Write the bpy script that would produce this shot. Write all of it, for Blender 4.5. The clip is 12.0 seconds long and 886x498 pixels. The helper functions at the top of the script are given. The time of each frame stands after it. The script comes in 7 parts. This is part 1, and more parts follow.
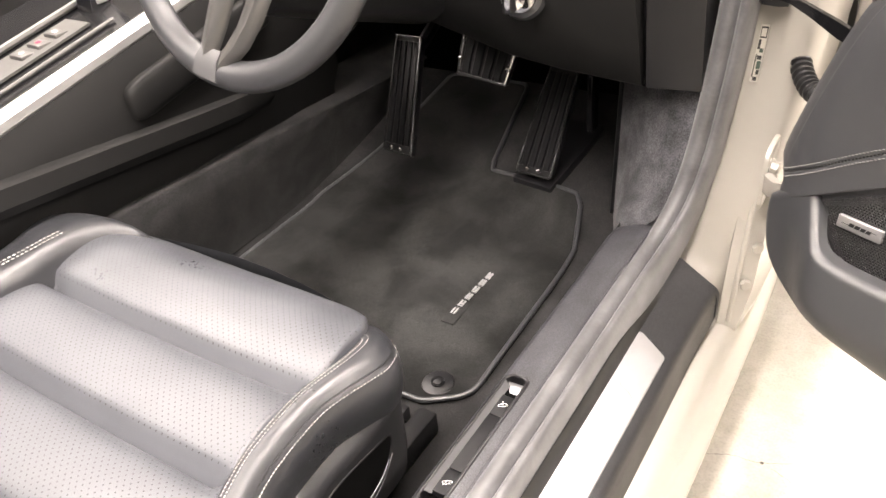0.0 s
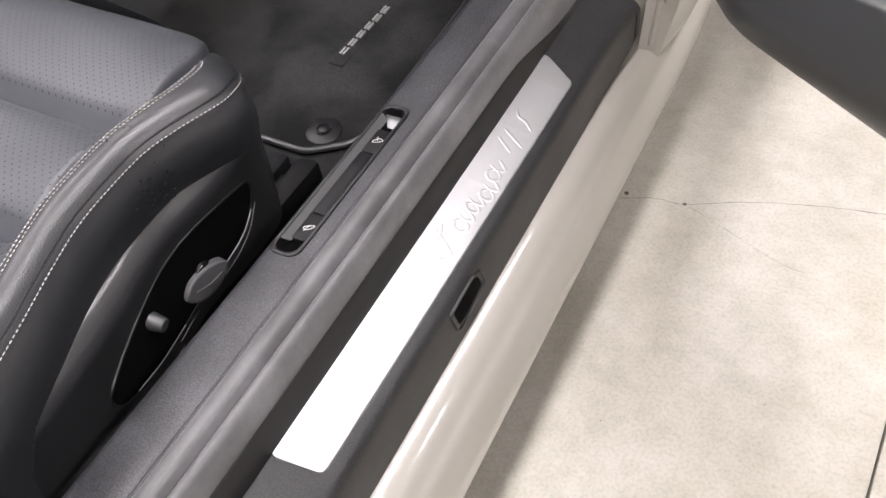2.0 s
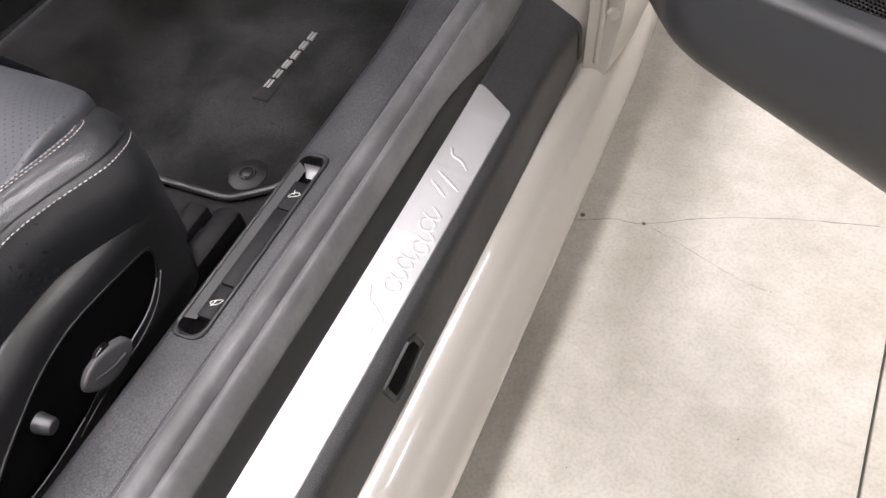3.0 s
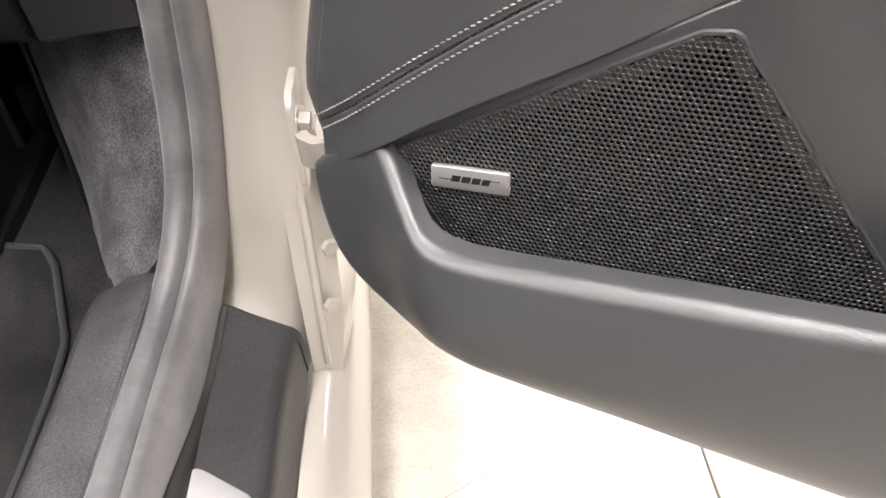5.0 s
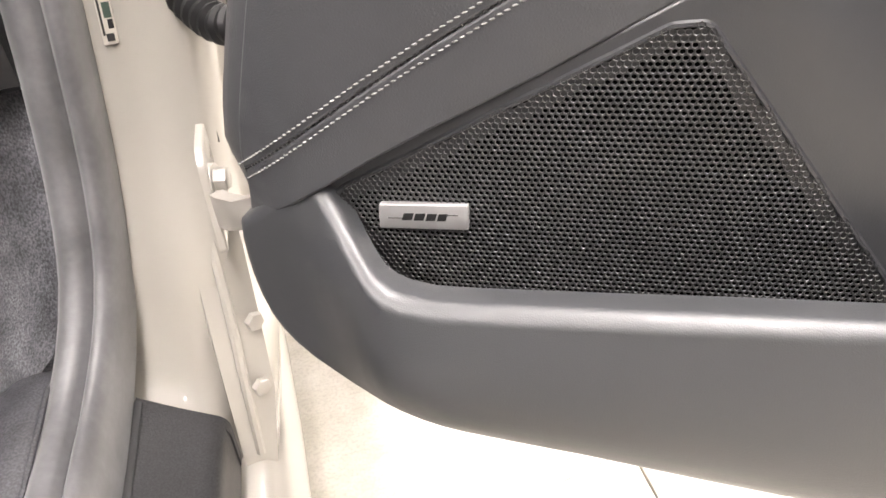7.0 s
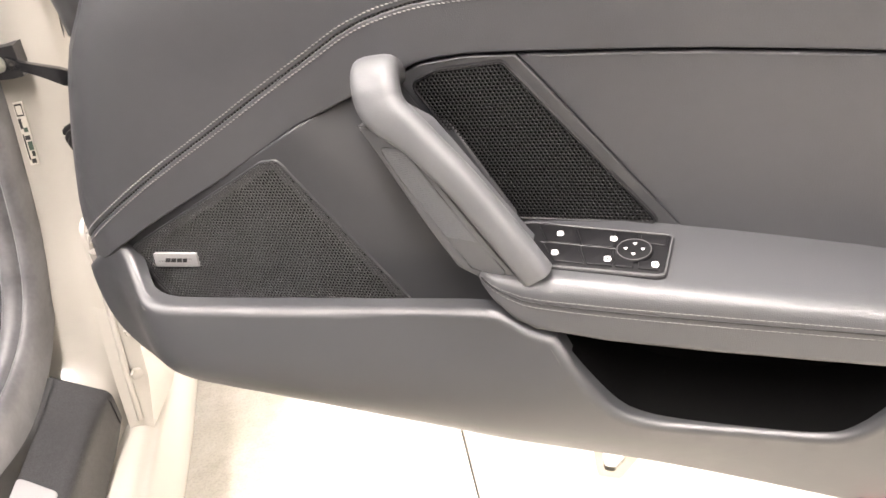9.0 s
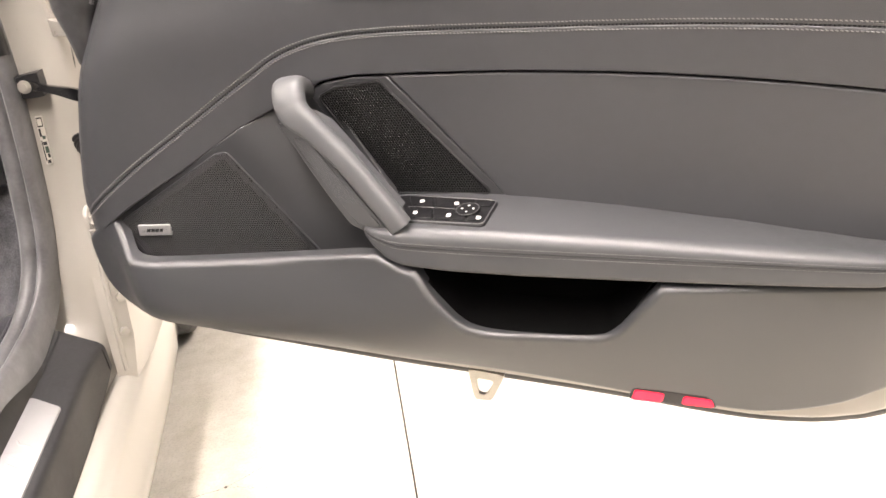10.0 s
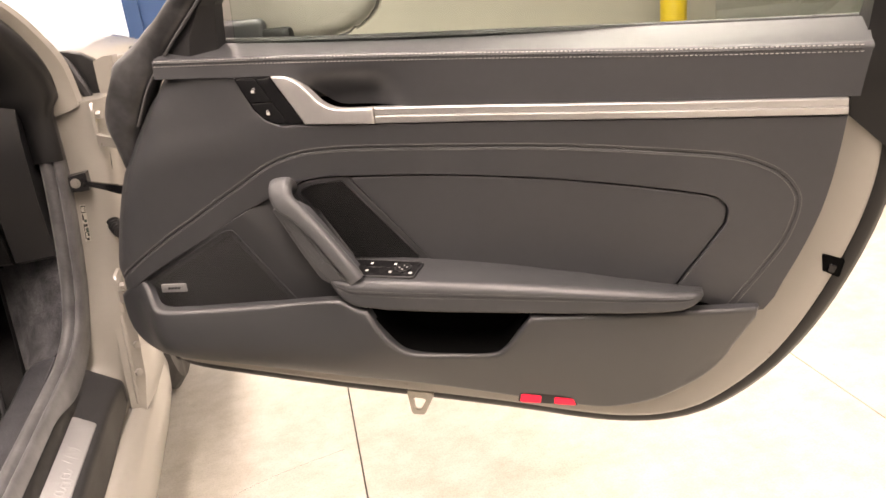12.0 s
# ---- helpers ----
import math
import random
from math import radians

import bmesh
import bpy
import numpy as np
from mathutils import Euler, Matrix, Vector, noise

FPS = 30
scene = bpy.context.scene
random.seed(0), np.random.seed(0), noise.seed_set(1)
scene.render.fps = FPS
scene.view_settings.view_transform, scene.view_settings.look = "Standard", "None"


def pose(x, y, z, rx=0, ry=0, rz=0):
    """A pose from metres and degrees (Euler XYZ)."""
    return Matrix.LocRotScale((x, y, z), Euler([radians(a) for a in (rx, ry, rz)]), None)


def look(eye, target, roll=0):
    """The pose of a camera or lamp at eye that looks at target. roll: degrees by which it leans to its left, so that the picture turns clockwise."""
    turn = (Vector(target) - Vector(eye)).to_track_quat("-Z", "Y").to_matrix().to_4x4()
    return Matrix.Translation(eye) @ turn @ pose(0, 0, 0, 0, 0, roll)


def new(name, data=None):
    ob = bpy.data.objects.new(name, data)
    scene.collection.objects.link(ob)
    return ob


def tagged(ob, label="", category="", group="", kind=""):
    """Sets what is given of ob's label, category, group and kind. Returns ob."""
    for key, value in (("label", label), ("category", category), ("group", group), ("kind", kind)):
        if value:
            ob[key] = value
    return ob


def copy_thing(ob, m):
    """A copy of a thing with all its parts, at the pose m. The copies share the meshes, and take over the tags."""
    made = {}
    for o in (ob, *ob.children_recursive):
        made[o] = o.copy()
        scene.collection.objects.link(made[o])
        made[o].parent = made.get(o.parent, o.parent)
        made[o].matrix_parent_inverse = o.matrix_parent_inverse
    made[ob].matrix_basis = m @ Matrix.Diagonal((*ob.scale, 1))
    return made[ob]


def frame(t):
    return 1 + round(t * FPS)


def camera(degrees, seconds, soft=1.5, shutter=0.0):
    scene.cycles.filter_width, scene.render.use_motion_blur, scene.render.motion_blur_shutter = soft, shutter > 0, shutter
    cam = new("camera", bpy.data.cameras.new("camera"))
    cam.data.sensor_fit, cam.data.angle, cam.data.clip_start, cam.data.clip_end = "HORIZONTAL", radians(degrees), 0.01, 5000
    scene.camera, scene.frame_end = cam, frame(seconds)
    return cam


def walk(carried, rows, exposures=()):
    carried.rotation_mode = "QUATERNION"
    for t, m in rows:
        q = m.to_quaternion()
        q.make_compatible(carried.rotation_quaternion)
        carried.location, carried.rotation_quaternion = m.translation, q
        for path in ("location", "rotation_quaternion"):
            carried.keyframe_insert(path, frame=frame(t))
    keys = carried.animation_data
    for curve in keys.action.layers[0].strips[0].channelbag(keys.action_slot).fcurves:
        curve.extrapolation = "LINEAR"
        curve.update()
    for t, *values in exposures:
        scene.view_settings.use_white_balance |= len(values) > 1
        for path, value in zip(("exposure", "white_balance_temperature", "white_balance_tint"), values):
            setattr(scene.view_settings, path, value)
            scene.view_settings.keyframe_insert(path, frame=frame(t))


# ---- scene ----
cam = camera(60.8, 12.0, soft=1.6)
PATH = [
    (0, (0.29, -0.537, 1.059), (-0.687, 0.788, -0.076), -6.9),
    (0.5, (0.304, -0.51, 1.006), (-0.568, 0.733, -0.296), -7.4),
    (1, (0.324, -0.502, 0.967), (-0.468, 0.645, -0.467), -8.4),
    (1.5, (0.328, -0.483, 0.939), (-0.414, 0.597, -0.572), -8.4),
    (2, (0.324, -0.451, 0.925), (-0.398, 0.576, -0.633), -8.9),
    (2.5, (0.316, -0.416, 0.91), (-0.388, 0.596, -0.665), -9.7),
    (3, (0.316, -0.361, 0.896), (-0.342, 0.7, -0.666), -9.6),
    (3.5, (0.332, -0.264, 0.898), (-0.212, 0.94, -0.603), -7.8),
    (3.7, (0.34, -0.23, 0.902), (-0.165, 1.032, -0.565), -8.5),
    (5.3, (0.215, -0.137, 0.822), (0.35, 1.44, -0.4), -5.3),
    (5.5, (0.203, -0.13, 0.815), (0.402, 1.452, -0.392), -5.3),
    (6, (0.192, -0.116, 0.794), (0.488, 1.492, -0.358), -4.7),
    (6.5, (0.188, -0.112, 0.789), (0.543, 1.509, -0.328), -4.2),
    (6.7, (0.19, -0.109, 0.79), (0.542, 1.513, -0.326), -4.6),
    (8.3, (0.372, -0.274, 0.853), (0.596, 1.44, -0.153), -8.4),
    (8.5, (0.404, -0.324, 0.869), (0.628, 1.394, -0.131), -8.5),
    (9, (0.441, -0.47, 0.921), (0.667, 1.27, -0.04), -8.3),
    (9.5, (0.464, -0.622, 0.936), (0.698, 1.137, 0.014), -8.1),
    (10, (0.509, -0.756, 0.95), (0.759, 1.03, 0.085), -7.9),
    (10.5, (0.522, -0.874, 0.986), (0.798, 0.932, 0.172), -7.7),
    (11, (0.503, -0.99, 1.007), (0.817, 0.833, 0.249), -7.5),
    (11.5, (0.49, -1.076, 1.036), (0.849, 0.762, 0.334), -7.1),
    (12, (0.472, -1.126, 1.047), (0.873, 0.719, 0.387), -6.6),
]
EXPOSURES = [
    (0.0, 1.2, 7100, 18), (0.5, 1.1, 7200, 17), (1.0, 0.65, 8100, 20), (1.5, 0.1, 7100, 20), (2.0, -0.02, 6400, 18), (2.5, -0.07, 6300, 18),
    (3.0, -0.05, 6400, 18), (3.5, -0.1, 6400, 18), (5.5, 1.15, 6650, 17), (6.5, 1.15, 6650, 17), (8.5, 1.56, 6850, 18), (9.5, 1.26, 6900, 18),
    (10.0, 1.1, 7000, 19), (10.5, 0.92, 7250, 20), (11.0, 0.66, 7700, 21), (11.5, 0.42, 7750, 22), (12.0, 0.30, 7750, 24),
]
walk(cam, [(t, look(eye, target, roll)) for t, eye, target, roll in PATH], EXPOSURES)

# ---- light: showroom ceiling panels and a daylit shop window ----
world = bpy.data.worlds.new("world")
scene.world = world
world.use_nodes = True
sky = world.node_tree.nodes.new("ShaderNodeTexSky")
sky.sky_type, sky.sun_disc = "NISHITA", False
sky.sun_elevation, sky.sun_rotation = radians(35), radians(20)
world.node_tree.links.new(sky.outputs[0], world.node_tree.nodes["Background"].inputs[0])
world.node_tree.nodes["Background"].inputs[1].default_value = 0.1


def area_lamp(name, at, sx, sy, watts, colour, target):
    data = bpy.data.lights.new(name, "AREA")
    data.shape, data.size, data.size_y, data.energy, data.color = "RECTANGLE", sx, sy, watts, colour
    ob = new(name, data)
    ob.matrix_basis = look(at, target) if at[0] != target[0] else pose(*at, 0, 0, 90)
    return ob


LAMP_ROWS = {-2.4: 195, 0.2: 210, 2.8: 185}
for x, watts in LAMP_ROWS.items():
    area_lamp("lamp_row", (x, 0.3, 3.24), 7.2, 0.30, watts, (1.0, 0.985, 0.96), (x, 0.3, 0))
area_lamp("window_daylight", (-3.2, 6.1, 1.7), 3.0, 2.2, 18, (0.86, 0.94, 1.0), (-1.0, 0, 0.8))

# ---- materials ----
def material(name, base, rough=0.5, metal=0.0, vary=0.12, scale=6.0, grain=0.0, grain_scale=900.0, coat=0.0, sheen=0.0, rough_vary=0.08, cells=False, spec=0.5):
    """A principled surface with slow and fine variation of colour and gloss, and a fine relief."""
    m = bpy.data.materials.new(name)
    m.use_nodes = True
    nt = m.node_tree
    b = nt.nodes["Principled BSDF"]
    tc = nt.nodes.new("ShaderNodeTexCoord")
    n1 = nt.nodes.new("ShaderNodeTexNoise")
    n1.inputs["Scale"].default_value, n1.inputs["Detail"].default_value = scale, 6
    nt.links.new(tc.outputs["Object"], n1.inputs["Vector"])
    n2 = nt.nodes.new("ShaderNodeTexNoise")
    n2.inputs["Scale"].default_value, n2.inputs["Detail"].default_value = scale * 22, 3
    nt.links.new(tc.outputs["Object"], n2.inputs["Vector"])
    mix = nt.nodes.new("ShaderNodeMath")
    mix.operation = "MULTIPLY_ADD"
    nt.links.new(n2.outputs[0], mix.inputs[0])
    mix.inputs[1].default_value = 0.4
    nt.links.new(n1.outputs[0], mix.inputs[2])
    ramp = nt.nodes.new("ShaderNodeMapRange")
    ramp.inputs["From Min"].default_value, ramp.inputs["From Max"].default_value = 0.4, 1.0
    ramp.inputs["To Min"].default_value, ramp.inputs["To Max"].default_value = 1 - vary, 1 + vary
    nt.links.new(mix.outputs[0], ramp.inputs["Value"])
    col = nt.nodes.new("ShaderNodeVectorMath")
    col.operation = "SCALE"
    col.inputs[0].default_value = base
    nt.links.new(ramp.outputs[0], col.inputs["Scale"])
    nt.links.new(col.outputs[0], b.inputs["Base Color"])
    rr = nt.nodes.new("ShaderNodeMapRange")
    rr.inputs["From Min"].default_value, rr.inputs["From Max"].default_value = 0.4, 1.0
    rr.inputs["To Min"].default_value, rr.inputs["To Max"].default_value = max(0.02, rough - rough_vary), min(1, rough + rough_vary)
    nt.links.new(mix.outputs[0], rr.inputs["Value"])
    nt.links.new(rr.outputs[0], b.inputs["Roughness"])
    b.inputs["Metallic"].default_value = metal
    b.inputs["Coat Weight"].default_value = coat
    b.inputs["Coat Roughness"].default_value = 0.04
    b.inputs["Sheen Weight"].default_value = sheen
    b.inputs["Specular IOR Level"].default_value = spec
    if grain:
        if cells:
            g = nt.nodes.new("ShaderNodeTexVoronoi")
            g.feature = "DISTANCE_TO_EDGE"
        else:
            g = nt.nodes.new("ShaderNodeTexNoise")
            g.inputs["Detail"].default_value = 3
        g.inputs["Scale"].default_value = grain_scale
        nt.links.new(tc.outputs["Object"], g.inputs["Vector"])
        bump = nt.nodes.new("ShaderNodeBump")
        bump.inputs["Strength"].default_value, bump.inputs["Distance"].default_value = grain, 0.0006
        nt.links.new(g.outputs["Distance" if cells else 0], bump.inputs["Height"])
        nt.links.new(bump.outputs[0], b.inputs["Normal"])
    return m


LEATHER = material("door_leather", (0.048, 0.0490, 0.0525), 0.38, grain=0.35, grain_scale=620, cells=True, vary=0.10, scale=4, spec=0.55)
LEATHER_SOFT = material("armrest_leather", (0.054, 0.0555, 0.059), 0.33, grain=0.3, grain_scale=700, cells=True, vary=0.08, scale=5, spec=0.6)
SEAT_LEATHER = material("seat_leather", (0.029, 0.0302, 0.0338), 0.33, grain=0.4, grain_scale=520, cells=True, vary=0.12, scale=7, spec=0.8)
# The pull's coating with a darker base for the face that gets less light.
PULL_SHADED = material("pull_coating_shaded", (0.082, 0.084, 0.088), 0.45, grain=0.15, grain_scale=900, vary=0.05, scale=5)
PULL = material("pull_coating", (0.100, 0.102, 0.106), 0.42, grain=0.15, grain_scale=900, vary=0.05, scale=5)
PLASTIC = material("soft_plastic", (0.038, 0.0392, 0.042), 0.37, grain=0.25, grain_scale=1300, vary=0.09, scale=5, spec=0.85)
PLASTIC_DARK = material("dark_plastic", (0.009, 0.009, 0.010), 0.38, grain=0.3, grain_scale=1200, vary=0.1, scale=6)
GLOSS_BLACK = material("gloss_black", (0.008, 0.008, 0.009), 0.16, vary=0.1, rough_vary=0.05)
SWITCH_BLACK = material("switch_black", (0.008, 0.008, 0.009), 0.45, vary=0.1, spec=0.25)
# Near-black, almost no gloss: stands for the shade inside recesses and gaps.
SHADE_BLACK = material("shade_black", (0.003, 0.003, 0.003), 0.9, spec=0.05)
RUBBER_DARK = material("black_rubber", (0.0065, 0.0065, 0.007), 0.45, vary=0.25, scale=20, rough_vary=0.12)
PAINT = material("cream_paint", (0.325, 0.306, 0.274), 0.3, vary=0.03, coat=0.9, rough_vary=0.04, scale=3)


def velour(name, base, brush, tuft, depth, fine, rough=0.95, sheen=0.12, relief=1.0):
    """Cut pile: slow brush marks, where the pile lies this way or that, and single tufts."""
    m = material(name, base, rough, vary=0.12, scale=9, grain=relief, grain_scale=tuft, sheen=sheen, spec=0.12 if rough > 0.9 else 0.45)
    nt = m.node_tree
    b = nt.nodes["Principled BSDF"]
    tc = nt.nodes["Texture Coordinate"]
    out = b.inputs["Base Color"].links[0].from_socket
    for scale, detail, warp, lo, hi in ((brush, 4, 0.35, 1 - depth, 1 + depth * 1.6), (tuft, 2, 0.0, 1 - fine, 1 + fine)):
        n = nt.nodes.new("ShaderNodeTexNoise")
        n.inputs["Scale"].default_value, n.inputs["Detail"].default_value, n.inputs["Distortion"].default_value = scale, detail, warp
        nt.links.new(tc.outputs["Object"], n.inputs["Vector"])
        r = nt.nodes.new("ShaderNodeMapRange")
        r.inputs["From Min"].default_value, r.inputs["From Max"].default_value = 0.36, 0.66
        r.inputs["To Min"].default_value, r.inputs["To Max"].default_value = lo, hi
        nt.links.new(n.outputs[0], r.inputs["Value"])
        sc = nt.nodes.new("ShaderNodeVectorMath")
        sc.operation = "SCALE"
        nt.links.new(out, sc.inputs[0])
        nt.links.new(r.outputs[0], sc.inputs["Scale"])
        out = sc.outputs[0]
    nt.links.new(out, b.inputs["Base Color"])
    return m


CARPET = velour("dark_carpet", (0.0195, 0.0192, 0.0195), 16, 620, 0.35, 0.5)
MAT_CARPET = velour("mat_carpet", (0.0165, 0.0166, 0.0163), 11, 650, 0.48, 0.4)
SUEDE = velour("kick_panel_carpet", (0.078, 0.078, 0.085), 22, 520, 0.36, 0.48)
SILL_PLASTIC = velour("grained_sill_cover", (0.040, 0.0402, 0.0445), 26, 640, 0.18, 0.45, 0.46, 0.0, 0.6)
TRIM_BLACK = velour("grained_sill_trim", (0.015, 0.015, 0.0165), 20, 700, 0.12, 0.45, 0.52, 0.0, 0.5)
RUBBER = velour("dusty_door_rubber", (0.088, 0.087, 0.090), 24, 180, 0.18, 0.07, 0.40, 0.25, 0.05)
SEAL_DUSTY = velour("dusty_black_rubber", (0.030, 0.030, 0.031), 16, 60, 0.55, 0.15, 0.40, 0.10, 0.15)
GRILLE_DARK = material("fine_speaker_mesh", (0.007, 0.007, 0.0075), 0.38, spec=0.32, vary=0.1, scale=9, rough_vary=0.05)
GRILLE = material("speaker_mesh", (0.012, 0.012, 0.0127), 0.34, spec=0.9, vary=0.1, scale=9, rough_vary=0.05)
SATIN_GREY = material("satin_grey_plastic", (0.085, 0.085, 0.088), 0.38, vary=0.05)
SPOKE = material("satin_grey_metal", (0.12, 0.117, 0.113), 0.42, metal=0.5, vary=0.04)
EMBLEM = material("emblem_silver", (0.42, 0.42, 0.42), 0.32, metal=0.35, vary=0.03)
PLATE = material("scuff_plate_metal", (0.45, 0.45, 0.455), 0.48, metal=0.82, vary=0.02, grain=0.04, grain_scale=2500)
PANEL_DARK = material("speaker_panel_plastic", (0.034, 0.0348, 0.0372), 0.33, grain=0.25, grain_scale=1300, vary=0.08, scale=5, spec=0.75)
DASH = material("dashboard_plastic", (0.011, 0.0109, 0.0108), 0.55, spec=0.32, grain=0.3, grain_scale=1000, vary=0.1, scale=5)
SHELL_BLACK = material("seat_shell_plastic", (0.020, 0.020, 0.0215), 0.33, spec=1.0, rough_vary=0.02, vary=0.08, scale=5)
ALU = material("brushed_aluminium", (0.44, 0.44, 0.45), 0.58, metal=1.0, vary=0.03, grain=0.05, grain_scale=2500)
ALU_BRIGHT = material("satin_silver", (0.58, 0.575, 0.57), 0.42, metal=0.85, vary=0.03)
SILVER_PAINT = material("silver_paint", (0.62, 0.61, 0.6), 0.38, metal=0.7, vary=0.04)
CHROME = material("polished_metal", (0.8, 0.8, 0.8), 0.12, metal=1.0, vary=0.03)
PLATE_TEXT = material("embossed_metal", (0.46, 0.46, 0.465), 0.45, metal=0.84, vary=0.02)
STITCH = material("white_thread", (0.52, 0.51, 0.49), 0.8, vary=0.1, scale=200)
STITCH_DARK = material("dark_thread", (0.03, 0.03, 0.031), 0.8, vary=0.1, scale=200)
STITCH_GREY = material("grey_thread", (0.165, 0.162, 0.157), 0.7, vary=0.1, scale=200)
MARK_WHITE = material("white_marking", (0.75, 0.75, 0.73), 0.6, vary=0.03)
MARK_GREEN = material("green_marking", (0.035, 0.06, 0.045), 0.5)
PAPER = material("label_paper", (0.47, 0.44, 0.39), 0.45, vary=0.04)
LETTER_DARK = material("badge_print", (0.012, 0.012, 0.012), 0.4)
STEEL = material("zinc_steel", (0.55, 0.53, 0.48), 0.35, metal=0.9, vary=0.2, scale=40)
WALL = material("wall_paint", (0.50, 0.49, 0.43), 0.8, vary=0.06, scale=1.2, grain=0.2, grain_scale=80)
WALL_UNSEEN = material("unseen_wall_dark", (0.11, 0.11, 0.112), 0.7, vary=0.08, scale=1.2, grain=0.2, grain_scale=80)
CEIL = material("ceiling_paint", (0.75, 0.74, 0.72), 0.9, vary=0.04, scale=1)
BLUE = material("blue_frame_paint", (0.05, 0.12, 0.28), 0.4, vary=0.1)
SHUTTER = material("shutter_steel", (0.52, 0.54, 0.5), 0.45, metal=0.3, vary=0.08, scale=3)
YELLOW = material("yellow_paint", (0.72, 0.52, 0.02), 0.4, vary=0.1, scale=5)


def glowing(name, colour, strength):
    m = bpy.data.materials.new(name)
    m.use_nodes = True
    b = m.node_tree.nodes["Principled BSDF"]
    b.inputs["Base Color"].default_value = (*colour, 1)
    b.inputs["Emission Color"].default_value = (*colour, 1)
    b.inputs["Emission Strength"].default_value = strength
    return m


LIGHT_PANEL = glowing("lamp_diffuser", (1.0, 0.96, 0.9), 5.0)
DAYLIGHT = glowing("bright_outdoors", (0.9, 0.95, 1.0), 0.8)
RED_LAMP = glowing("red_lamp", (0.9, 0.012, 0.05), 0.55)


def glass_material():
    m = bpy.data.materials.new("tinted_glass")
    m.use_nodes = True
    b = m.node_tree.nodes["Principled BSDF"]
    b.inputs["Base Color"].default_value = (0.74, 0.92, 0.81, 1)
    b.inputs["Roughness"].default_value = 0.0
    b.inputs["Transmission Weight"].default_value = 1.0
    b.inputs["IOR"].default_value = 1.45
    return m


GLASS = glass_material()


def floor_material():
    """Pale polished concrete: blotches, grain, fine stains."""
    m = material("pale_concrete", (0.545, 0.515, 0.458), 0.42, vary=0.08, scale=2.3, grain=0.12, grain_scale=240, rough_vary=0.14)
    nt = m.node_tree
    b = nt.nodes["Principled BSDF"]
    src = b.inputs["Base Color"].links[0].from_socket
    tc = nt.nodes["Texture Coordinate"]
    spots = nt.nodes.new("ShaderNodeTexNoise")
    spots.inputs["Scale"].default_value, spots.inputs["Detail"].default_value, spots.inputs["Roughness"].default_value = 11, 9, 0.72
    nt.links.new(tc.outputs["Object"], spots.inputs["Vector"])
    r = nt.nodes.new("ShaderNodeValToRGB")
    r.color_ramp.elements[0].position, r.color_ramp.elements[0].color = 0.28, (0.73, 0.72, 0.66, 1)
    r.color_ramp.elements[1].position, r.color_ramp.elements[1].color = 0.62, (1, 1, 1, 1)
    nt.links.new(spots.outputs[0], r.inputs[0])
    mul = nt.nodes.new("ShaderNodeMix")
    mul.data_type, mul.blend_type = "RGBA", "MULTIPLY"
    mul.inputs["Factor"].default_value = 1.0
    nt.links.new(src, mul.inputs["A"])
    nt.links.new(r.outputs[0], mul.inputs["B"])
    fine = nt.nodes.new("ShaderNodeTexNoise")
    fine.inputs["Scale"].default_value, fine.inputs["Detail"].default_value = 210, 5
    nt.links.new(tc.outputs["Object"], fine.inputs["Vector"])
    fr = nt.nodes.new("ShaderNodeMapRange")
    fr.inputs["From Min"].default_value, fr.inputs["From Max"].default_value = 0.33, 0.55
    fr.inputs["To Min"].default_value, fr.inputs["To Max"].default_value = 0.87, 1.02
    nt.links.new(fine.outputs[0], fr.inputs["Value"])
    speck = nt.nodes.new("ShaderNodeVectorMath")
    speck.operation = "SCALE"
    nt.links.new(mul.outputs["Result"], speck.inputs[0])
    nt.links.new(fr.outputs[0], speck.inputs["Scale"])
    nt.links.new(speck.outputs[0], b.inputs["Base Color"])
    return m


FLOOR = floor_material()
JOINT = material("dark_joint", (0.09, 0.085, 0.07), 0.8, vary=0.3, scale=30)


def perforated(name, base, pitch, hole):
    """Leather with rows of fine holes, laid out in plan."""
    m = material(name, base, 0.33, grain=0.3, grain_scale=520, cells=True, vary=0.10, scale=7, spec=0.6)
    nt = m.node_tree
    b = nt.nodes["Principled BSDF"]
    tc = nt.nodes["Texture Coordinate"]
    sep = nt.nodes.new("ShaderNodeSeparateXYZ")
    nt.links.new(tc.outputs["Object"], sep.inputs[0])

    def op(kind, a, bb=None):
        n = nt.nodes.new("ShaderNodeMath")
        n.operation = kind
        for i, v in enumerate((a, bb)):
            if v is None:
                continue
            if isinstance(v, (int, float)):
                n.inputs[i].default_value = v
            else:
                nt.links.new(v, n.inputs[i])
        return n.outputs[0]

    u, v = op("DIVIDE", sep.outputs[0], pitch), op("DIVIDE", sep.outputs[1], pitch)
    p, q = op("ADD", u, v), op("SUBTRACT", u, v)
    fx = op("SUBTRACT", op("FRACT", p), 0.5)
    fy = op("SUBTRACT", op("FRACT", q), 0.5)
    d = op("SQRT", op("ADD", op("MULTIPLY", fx, fx), op("MULTIPLY", fy, fy)))
    geo, nz = nt.nodes.new("ShaderNodeNewGeometry"), nt.nodes.new("ShaderNodeSeparateXYZ")
    nt.links.new(geo.outputs["Normal"], nz.inputs[0])
    dark = op("MAXIMUM", op("GREATER_THAN", d, hole), op("LESS_THAN", nz.outputs[2], 0.72))
    src = b.inputs["Base Color"].links[0].from_socket
    sc = nt.nodes.new("ShaderNodeVectorMath")
    sc.operation = "SCALE"
    nt.links.new(src, sc.inputs[0])
    nt.links.new(op("MAXIMUM", dark, 0.04), sc.inputs["Scale"])
    nt.links.new(sc.outputs[0], b.inputs["Base Color"])
    return m


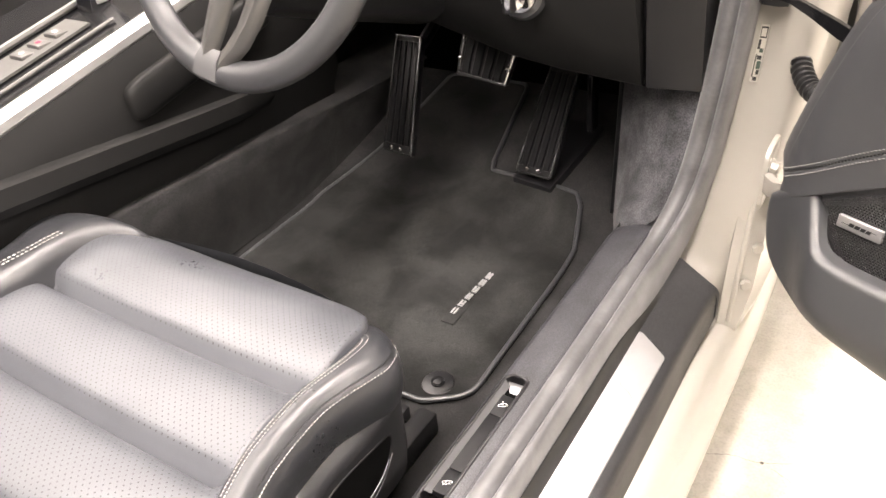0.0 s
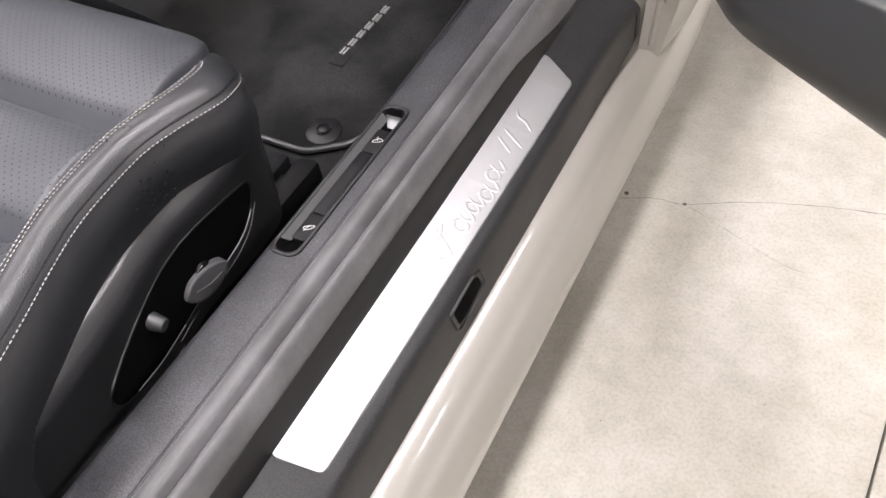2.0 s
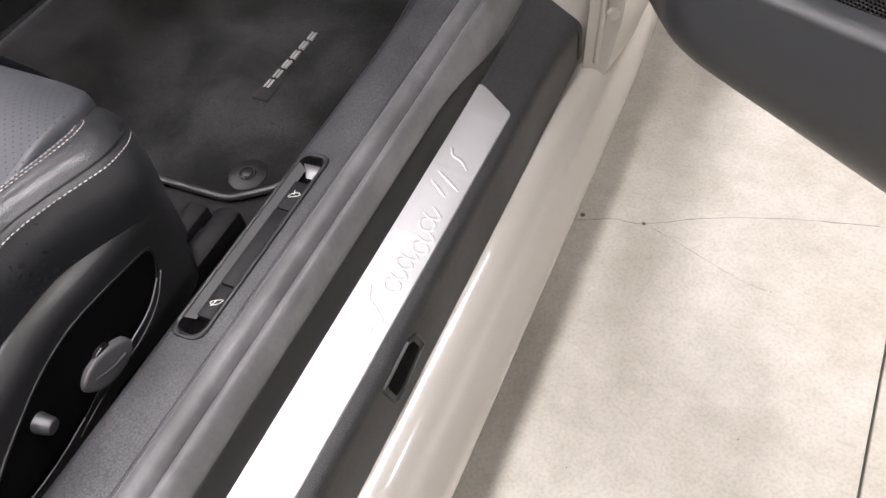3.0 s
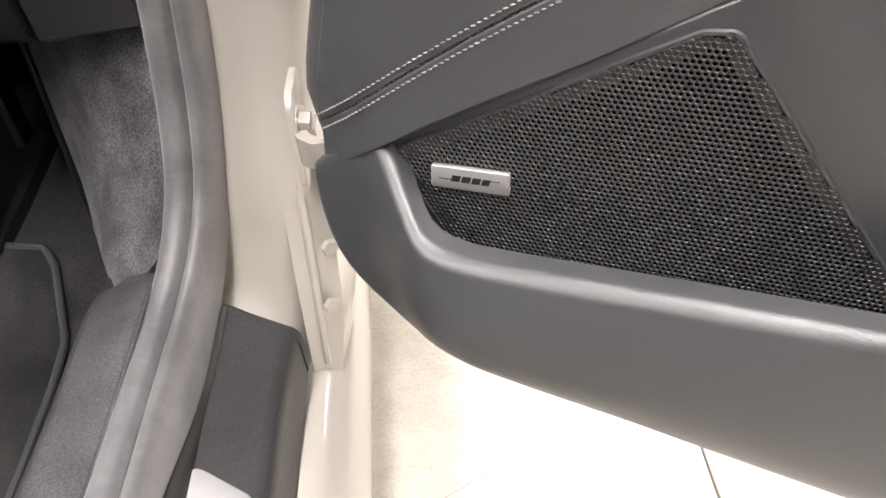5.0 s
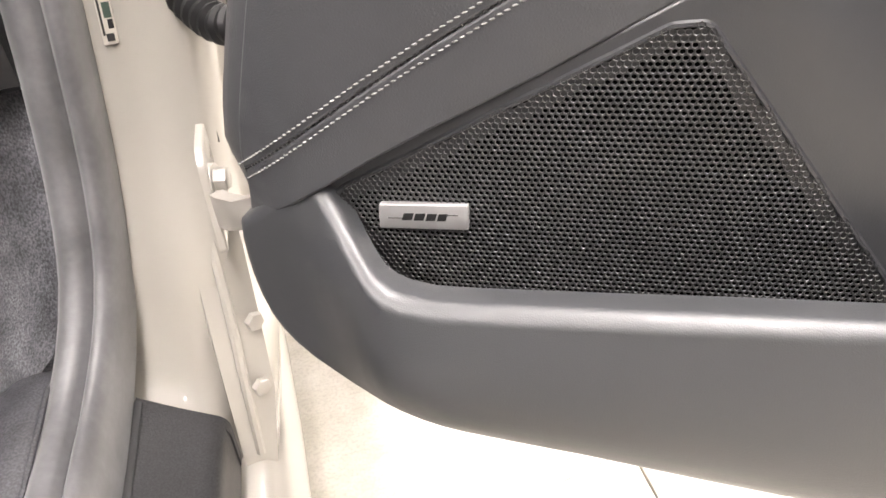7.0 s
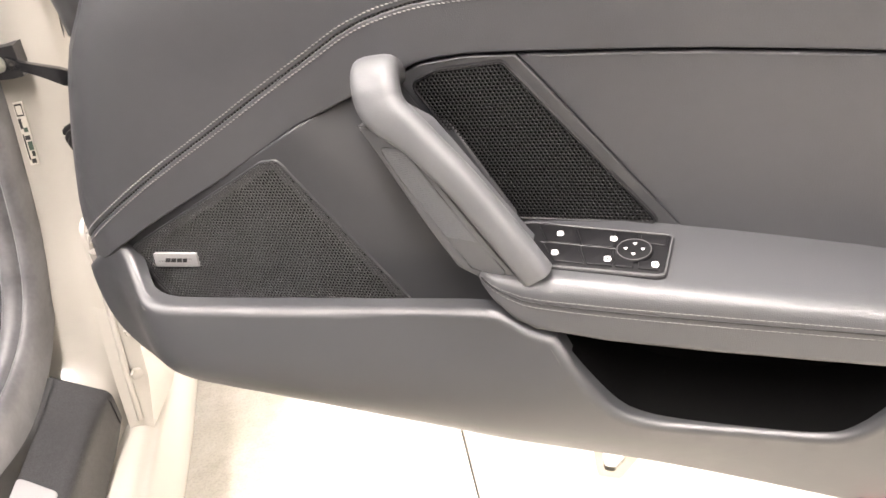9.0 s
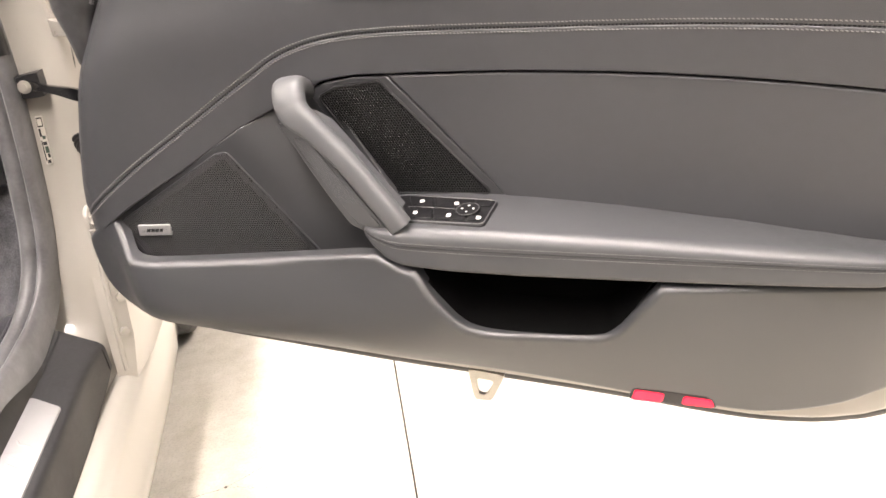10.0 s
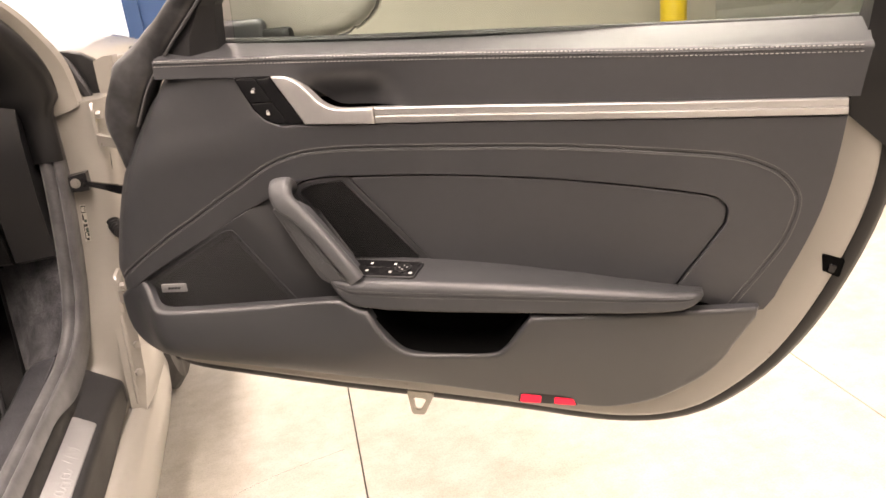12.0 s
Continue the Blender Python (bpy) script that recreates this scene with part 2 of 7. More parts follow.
# Base lighter than the bolsters': sheen of overhead light put into the colour.
SEAT_PERF_LIT = perforated("perforated_seat_leather_lit", (0.074, 0.0775, 0.087), 0.0088, 0.132)


# ---- mesh helpers ----
IN_WORLD = {}


def thing(name, label, category, at=(0, 0, 0), rz=0.0, local=False, group="", kind="", size=1.0):
    """A top-level thing: an Empty at its base. Parts are given in world metres unless local."""
    ob = new(name)
    ob.matrix_basis = pose(*at, 0, 0, rz) @ Matrix.Scale(size, 4)
    ob.empty_display_size = 0.05
    IN_WORLD[name] = None if local else ob.matrix_basis.inverted()
    return tagged(ob, label, category, group, kind)


def mesh_of(name, bm, mat, smooth=38):
    bmesh.ops.recalc_face_normals(bm, faces=bm.faces[:])
    me = bpy.data.meshes.new(name)
    bm.to_mesh(me)
    bm.free()
    me.polygons.foreach_set("use_smooth", [True] * len(me.polygons))
    me.set_sharp_from_angle(angle=radians(smooth))
    me.materials.append(mat)
    return me


def part(name, bm, mat, parent, label="", smooth=38, kind=""):
    ob = new(name, mesh_of(name, bm, mat, smooth))
    ob.parent = parent
    inv = IN_WORLD.get(parent.name)
    if parent.parent is None and inv is not None:
        ob.matrix_parent_inverse = inv
    return tagged(ob, label, kind=kind)


def setting(name, bm, mat, label, category, smooth=30):
    return tagged(new(name, mesh_of(name, bm, mat, smooth)), label, category, kind="structure")


def smooth01(x, a, b):
    x = min(1.0, max(0.0, (x - a) / (b - a)))
    return x * x * (3 - 2 * x)


def table(x, rows):
    """Smooth interpolation in rows of (x, value)."""
    if x <= rows[0][0]:
        return rows[0][1]
    for (x0, v0), (x1, v1) in zip(rows, rows[1:]):
        if x <= x1:
            k = (x - x0) / (x1 - x0)
            return v0 + (v1 - v0) * k
    return rows[-1][1]


def spline(points, step=0.012, closed=False):
    """A Catmull-Rom curve through points of any dimension."""
    p = [np.array(q, float) for q in points]
    n = len(p)
    out = []
    for i in range(n if closed else n - 1):
        a, b = p[i], p[(i + 1) % n]
        z = p[(i - 1) % n] if closed or i else 2 * a - b
        c = p[(i + 2) % n] if closed or i < n - 2 else 2 * b - a
        k = max(2, int(np.linalg.norm(b - a) / step))
        for j in range(k):
            t = j / k
            out.append(0.5 * (2 * a + (b - z) * t + (2 * z - 5 * a + 4 * b - c) * t * t + (3 * a - z - 3 * b + c) * t ** 3))
    if not closed:
        out.append(p[-1])
    return [tuple(q) for q in out]


def fillet(poly, radius, seg=5):
    """A polygon with rounded corners. radius: one number, or one for each corner."""
    p = [np.array(q, float) for q in poly]
    n = len(p)
    rs = radius if isinstance(radius, (list, tuple)) else [radius] * n
    out = []
    for i in range(n):
        a, b, c = p[i - 1], p[i], p[(i + 1) % n]
        u, v = a - b, c - b
        lu, lv = np.linalg.norm(u), np.linalg.norm(v)
        if rs[i] <= 0:
            out.append(tuple(b))
            continue
        u, v = u / lu, v / lv
        half = math.acos(max(-1, min(1, float(u @ v)))) / 2
        d = min(rs[i] / max(math.tan(half), 1e-3), lu * 0.48, lv * 0.48)
        s, e = b + u * d, b + v * d
        for k in range(seg + 1):
            t = k / seg
            out.append(tuple((1 - t) ** 2 * s + 2 * t * (1 - t) * b + t * t * e))
    return out


def dense(poly, step=0.012):
    out = []
    n = len(poly)
    for i in range(n):
        a, b = np.array(poly[i]), np.array(poly[(i + 1) % n])
        k = max(1, int(np.linalg.norm(b - a) / step))
        out += [tuple(a + (b - a) * j / k) for j in range(k)]
    return out


def ccw(poly):
    a = sum(x0 * y1 - x1 * y0 for (x0, y0), (x1, y1) in zip(poly, poly[1:] + poly[:1]))
    return poly if a > 0 else poly[::-1]


def clean(poly, eps=4e-4):
    out = []
    eps = min(eps, 0.06 * min(max(c) - min(c) for c in zip(*poly)))
    for q in poly:
        if not out or math.dist(q, out[-1]) > eps:
            out.append(q)
    if math.dist(out[0], out[-1]) < eps:
        out.pop()
    return out


def inset(poly, d):
    """Moves a counter-clockwise outline inwards."""
    n = len(poly)
    out = []
    for i in range(n):
        a, b, c = np.array(poly[i - 1]), np.array(poly[i]), np.array(poly[(i + 1) % n])
        e, f = b - a, c - b
        e, f = e / max(np.linalg.norm(e), 1e-9), f / max(np.linalg.norm(f), 1e-9)
        m = np.array((-e[1] - f[1], e[0] + f[0]))
        k = max(float(m @ m), 0.8)
        out.append(tuple(b + m * (2 * d / k)))
    return out


def panel(outline, height, r=0.003, depth=0.02, cell=0.03, to=None, steps=3):
    """A panel over a flat outline (u, v): its face follows height(u, v), its rim is rounded by r and goes back by depth.
    to maps (u, v, height) to a place; the door's own layout is the default."""
    to = to or (lambda u, v, h: (u, -h, v))
    poly = clean(dense(ccw(clean(outline))))
    bm = bmesh.new()
    rings = []
    levels = [(0.0, depth)] + [(r * (1 - math.cos(k / steps * math.pi / 2)), r * (1 - math.sin(k / steps * math.pi / 2))) for k in range(steps + 1)]
    for inn, drop in levels:
        q = inset(poly, inn) if inn else poly
        rings.append([(u, v, height(*w) - drop) for (u, v), w in zip(q, q)])
    vs = [[bm.verts.new(to(*c)) for c in ring] for ring in rings]
    n = len(poly)
    for a, b in zip(vs, vs[1:]):
        for i in range(n):
            bm.faces.new((a[i], a[(i + 1) % n], b[(i + 1) % n], b[i]))
    cap = bmesh.new()
    cap.faces.new([cap.verts.new((c[0], c[1], 0)) for c in rings[-1]])
    us, ws = [c[0] for c in poly], [c[1] for c in poly]
    for axis, lo, hi in ((0, min(us), max(us)), (1, min(ws), max(ws))):
        for k in range(1, int((hi - lo) / cell) + 1):
            co, no = [0, 0, 0], [0, 0, 0]
            co[axis], no[axis] = lo + k * cell, 1
            bmesh.ops.bisect_plane(cap, geom=cap.verts[:] + cap.edges[:] + cap.faces[:], plane_co=co, plane_no=no)
    bmesh.ops.triangulate(cap, faces=cap.faces[:])
    seen = {v: bm.verts.new(to(v.co.x, v.co.y, height(v.co.x, v.co.y))) for v in cap.verts}
    for f in cap.faces:
        bm.faces.new([seen[v] for v in f.verts])
    cap.free()
    bmesh.ops.remove_doubles(bm, verts=bm.verts[:], dist=1e-5)
    return bm


def loft(rings, caps=True, closed=True):
    """Skins rings of equal length."""
    bm = bmesh.new()
    vs = [[bm.verts.new(c) for c in ring] for ring in rings]
    n = len(rings[0])
    for a, b in zip(vs, vs[1:]):
        for i in range(n if closed else n - 1):
            bm.faces.new((a[i], a[(i + 1) % n], b[(i + 1) % n], b[i]))
    if caps and closed:
        bm.faces.new(vs[0][::-1])
        bm.faces.new(vs[-1])
    return bm


def tube(path, radius, seg=8, flat=1.0, up=(0, 0, 1)):
    """A round bar along a path. radius: a number or one for each point."""
    p = [Vector(q) for q in path]
    rings = []
    for i, c in enumerate(p):
        t = (p[min(i + 1, len(p) - 1)] - p[max(i - 1, 0)]).normalized()
        a = t.cross(Vector(up))
        a = a.normalized() if a.length > 1e-4 else Vector((1, 0, 0))
        b = a.cross(t)
        r = radius[i] if isinstance(radius, (list, tuple)) else radius
        rings.append([c + a * (r * math.cos(k * math.tau / seg)) + b * (r * flat * math.sin(k * math.tau / seg)) for k in range(seg)])
    return loft(rings)


def block(lo, hi, r=0.003, seg=2):
    """A box with rounded edges."""
    bm = bmesh.new()
    bmesh.ops.create_cube(bm, size=1)
    for v in bm.verts:
        v.co = [(a + b) / 2 + c * (b - a) for a, b, c in zip(lo, hi, v.co)]
    if r:
        bmesh.ops.bevel(bm, geom=bm.edges[:], offset=r, segments=seg, affect="EDGES", profile=0.5)
    return bm


def disc(c, axis, r, h, seg=24, r2=None, bevel=0.0):
    """A round plate or knob with its base at c."""
    axis = Vector(axis).normalized()
    a = axis.orthogonal().normalized()
    b = axis.cross(a)
    r2 = r if r2 is None else r2
    lv = [(r, 0), (r2, h - bevel), (r2 - bevel * 0.3, h - bevel * 0.3), (r2 - bevel, h)] if bevel else [(r, 0), (r2, h)]
    return loft([[Vector(c) + axis * hh + (a * math.cos(k * math.tau / seg) + b * math.sin(k * math.tau / seg)) * rr for k in range(seg)] for rr, hh in lv])


def joined(*bms):
    out = bmesh.new()
    for bm in bms:
        me = bpy.data.meshes.new("tmp")
        bm.to_mesh(me)
        bm.free()
        out.from_mesh(me)
        bpy.data.meshes.remove(me)
    return out


def stitches(path, normal, length=0.0042, gap=0.0022, r=0.00055, slant=0.0):
    """Thread stitches along a path that lies on a surface; normal(i) or one vector points out of it."""
    p = [Vector(q) for q in path]
    verts, faces = [], []
    acc, nxt = 0.0, 0.0
    pitch = length + gap
    for i in range(len(p) - 1):
        d = p[i + 1] - p[i]
        ln = d.length
        if ln < 1e-9:
            continue
        t = d / ln
        while nxt < acc + ln:
            c = p[i] + t * (nxt - acc)
            n = Vector(normal)
            side = t.cross(n).normalized()
            tt = (t + side * slant).normalized()
            sd = tt.cross(n).normalized()
            k = len(verts)
            for f, w in ((-0.5, 0.25), (-0.25, 1.0), (0.25, 1.0), (0.5, 0.25)):
                q = c + tt * (f * length)
                verts += [q + sd * r * w, q + n * r * 1.3 * w, q - sd * r * w]
            for s in range(3):
                a, b = k + s * 3, k + s * 3 + 3
                faces += [(a, a + 1, b + 1, b), (a + 1, a + 2, b + 2, b + 1)]
            nxt += pitch
        acc += ln
    bm = bmesh.new()
    vs = [bm.verts.new(v) for v in verts]
    for f in faces:
        bm.faces.new([vs[i] for i in f])
    return bm


def point_in(poly, x, y):
    hit = False
    for (x0, y0), (x1, y1) in zip(poly, poly[1:] + poly[:1]):
        if (y0 > y) != (y1 > y) and x < (x1 - x0) * (y - y0) / (y1 - y0) + x0:
            hit = not hit
    return hit


def hex_grille(outline, height, pitch, hole, thick, to, solid=None):
    """A perforated sheet: hexagonal cells, each with its own hole; solid(u, v) closes a cell."""
    bm = bmesh.new()
    us, ws = [c[0] for c in outline], [c[1] for c in outline]
    dv = pitch * math.sqrt(3) / 2
    R = pitch / math.sqrt(3)
    row = 0
    v = min(ws)
    while v < max(ws):
        u = min(us) + (pitch / 2 if row % 2 else 0)
        while u < max(us):
            if point_in(outline, u, v):
                ang = [math.radians(30 + 60 * k) for k in range(6)]
                out = [(u + R * math.cos(a), v + R * math.sin(a)) for a in ang]
                inn = [(u + hole * math.cos(a), v + hole * math.sin(a)) for a in ang]
                o = [bm.verts.new(to(a, b, height(a, b))) for a, b in out]
                i1 = [bm.verts.new(to(a, b, height(a, b) - 0.00018)) for a, b in inn]
                deep = thick if not (solid and solid(u, v)) else thick * 0.7
                i2 = [bm.verts.new(to(a, b, height(a, b) - deep)) for a, b in inn]
                for k in range(6):
                    j = (k + 1) % 6
                    bm.faces.new((o[k], o[j], i1[j], i1[k]))
                    bm.faces.new((i1[k], i1[j], i2[j], i2[k]))
                if solid and solid(u, v):
                    bm.faces.new(i2)
            u += pitch
        v += dv
        row += 1
    bmesh.ops.remove_doubles(bm, verts=bm.verts[:], dist=2e-5)
    return bm


# ---- the room ----
def quad_box(lo, hi):
    return block(lo, hi, 0)


ground = setting("ground", quad_box((-6, -6, -0.2), (8.2, 7, -0.012)), JOINT, "concrete sub floor seen in the open joints", "floor")
ceiling = setting("ceiling", quad_box((-6.2, -6.2, 3.3), (8.4, 7.2, 3.5)), CEIL, "white painted workshop ceiling", "ceiling")
# Three unseen walls, made dark to cut bounce and reflections on the door.
setting("wall_south", quad_box((-6.2, -6.2, 0), (8.4, -6, 3.3)), WALL_UNSEEN, "unseen wall, kept dark to cut bounced light", "wall")
setting("wall_west", quad_box((-6.2, -6, 0), (-6, 7, 3.3)), WALL_UNSEEN, "unseen wall, kept dark to cut bounced light", "wall")
setting("wall_east", quad_box((8.2, -6, 0), (8.4, 7, 3.3)), WALL_UNSEEN, "unseen wall, kept dark to cut bounced light", "wall")
# north wall with a wide glazed opening and a roller shutter
NY = 6.2
setting("wall_north", joined(quad_box((0.20, NY, 0), (5.07, NY + 0.2, 3.3)), quad_box((-6, NY, 2.7), (0.20, NY + 0.2, 3.3)),
                             quad_box((5.07, NY, 2.6), (7.6, NY + 0.2, 3.3)), quad_box((7.6, NY, 0), (8.2, NY + 0.2, 3.3))), WALL, "pale yellow wall with a window and shutter opening", "wall")
setting("backdrop", quad_box((-9, NY + 2.0, -0.2), (1, NY + 2.05, 4)), DAYLIGHT, "bright daylight outside the shop window", "backdrop")
shopwin = thing("window_1", "tall shop window in a blue frame", "window", (-3.2, NY + 0.08, 0), kind="structure")
for x0, x1 in ((-6.0, -5.9), (-3.2, -3.12), (-0.51, -0.38)):
    part("window_frame", block((x0, NY + 0.02, 0), (x1, NY + 0.14, 2.7), 0.008), BLUE, shopwin)
for z0, z1 in ((0.0, 0.09), (2.6, 2.7)):
    part("window_frame", block((-5.9, NY + 0.03, z0), (-0.51, NY + 0.13, z1), 0.006), BLUE, shopwin)
part("blue_panel", panel([(-0.38, 0.0), (0.20, 0.0), (0.20, 2.7), (-0.38, 2.7)], lambda u, v: 0.0, 0.004, 0.06, 0.5, to=lambda u, v, h: (u, NY + 0.06 - h, v)), BLUE, shopwin, "plain blue painted panel beside the glass")
shutter = thing("roller_shutter", "closed grey steel roller shutter", "shutter", (5.0, NY + 0.1, 0), kind="structure")
for k in range(26):
    z = k * 0.1
    part("slat", loft([[(x, NY + 0.10 - 0.022 * math.sin(math.pi * j / 6), z + 0.1 * j / 6) for j in range(7)] + [(x, NY + 0.14, z + 0.1), (x, NY + 0.14, z)]
                       for x in (5.07, 7.6)]), SHUTTER, shutter)

bollard = thing("yellow_post_base", "yellow painted steel post on a flanged plinth by the shutter", "post", (4.37, 5.6, 0))
part("plinth", block((4.25, 5.42, 0), (4.60, 5.78, 0.49), 0.012), YELLOW, bollard)
part("foot_plate", block((4.22, 5.40, 0.485), (4.635, 5.80, 0.535), 0.008), YELLOW, bollard)
part("post", disc((4.37, 5.6, 0.53), (0, 0, 1), 0.09, 1.3, 20, bevel=0.02), YELLOW, bollard)
part("collar", disc((4.37, 5.6, 0.74), (0, 0, 1), 0.098, 0.05, 20), RUBBER_DARK, bollard)

for x in LAMP_ROWS:
    for k in range(4):
        y = -2.4 + 1.8 * k
        frame_part = part("lamp_frame", block((x - 0.18, y - 0.895, 3.255), (x + 0.18, y + 0.895, 3.304), 0.006), SILVER_PAINT, ceiling, "flush linear lamp frame")
        part("lamp_diffuser", block((x - 0.15, y - 0.88, 3.249), (x + 0.15, y + 0.88, 3.259), 0.002), LIGHT_PANEL, frame_part, "lit white diffuser")


# concrete floor slabs with open joints, laid a little askew to the car
SKEW = 0.046


def slab(x0, x1, y0, y1):
    bm = block((x0 + 0.0016, y0 + 0.0016, -0.02), (x1 - 0.0016, y1 - 0.0016, 0.0), 0.0012, 1)
    for v in bm.verts:
        v.co.x += SKEW * v.co.y
    return bm


XS = [0.5335 + 1.19 * k for k in range(-5, 7)]
YS = [-5.9, -2.7, 1.9, 6.15]
for x0, x1 in zip(XS, XS[1:]):
    for y0, y1 in zip(YS, YS[1:]):
        ob = part("slab", slab(x0, x1, y0, y1), FLOOR, ground)


def crack(points, w, seed):
    """A hairline crack: a narrow dark wedge that stands in the slab's face."""
    p = spline(points, 0.006)
    verts = []
    for i, q in enumerate(p):
        k = 0.25 + 0.75 * abs(noise.noise(Vector((q[0] * 30, q[1] * 30, seed))))
        j = 0.0016 * noise.noise(Vector((q[0] * 90, q[1] * 90, seed + 5)))
        verts.append(((q[0], q[1] + j - w * k, 0.0003), (q[0], q[1] + j + w * k, 0.0003)))
    bm = bmesh.new()
    vs = [[bm.verts.new(c) for c in ring] for ring in verts]
    for a, b in zip(vs, vs[1:]):
        bm.faces.new((a[0], b[0], b[1], a[1]))
    return bm


part("crack", crack([(0.02, 0.36), (0.10, 0.366), (0.16, 0.388), (0.206, 0.394), (0.294, 0.436), (0.40, 0.471), (0.52, 0.498)], 0.0011, 3), JOINT, ground, "hairline crack in the concrete")
part("crack", crack([(0.206, 0.394), (0.26, 0.375), (0.35, 0.34), (0.40, 0.33)], 0.0005, 8), JOINT, ground, "faint hairline crack in the concrete")
for sx, sy, sr in ((0.115, 0.381, 0.004), (0.206, 0.394, 0.0032), (0.22, -0.01, 0.0009), (0.40, 0.10, 0.0008)):
    bm = disc((sx, sy, 0.0001), (0, 0, 1), sr, 0.0003, 9)
    part("chip", bm, JOINT, ground)


# ---- car body round the door opening ----
# the opening's edge: sideways shift, place along the car, height
RING = spline([(0, -1.3, 0.425), (0, -0.7, 0.425), (0, -0.2, 0.425), (0, 0.1, 0.425), (0, 0.235, 0.426), (0.004, 0.295, 0.434), (0.012, 0.343, 0.458), (0.022, 0.378, 0.50),
               (0.030, 0.400, 0.557), (0.0365, 0.414, 0.625), (0.043, 0.425, 0.707), (0.047, 0.435, 0.788), (0.047, 0.442, 0.869), (0.047, 0.439, 0.929), (0.043, 0.417, 0.988), (0.016, 0.365, 1.057), (-0.032, 0.278, 1.126)], 0.02)


def ring_frames(first=0, last=None):
    pts = RING[first:last]
    out = []
    for i, (dx, y, z) in enumerate(pts):
        a, b = pts[max(i - 1, 0)], pts[min(i + 1, len(pts) - 1)]
        ty, tz = b[1] - a[1], b[2] - a[2]
        ln = math.hypot(ty, tz)
        out.append((dx, y, z, ty / ln, tz / ln))
    return out


def swept(profile, first=0, last=None, closed=True):
    """profile(turn) gives (x, r): r points into the opening. turn goes from 0 on the sill to 1 on the pillar."""
    rings = []
    for dx, y, z, ty, tz in ring_frames(first, last):
        k = smooth01(tz, 0.35, 0.95)
        rings.append([(dx + a, y - r * tz, z + r * ty) for a, r in profile(k)])
    return loft(rings, closed=closed)


def upto(y):
    return next(i for i, q in enumerate(RING) if q[1] > y)


TOP = next(i for i, q in enumerate(RING) if q[2] > 0.925)
LOBE = next(i for i, q in enumerate(RING) if q[2] > 0.80)
body = thing("sports_car", "cream painted sports car body at the open driver's door", "car", (0.1, 0, 0))
rocker_profile = spline([(0.100, 0.3055), (0.110, 0.3045), (0.122, 0.3015), (0.130, 0.2965), (0.1355, 0.2895), (0.1405, 0.2858), (0.1450, 0.2800), (0.150, 0.2640), (0.1545, 0.242), (0.1545, 0.215), (0.149, 0.185), (0.132, 0.150), (0.10, 0.13)], 0.008)
rocker_back = [(0.02, 0.13), (0.02, 0.30)]
part("rocker_panel", loft([[(x - 0.0 - dx, y, z) for x, z in rocker_profile + rocker_back] for y, dx in ((-2.2, 0), (-0.6, 0), (0.45, 0), (0.6, 0.004), (0.68, 0.014), (0.72, 0.035))]),
     PAINT, body, "cream painted door sill side")
SILL_EDGE = [(0.03, -0.045), (0.06, -0.055), (0.088, -0.066), (0.096, -0.080), (0.099, -0.10), (0.101, -0.12), (0.108, -0.130), (0.12, -0.15), (0.03, -0.16)]
PILLAR_EDGE = [(0.03, -0.024), (0.05, -0.018), (0.075, -0.016), (0.105, -0.018), (0.117, -0.028), (0.125, -0.055), (0.129, -0.09), (0.132, -0.15), (0.03, -0.17)]
rings = []
for dx, y, z, ty, tz in ring_frames(0, TOP):
    k = smooth01(tz, 0.35, 0.95)
    under = 0.024 * smooth01(y, 0.05, 0.2) * smooth01(y, 0.372, 0.348)
    ring = []
    for (a, b), (c, d) in zip(SILL_EDGE, PILLAR_EDGE):
        q, r = a + (c - a) * k, b + (d - b) * k - under
        q += table(z, [(0.55, 0.0), (0.79, 0.006), (0.87, 0.015), (0.93, 0.018)]) * smooth01(q, 0.04, 0.08)
        ring.append((dx + q, y - r * tz, z + r * ty))
    rings.append(ring)
part("door_jamb", loft(rings), PAINT, body, "cream painted hinge pillar and door frame")


# hinge pillar side behind the shut line: a flange with a raised bead
def pillar_edge_x(z):
    return table(z, [(0.56, 0.143), (0.64, 0.142), (0.736, 0.156), (0.79, 0.165), (0.88, 0.170), (0.93, 0.155)])


def pillar_y(z):
    return table(z, [(0.555, 0.418), (0.62, 0.428), (0.70, 0.439), (0.78, 0.449), (0.86, 0.456), (0.93, 0.452)])


def flange_ring(z):
    k = smooth01(z, 0.60, 0.50)
    xo, yf = pillar_edge_x(z), pillar_y(z)
    yl = table(z, [(0.15, 0.34), (0.30, 0.350), (0.36, 0.362), (0.42, 0.378), (0.50, 0.404), (0.585, 0.428)])
    xm = table(z, [(0.15, 0.125), (0.25, 0.140), (0.29, 0.146), (0.34, 0.158), (0.40, 0.160)])
    lo = [(0.112, yl), (xm - 0.010, yl + 0.014), (xm, 0.46), (xm, 0.62), (0.10, 0.63), (0.10, 0.42)]
    hi = [(xo - 0.030, yf + 0.014), (xo - 0.004, yf + 0.010), (xo, yf + 0.016), (xo, 0.62), (0.10, 0.63), (0.10, yf + 0.03)]
    return [(a + (c - a) * k, b + (d - b) * k, z) for (a, b), (c, d) in zip(hi, lo)]


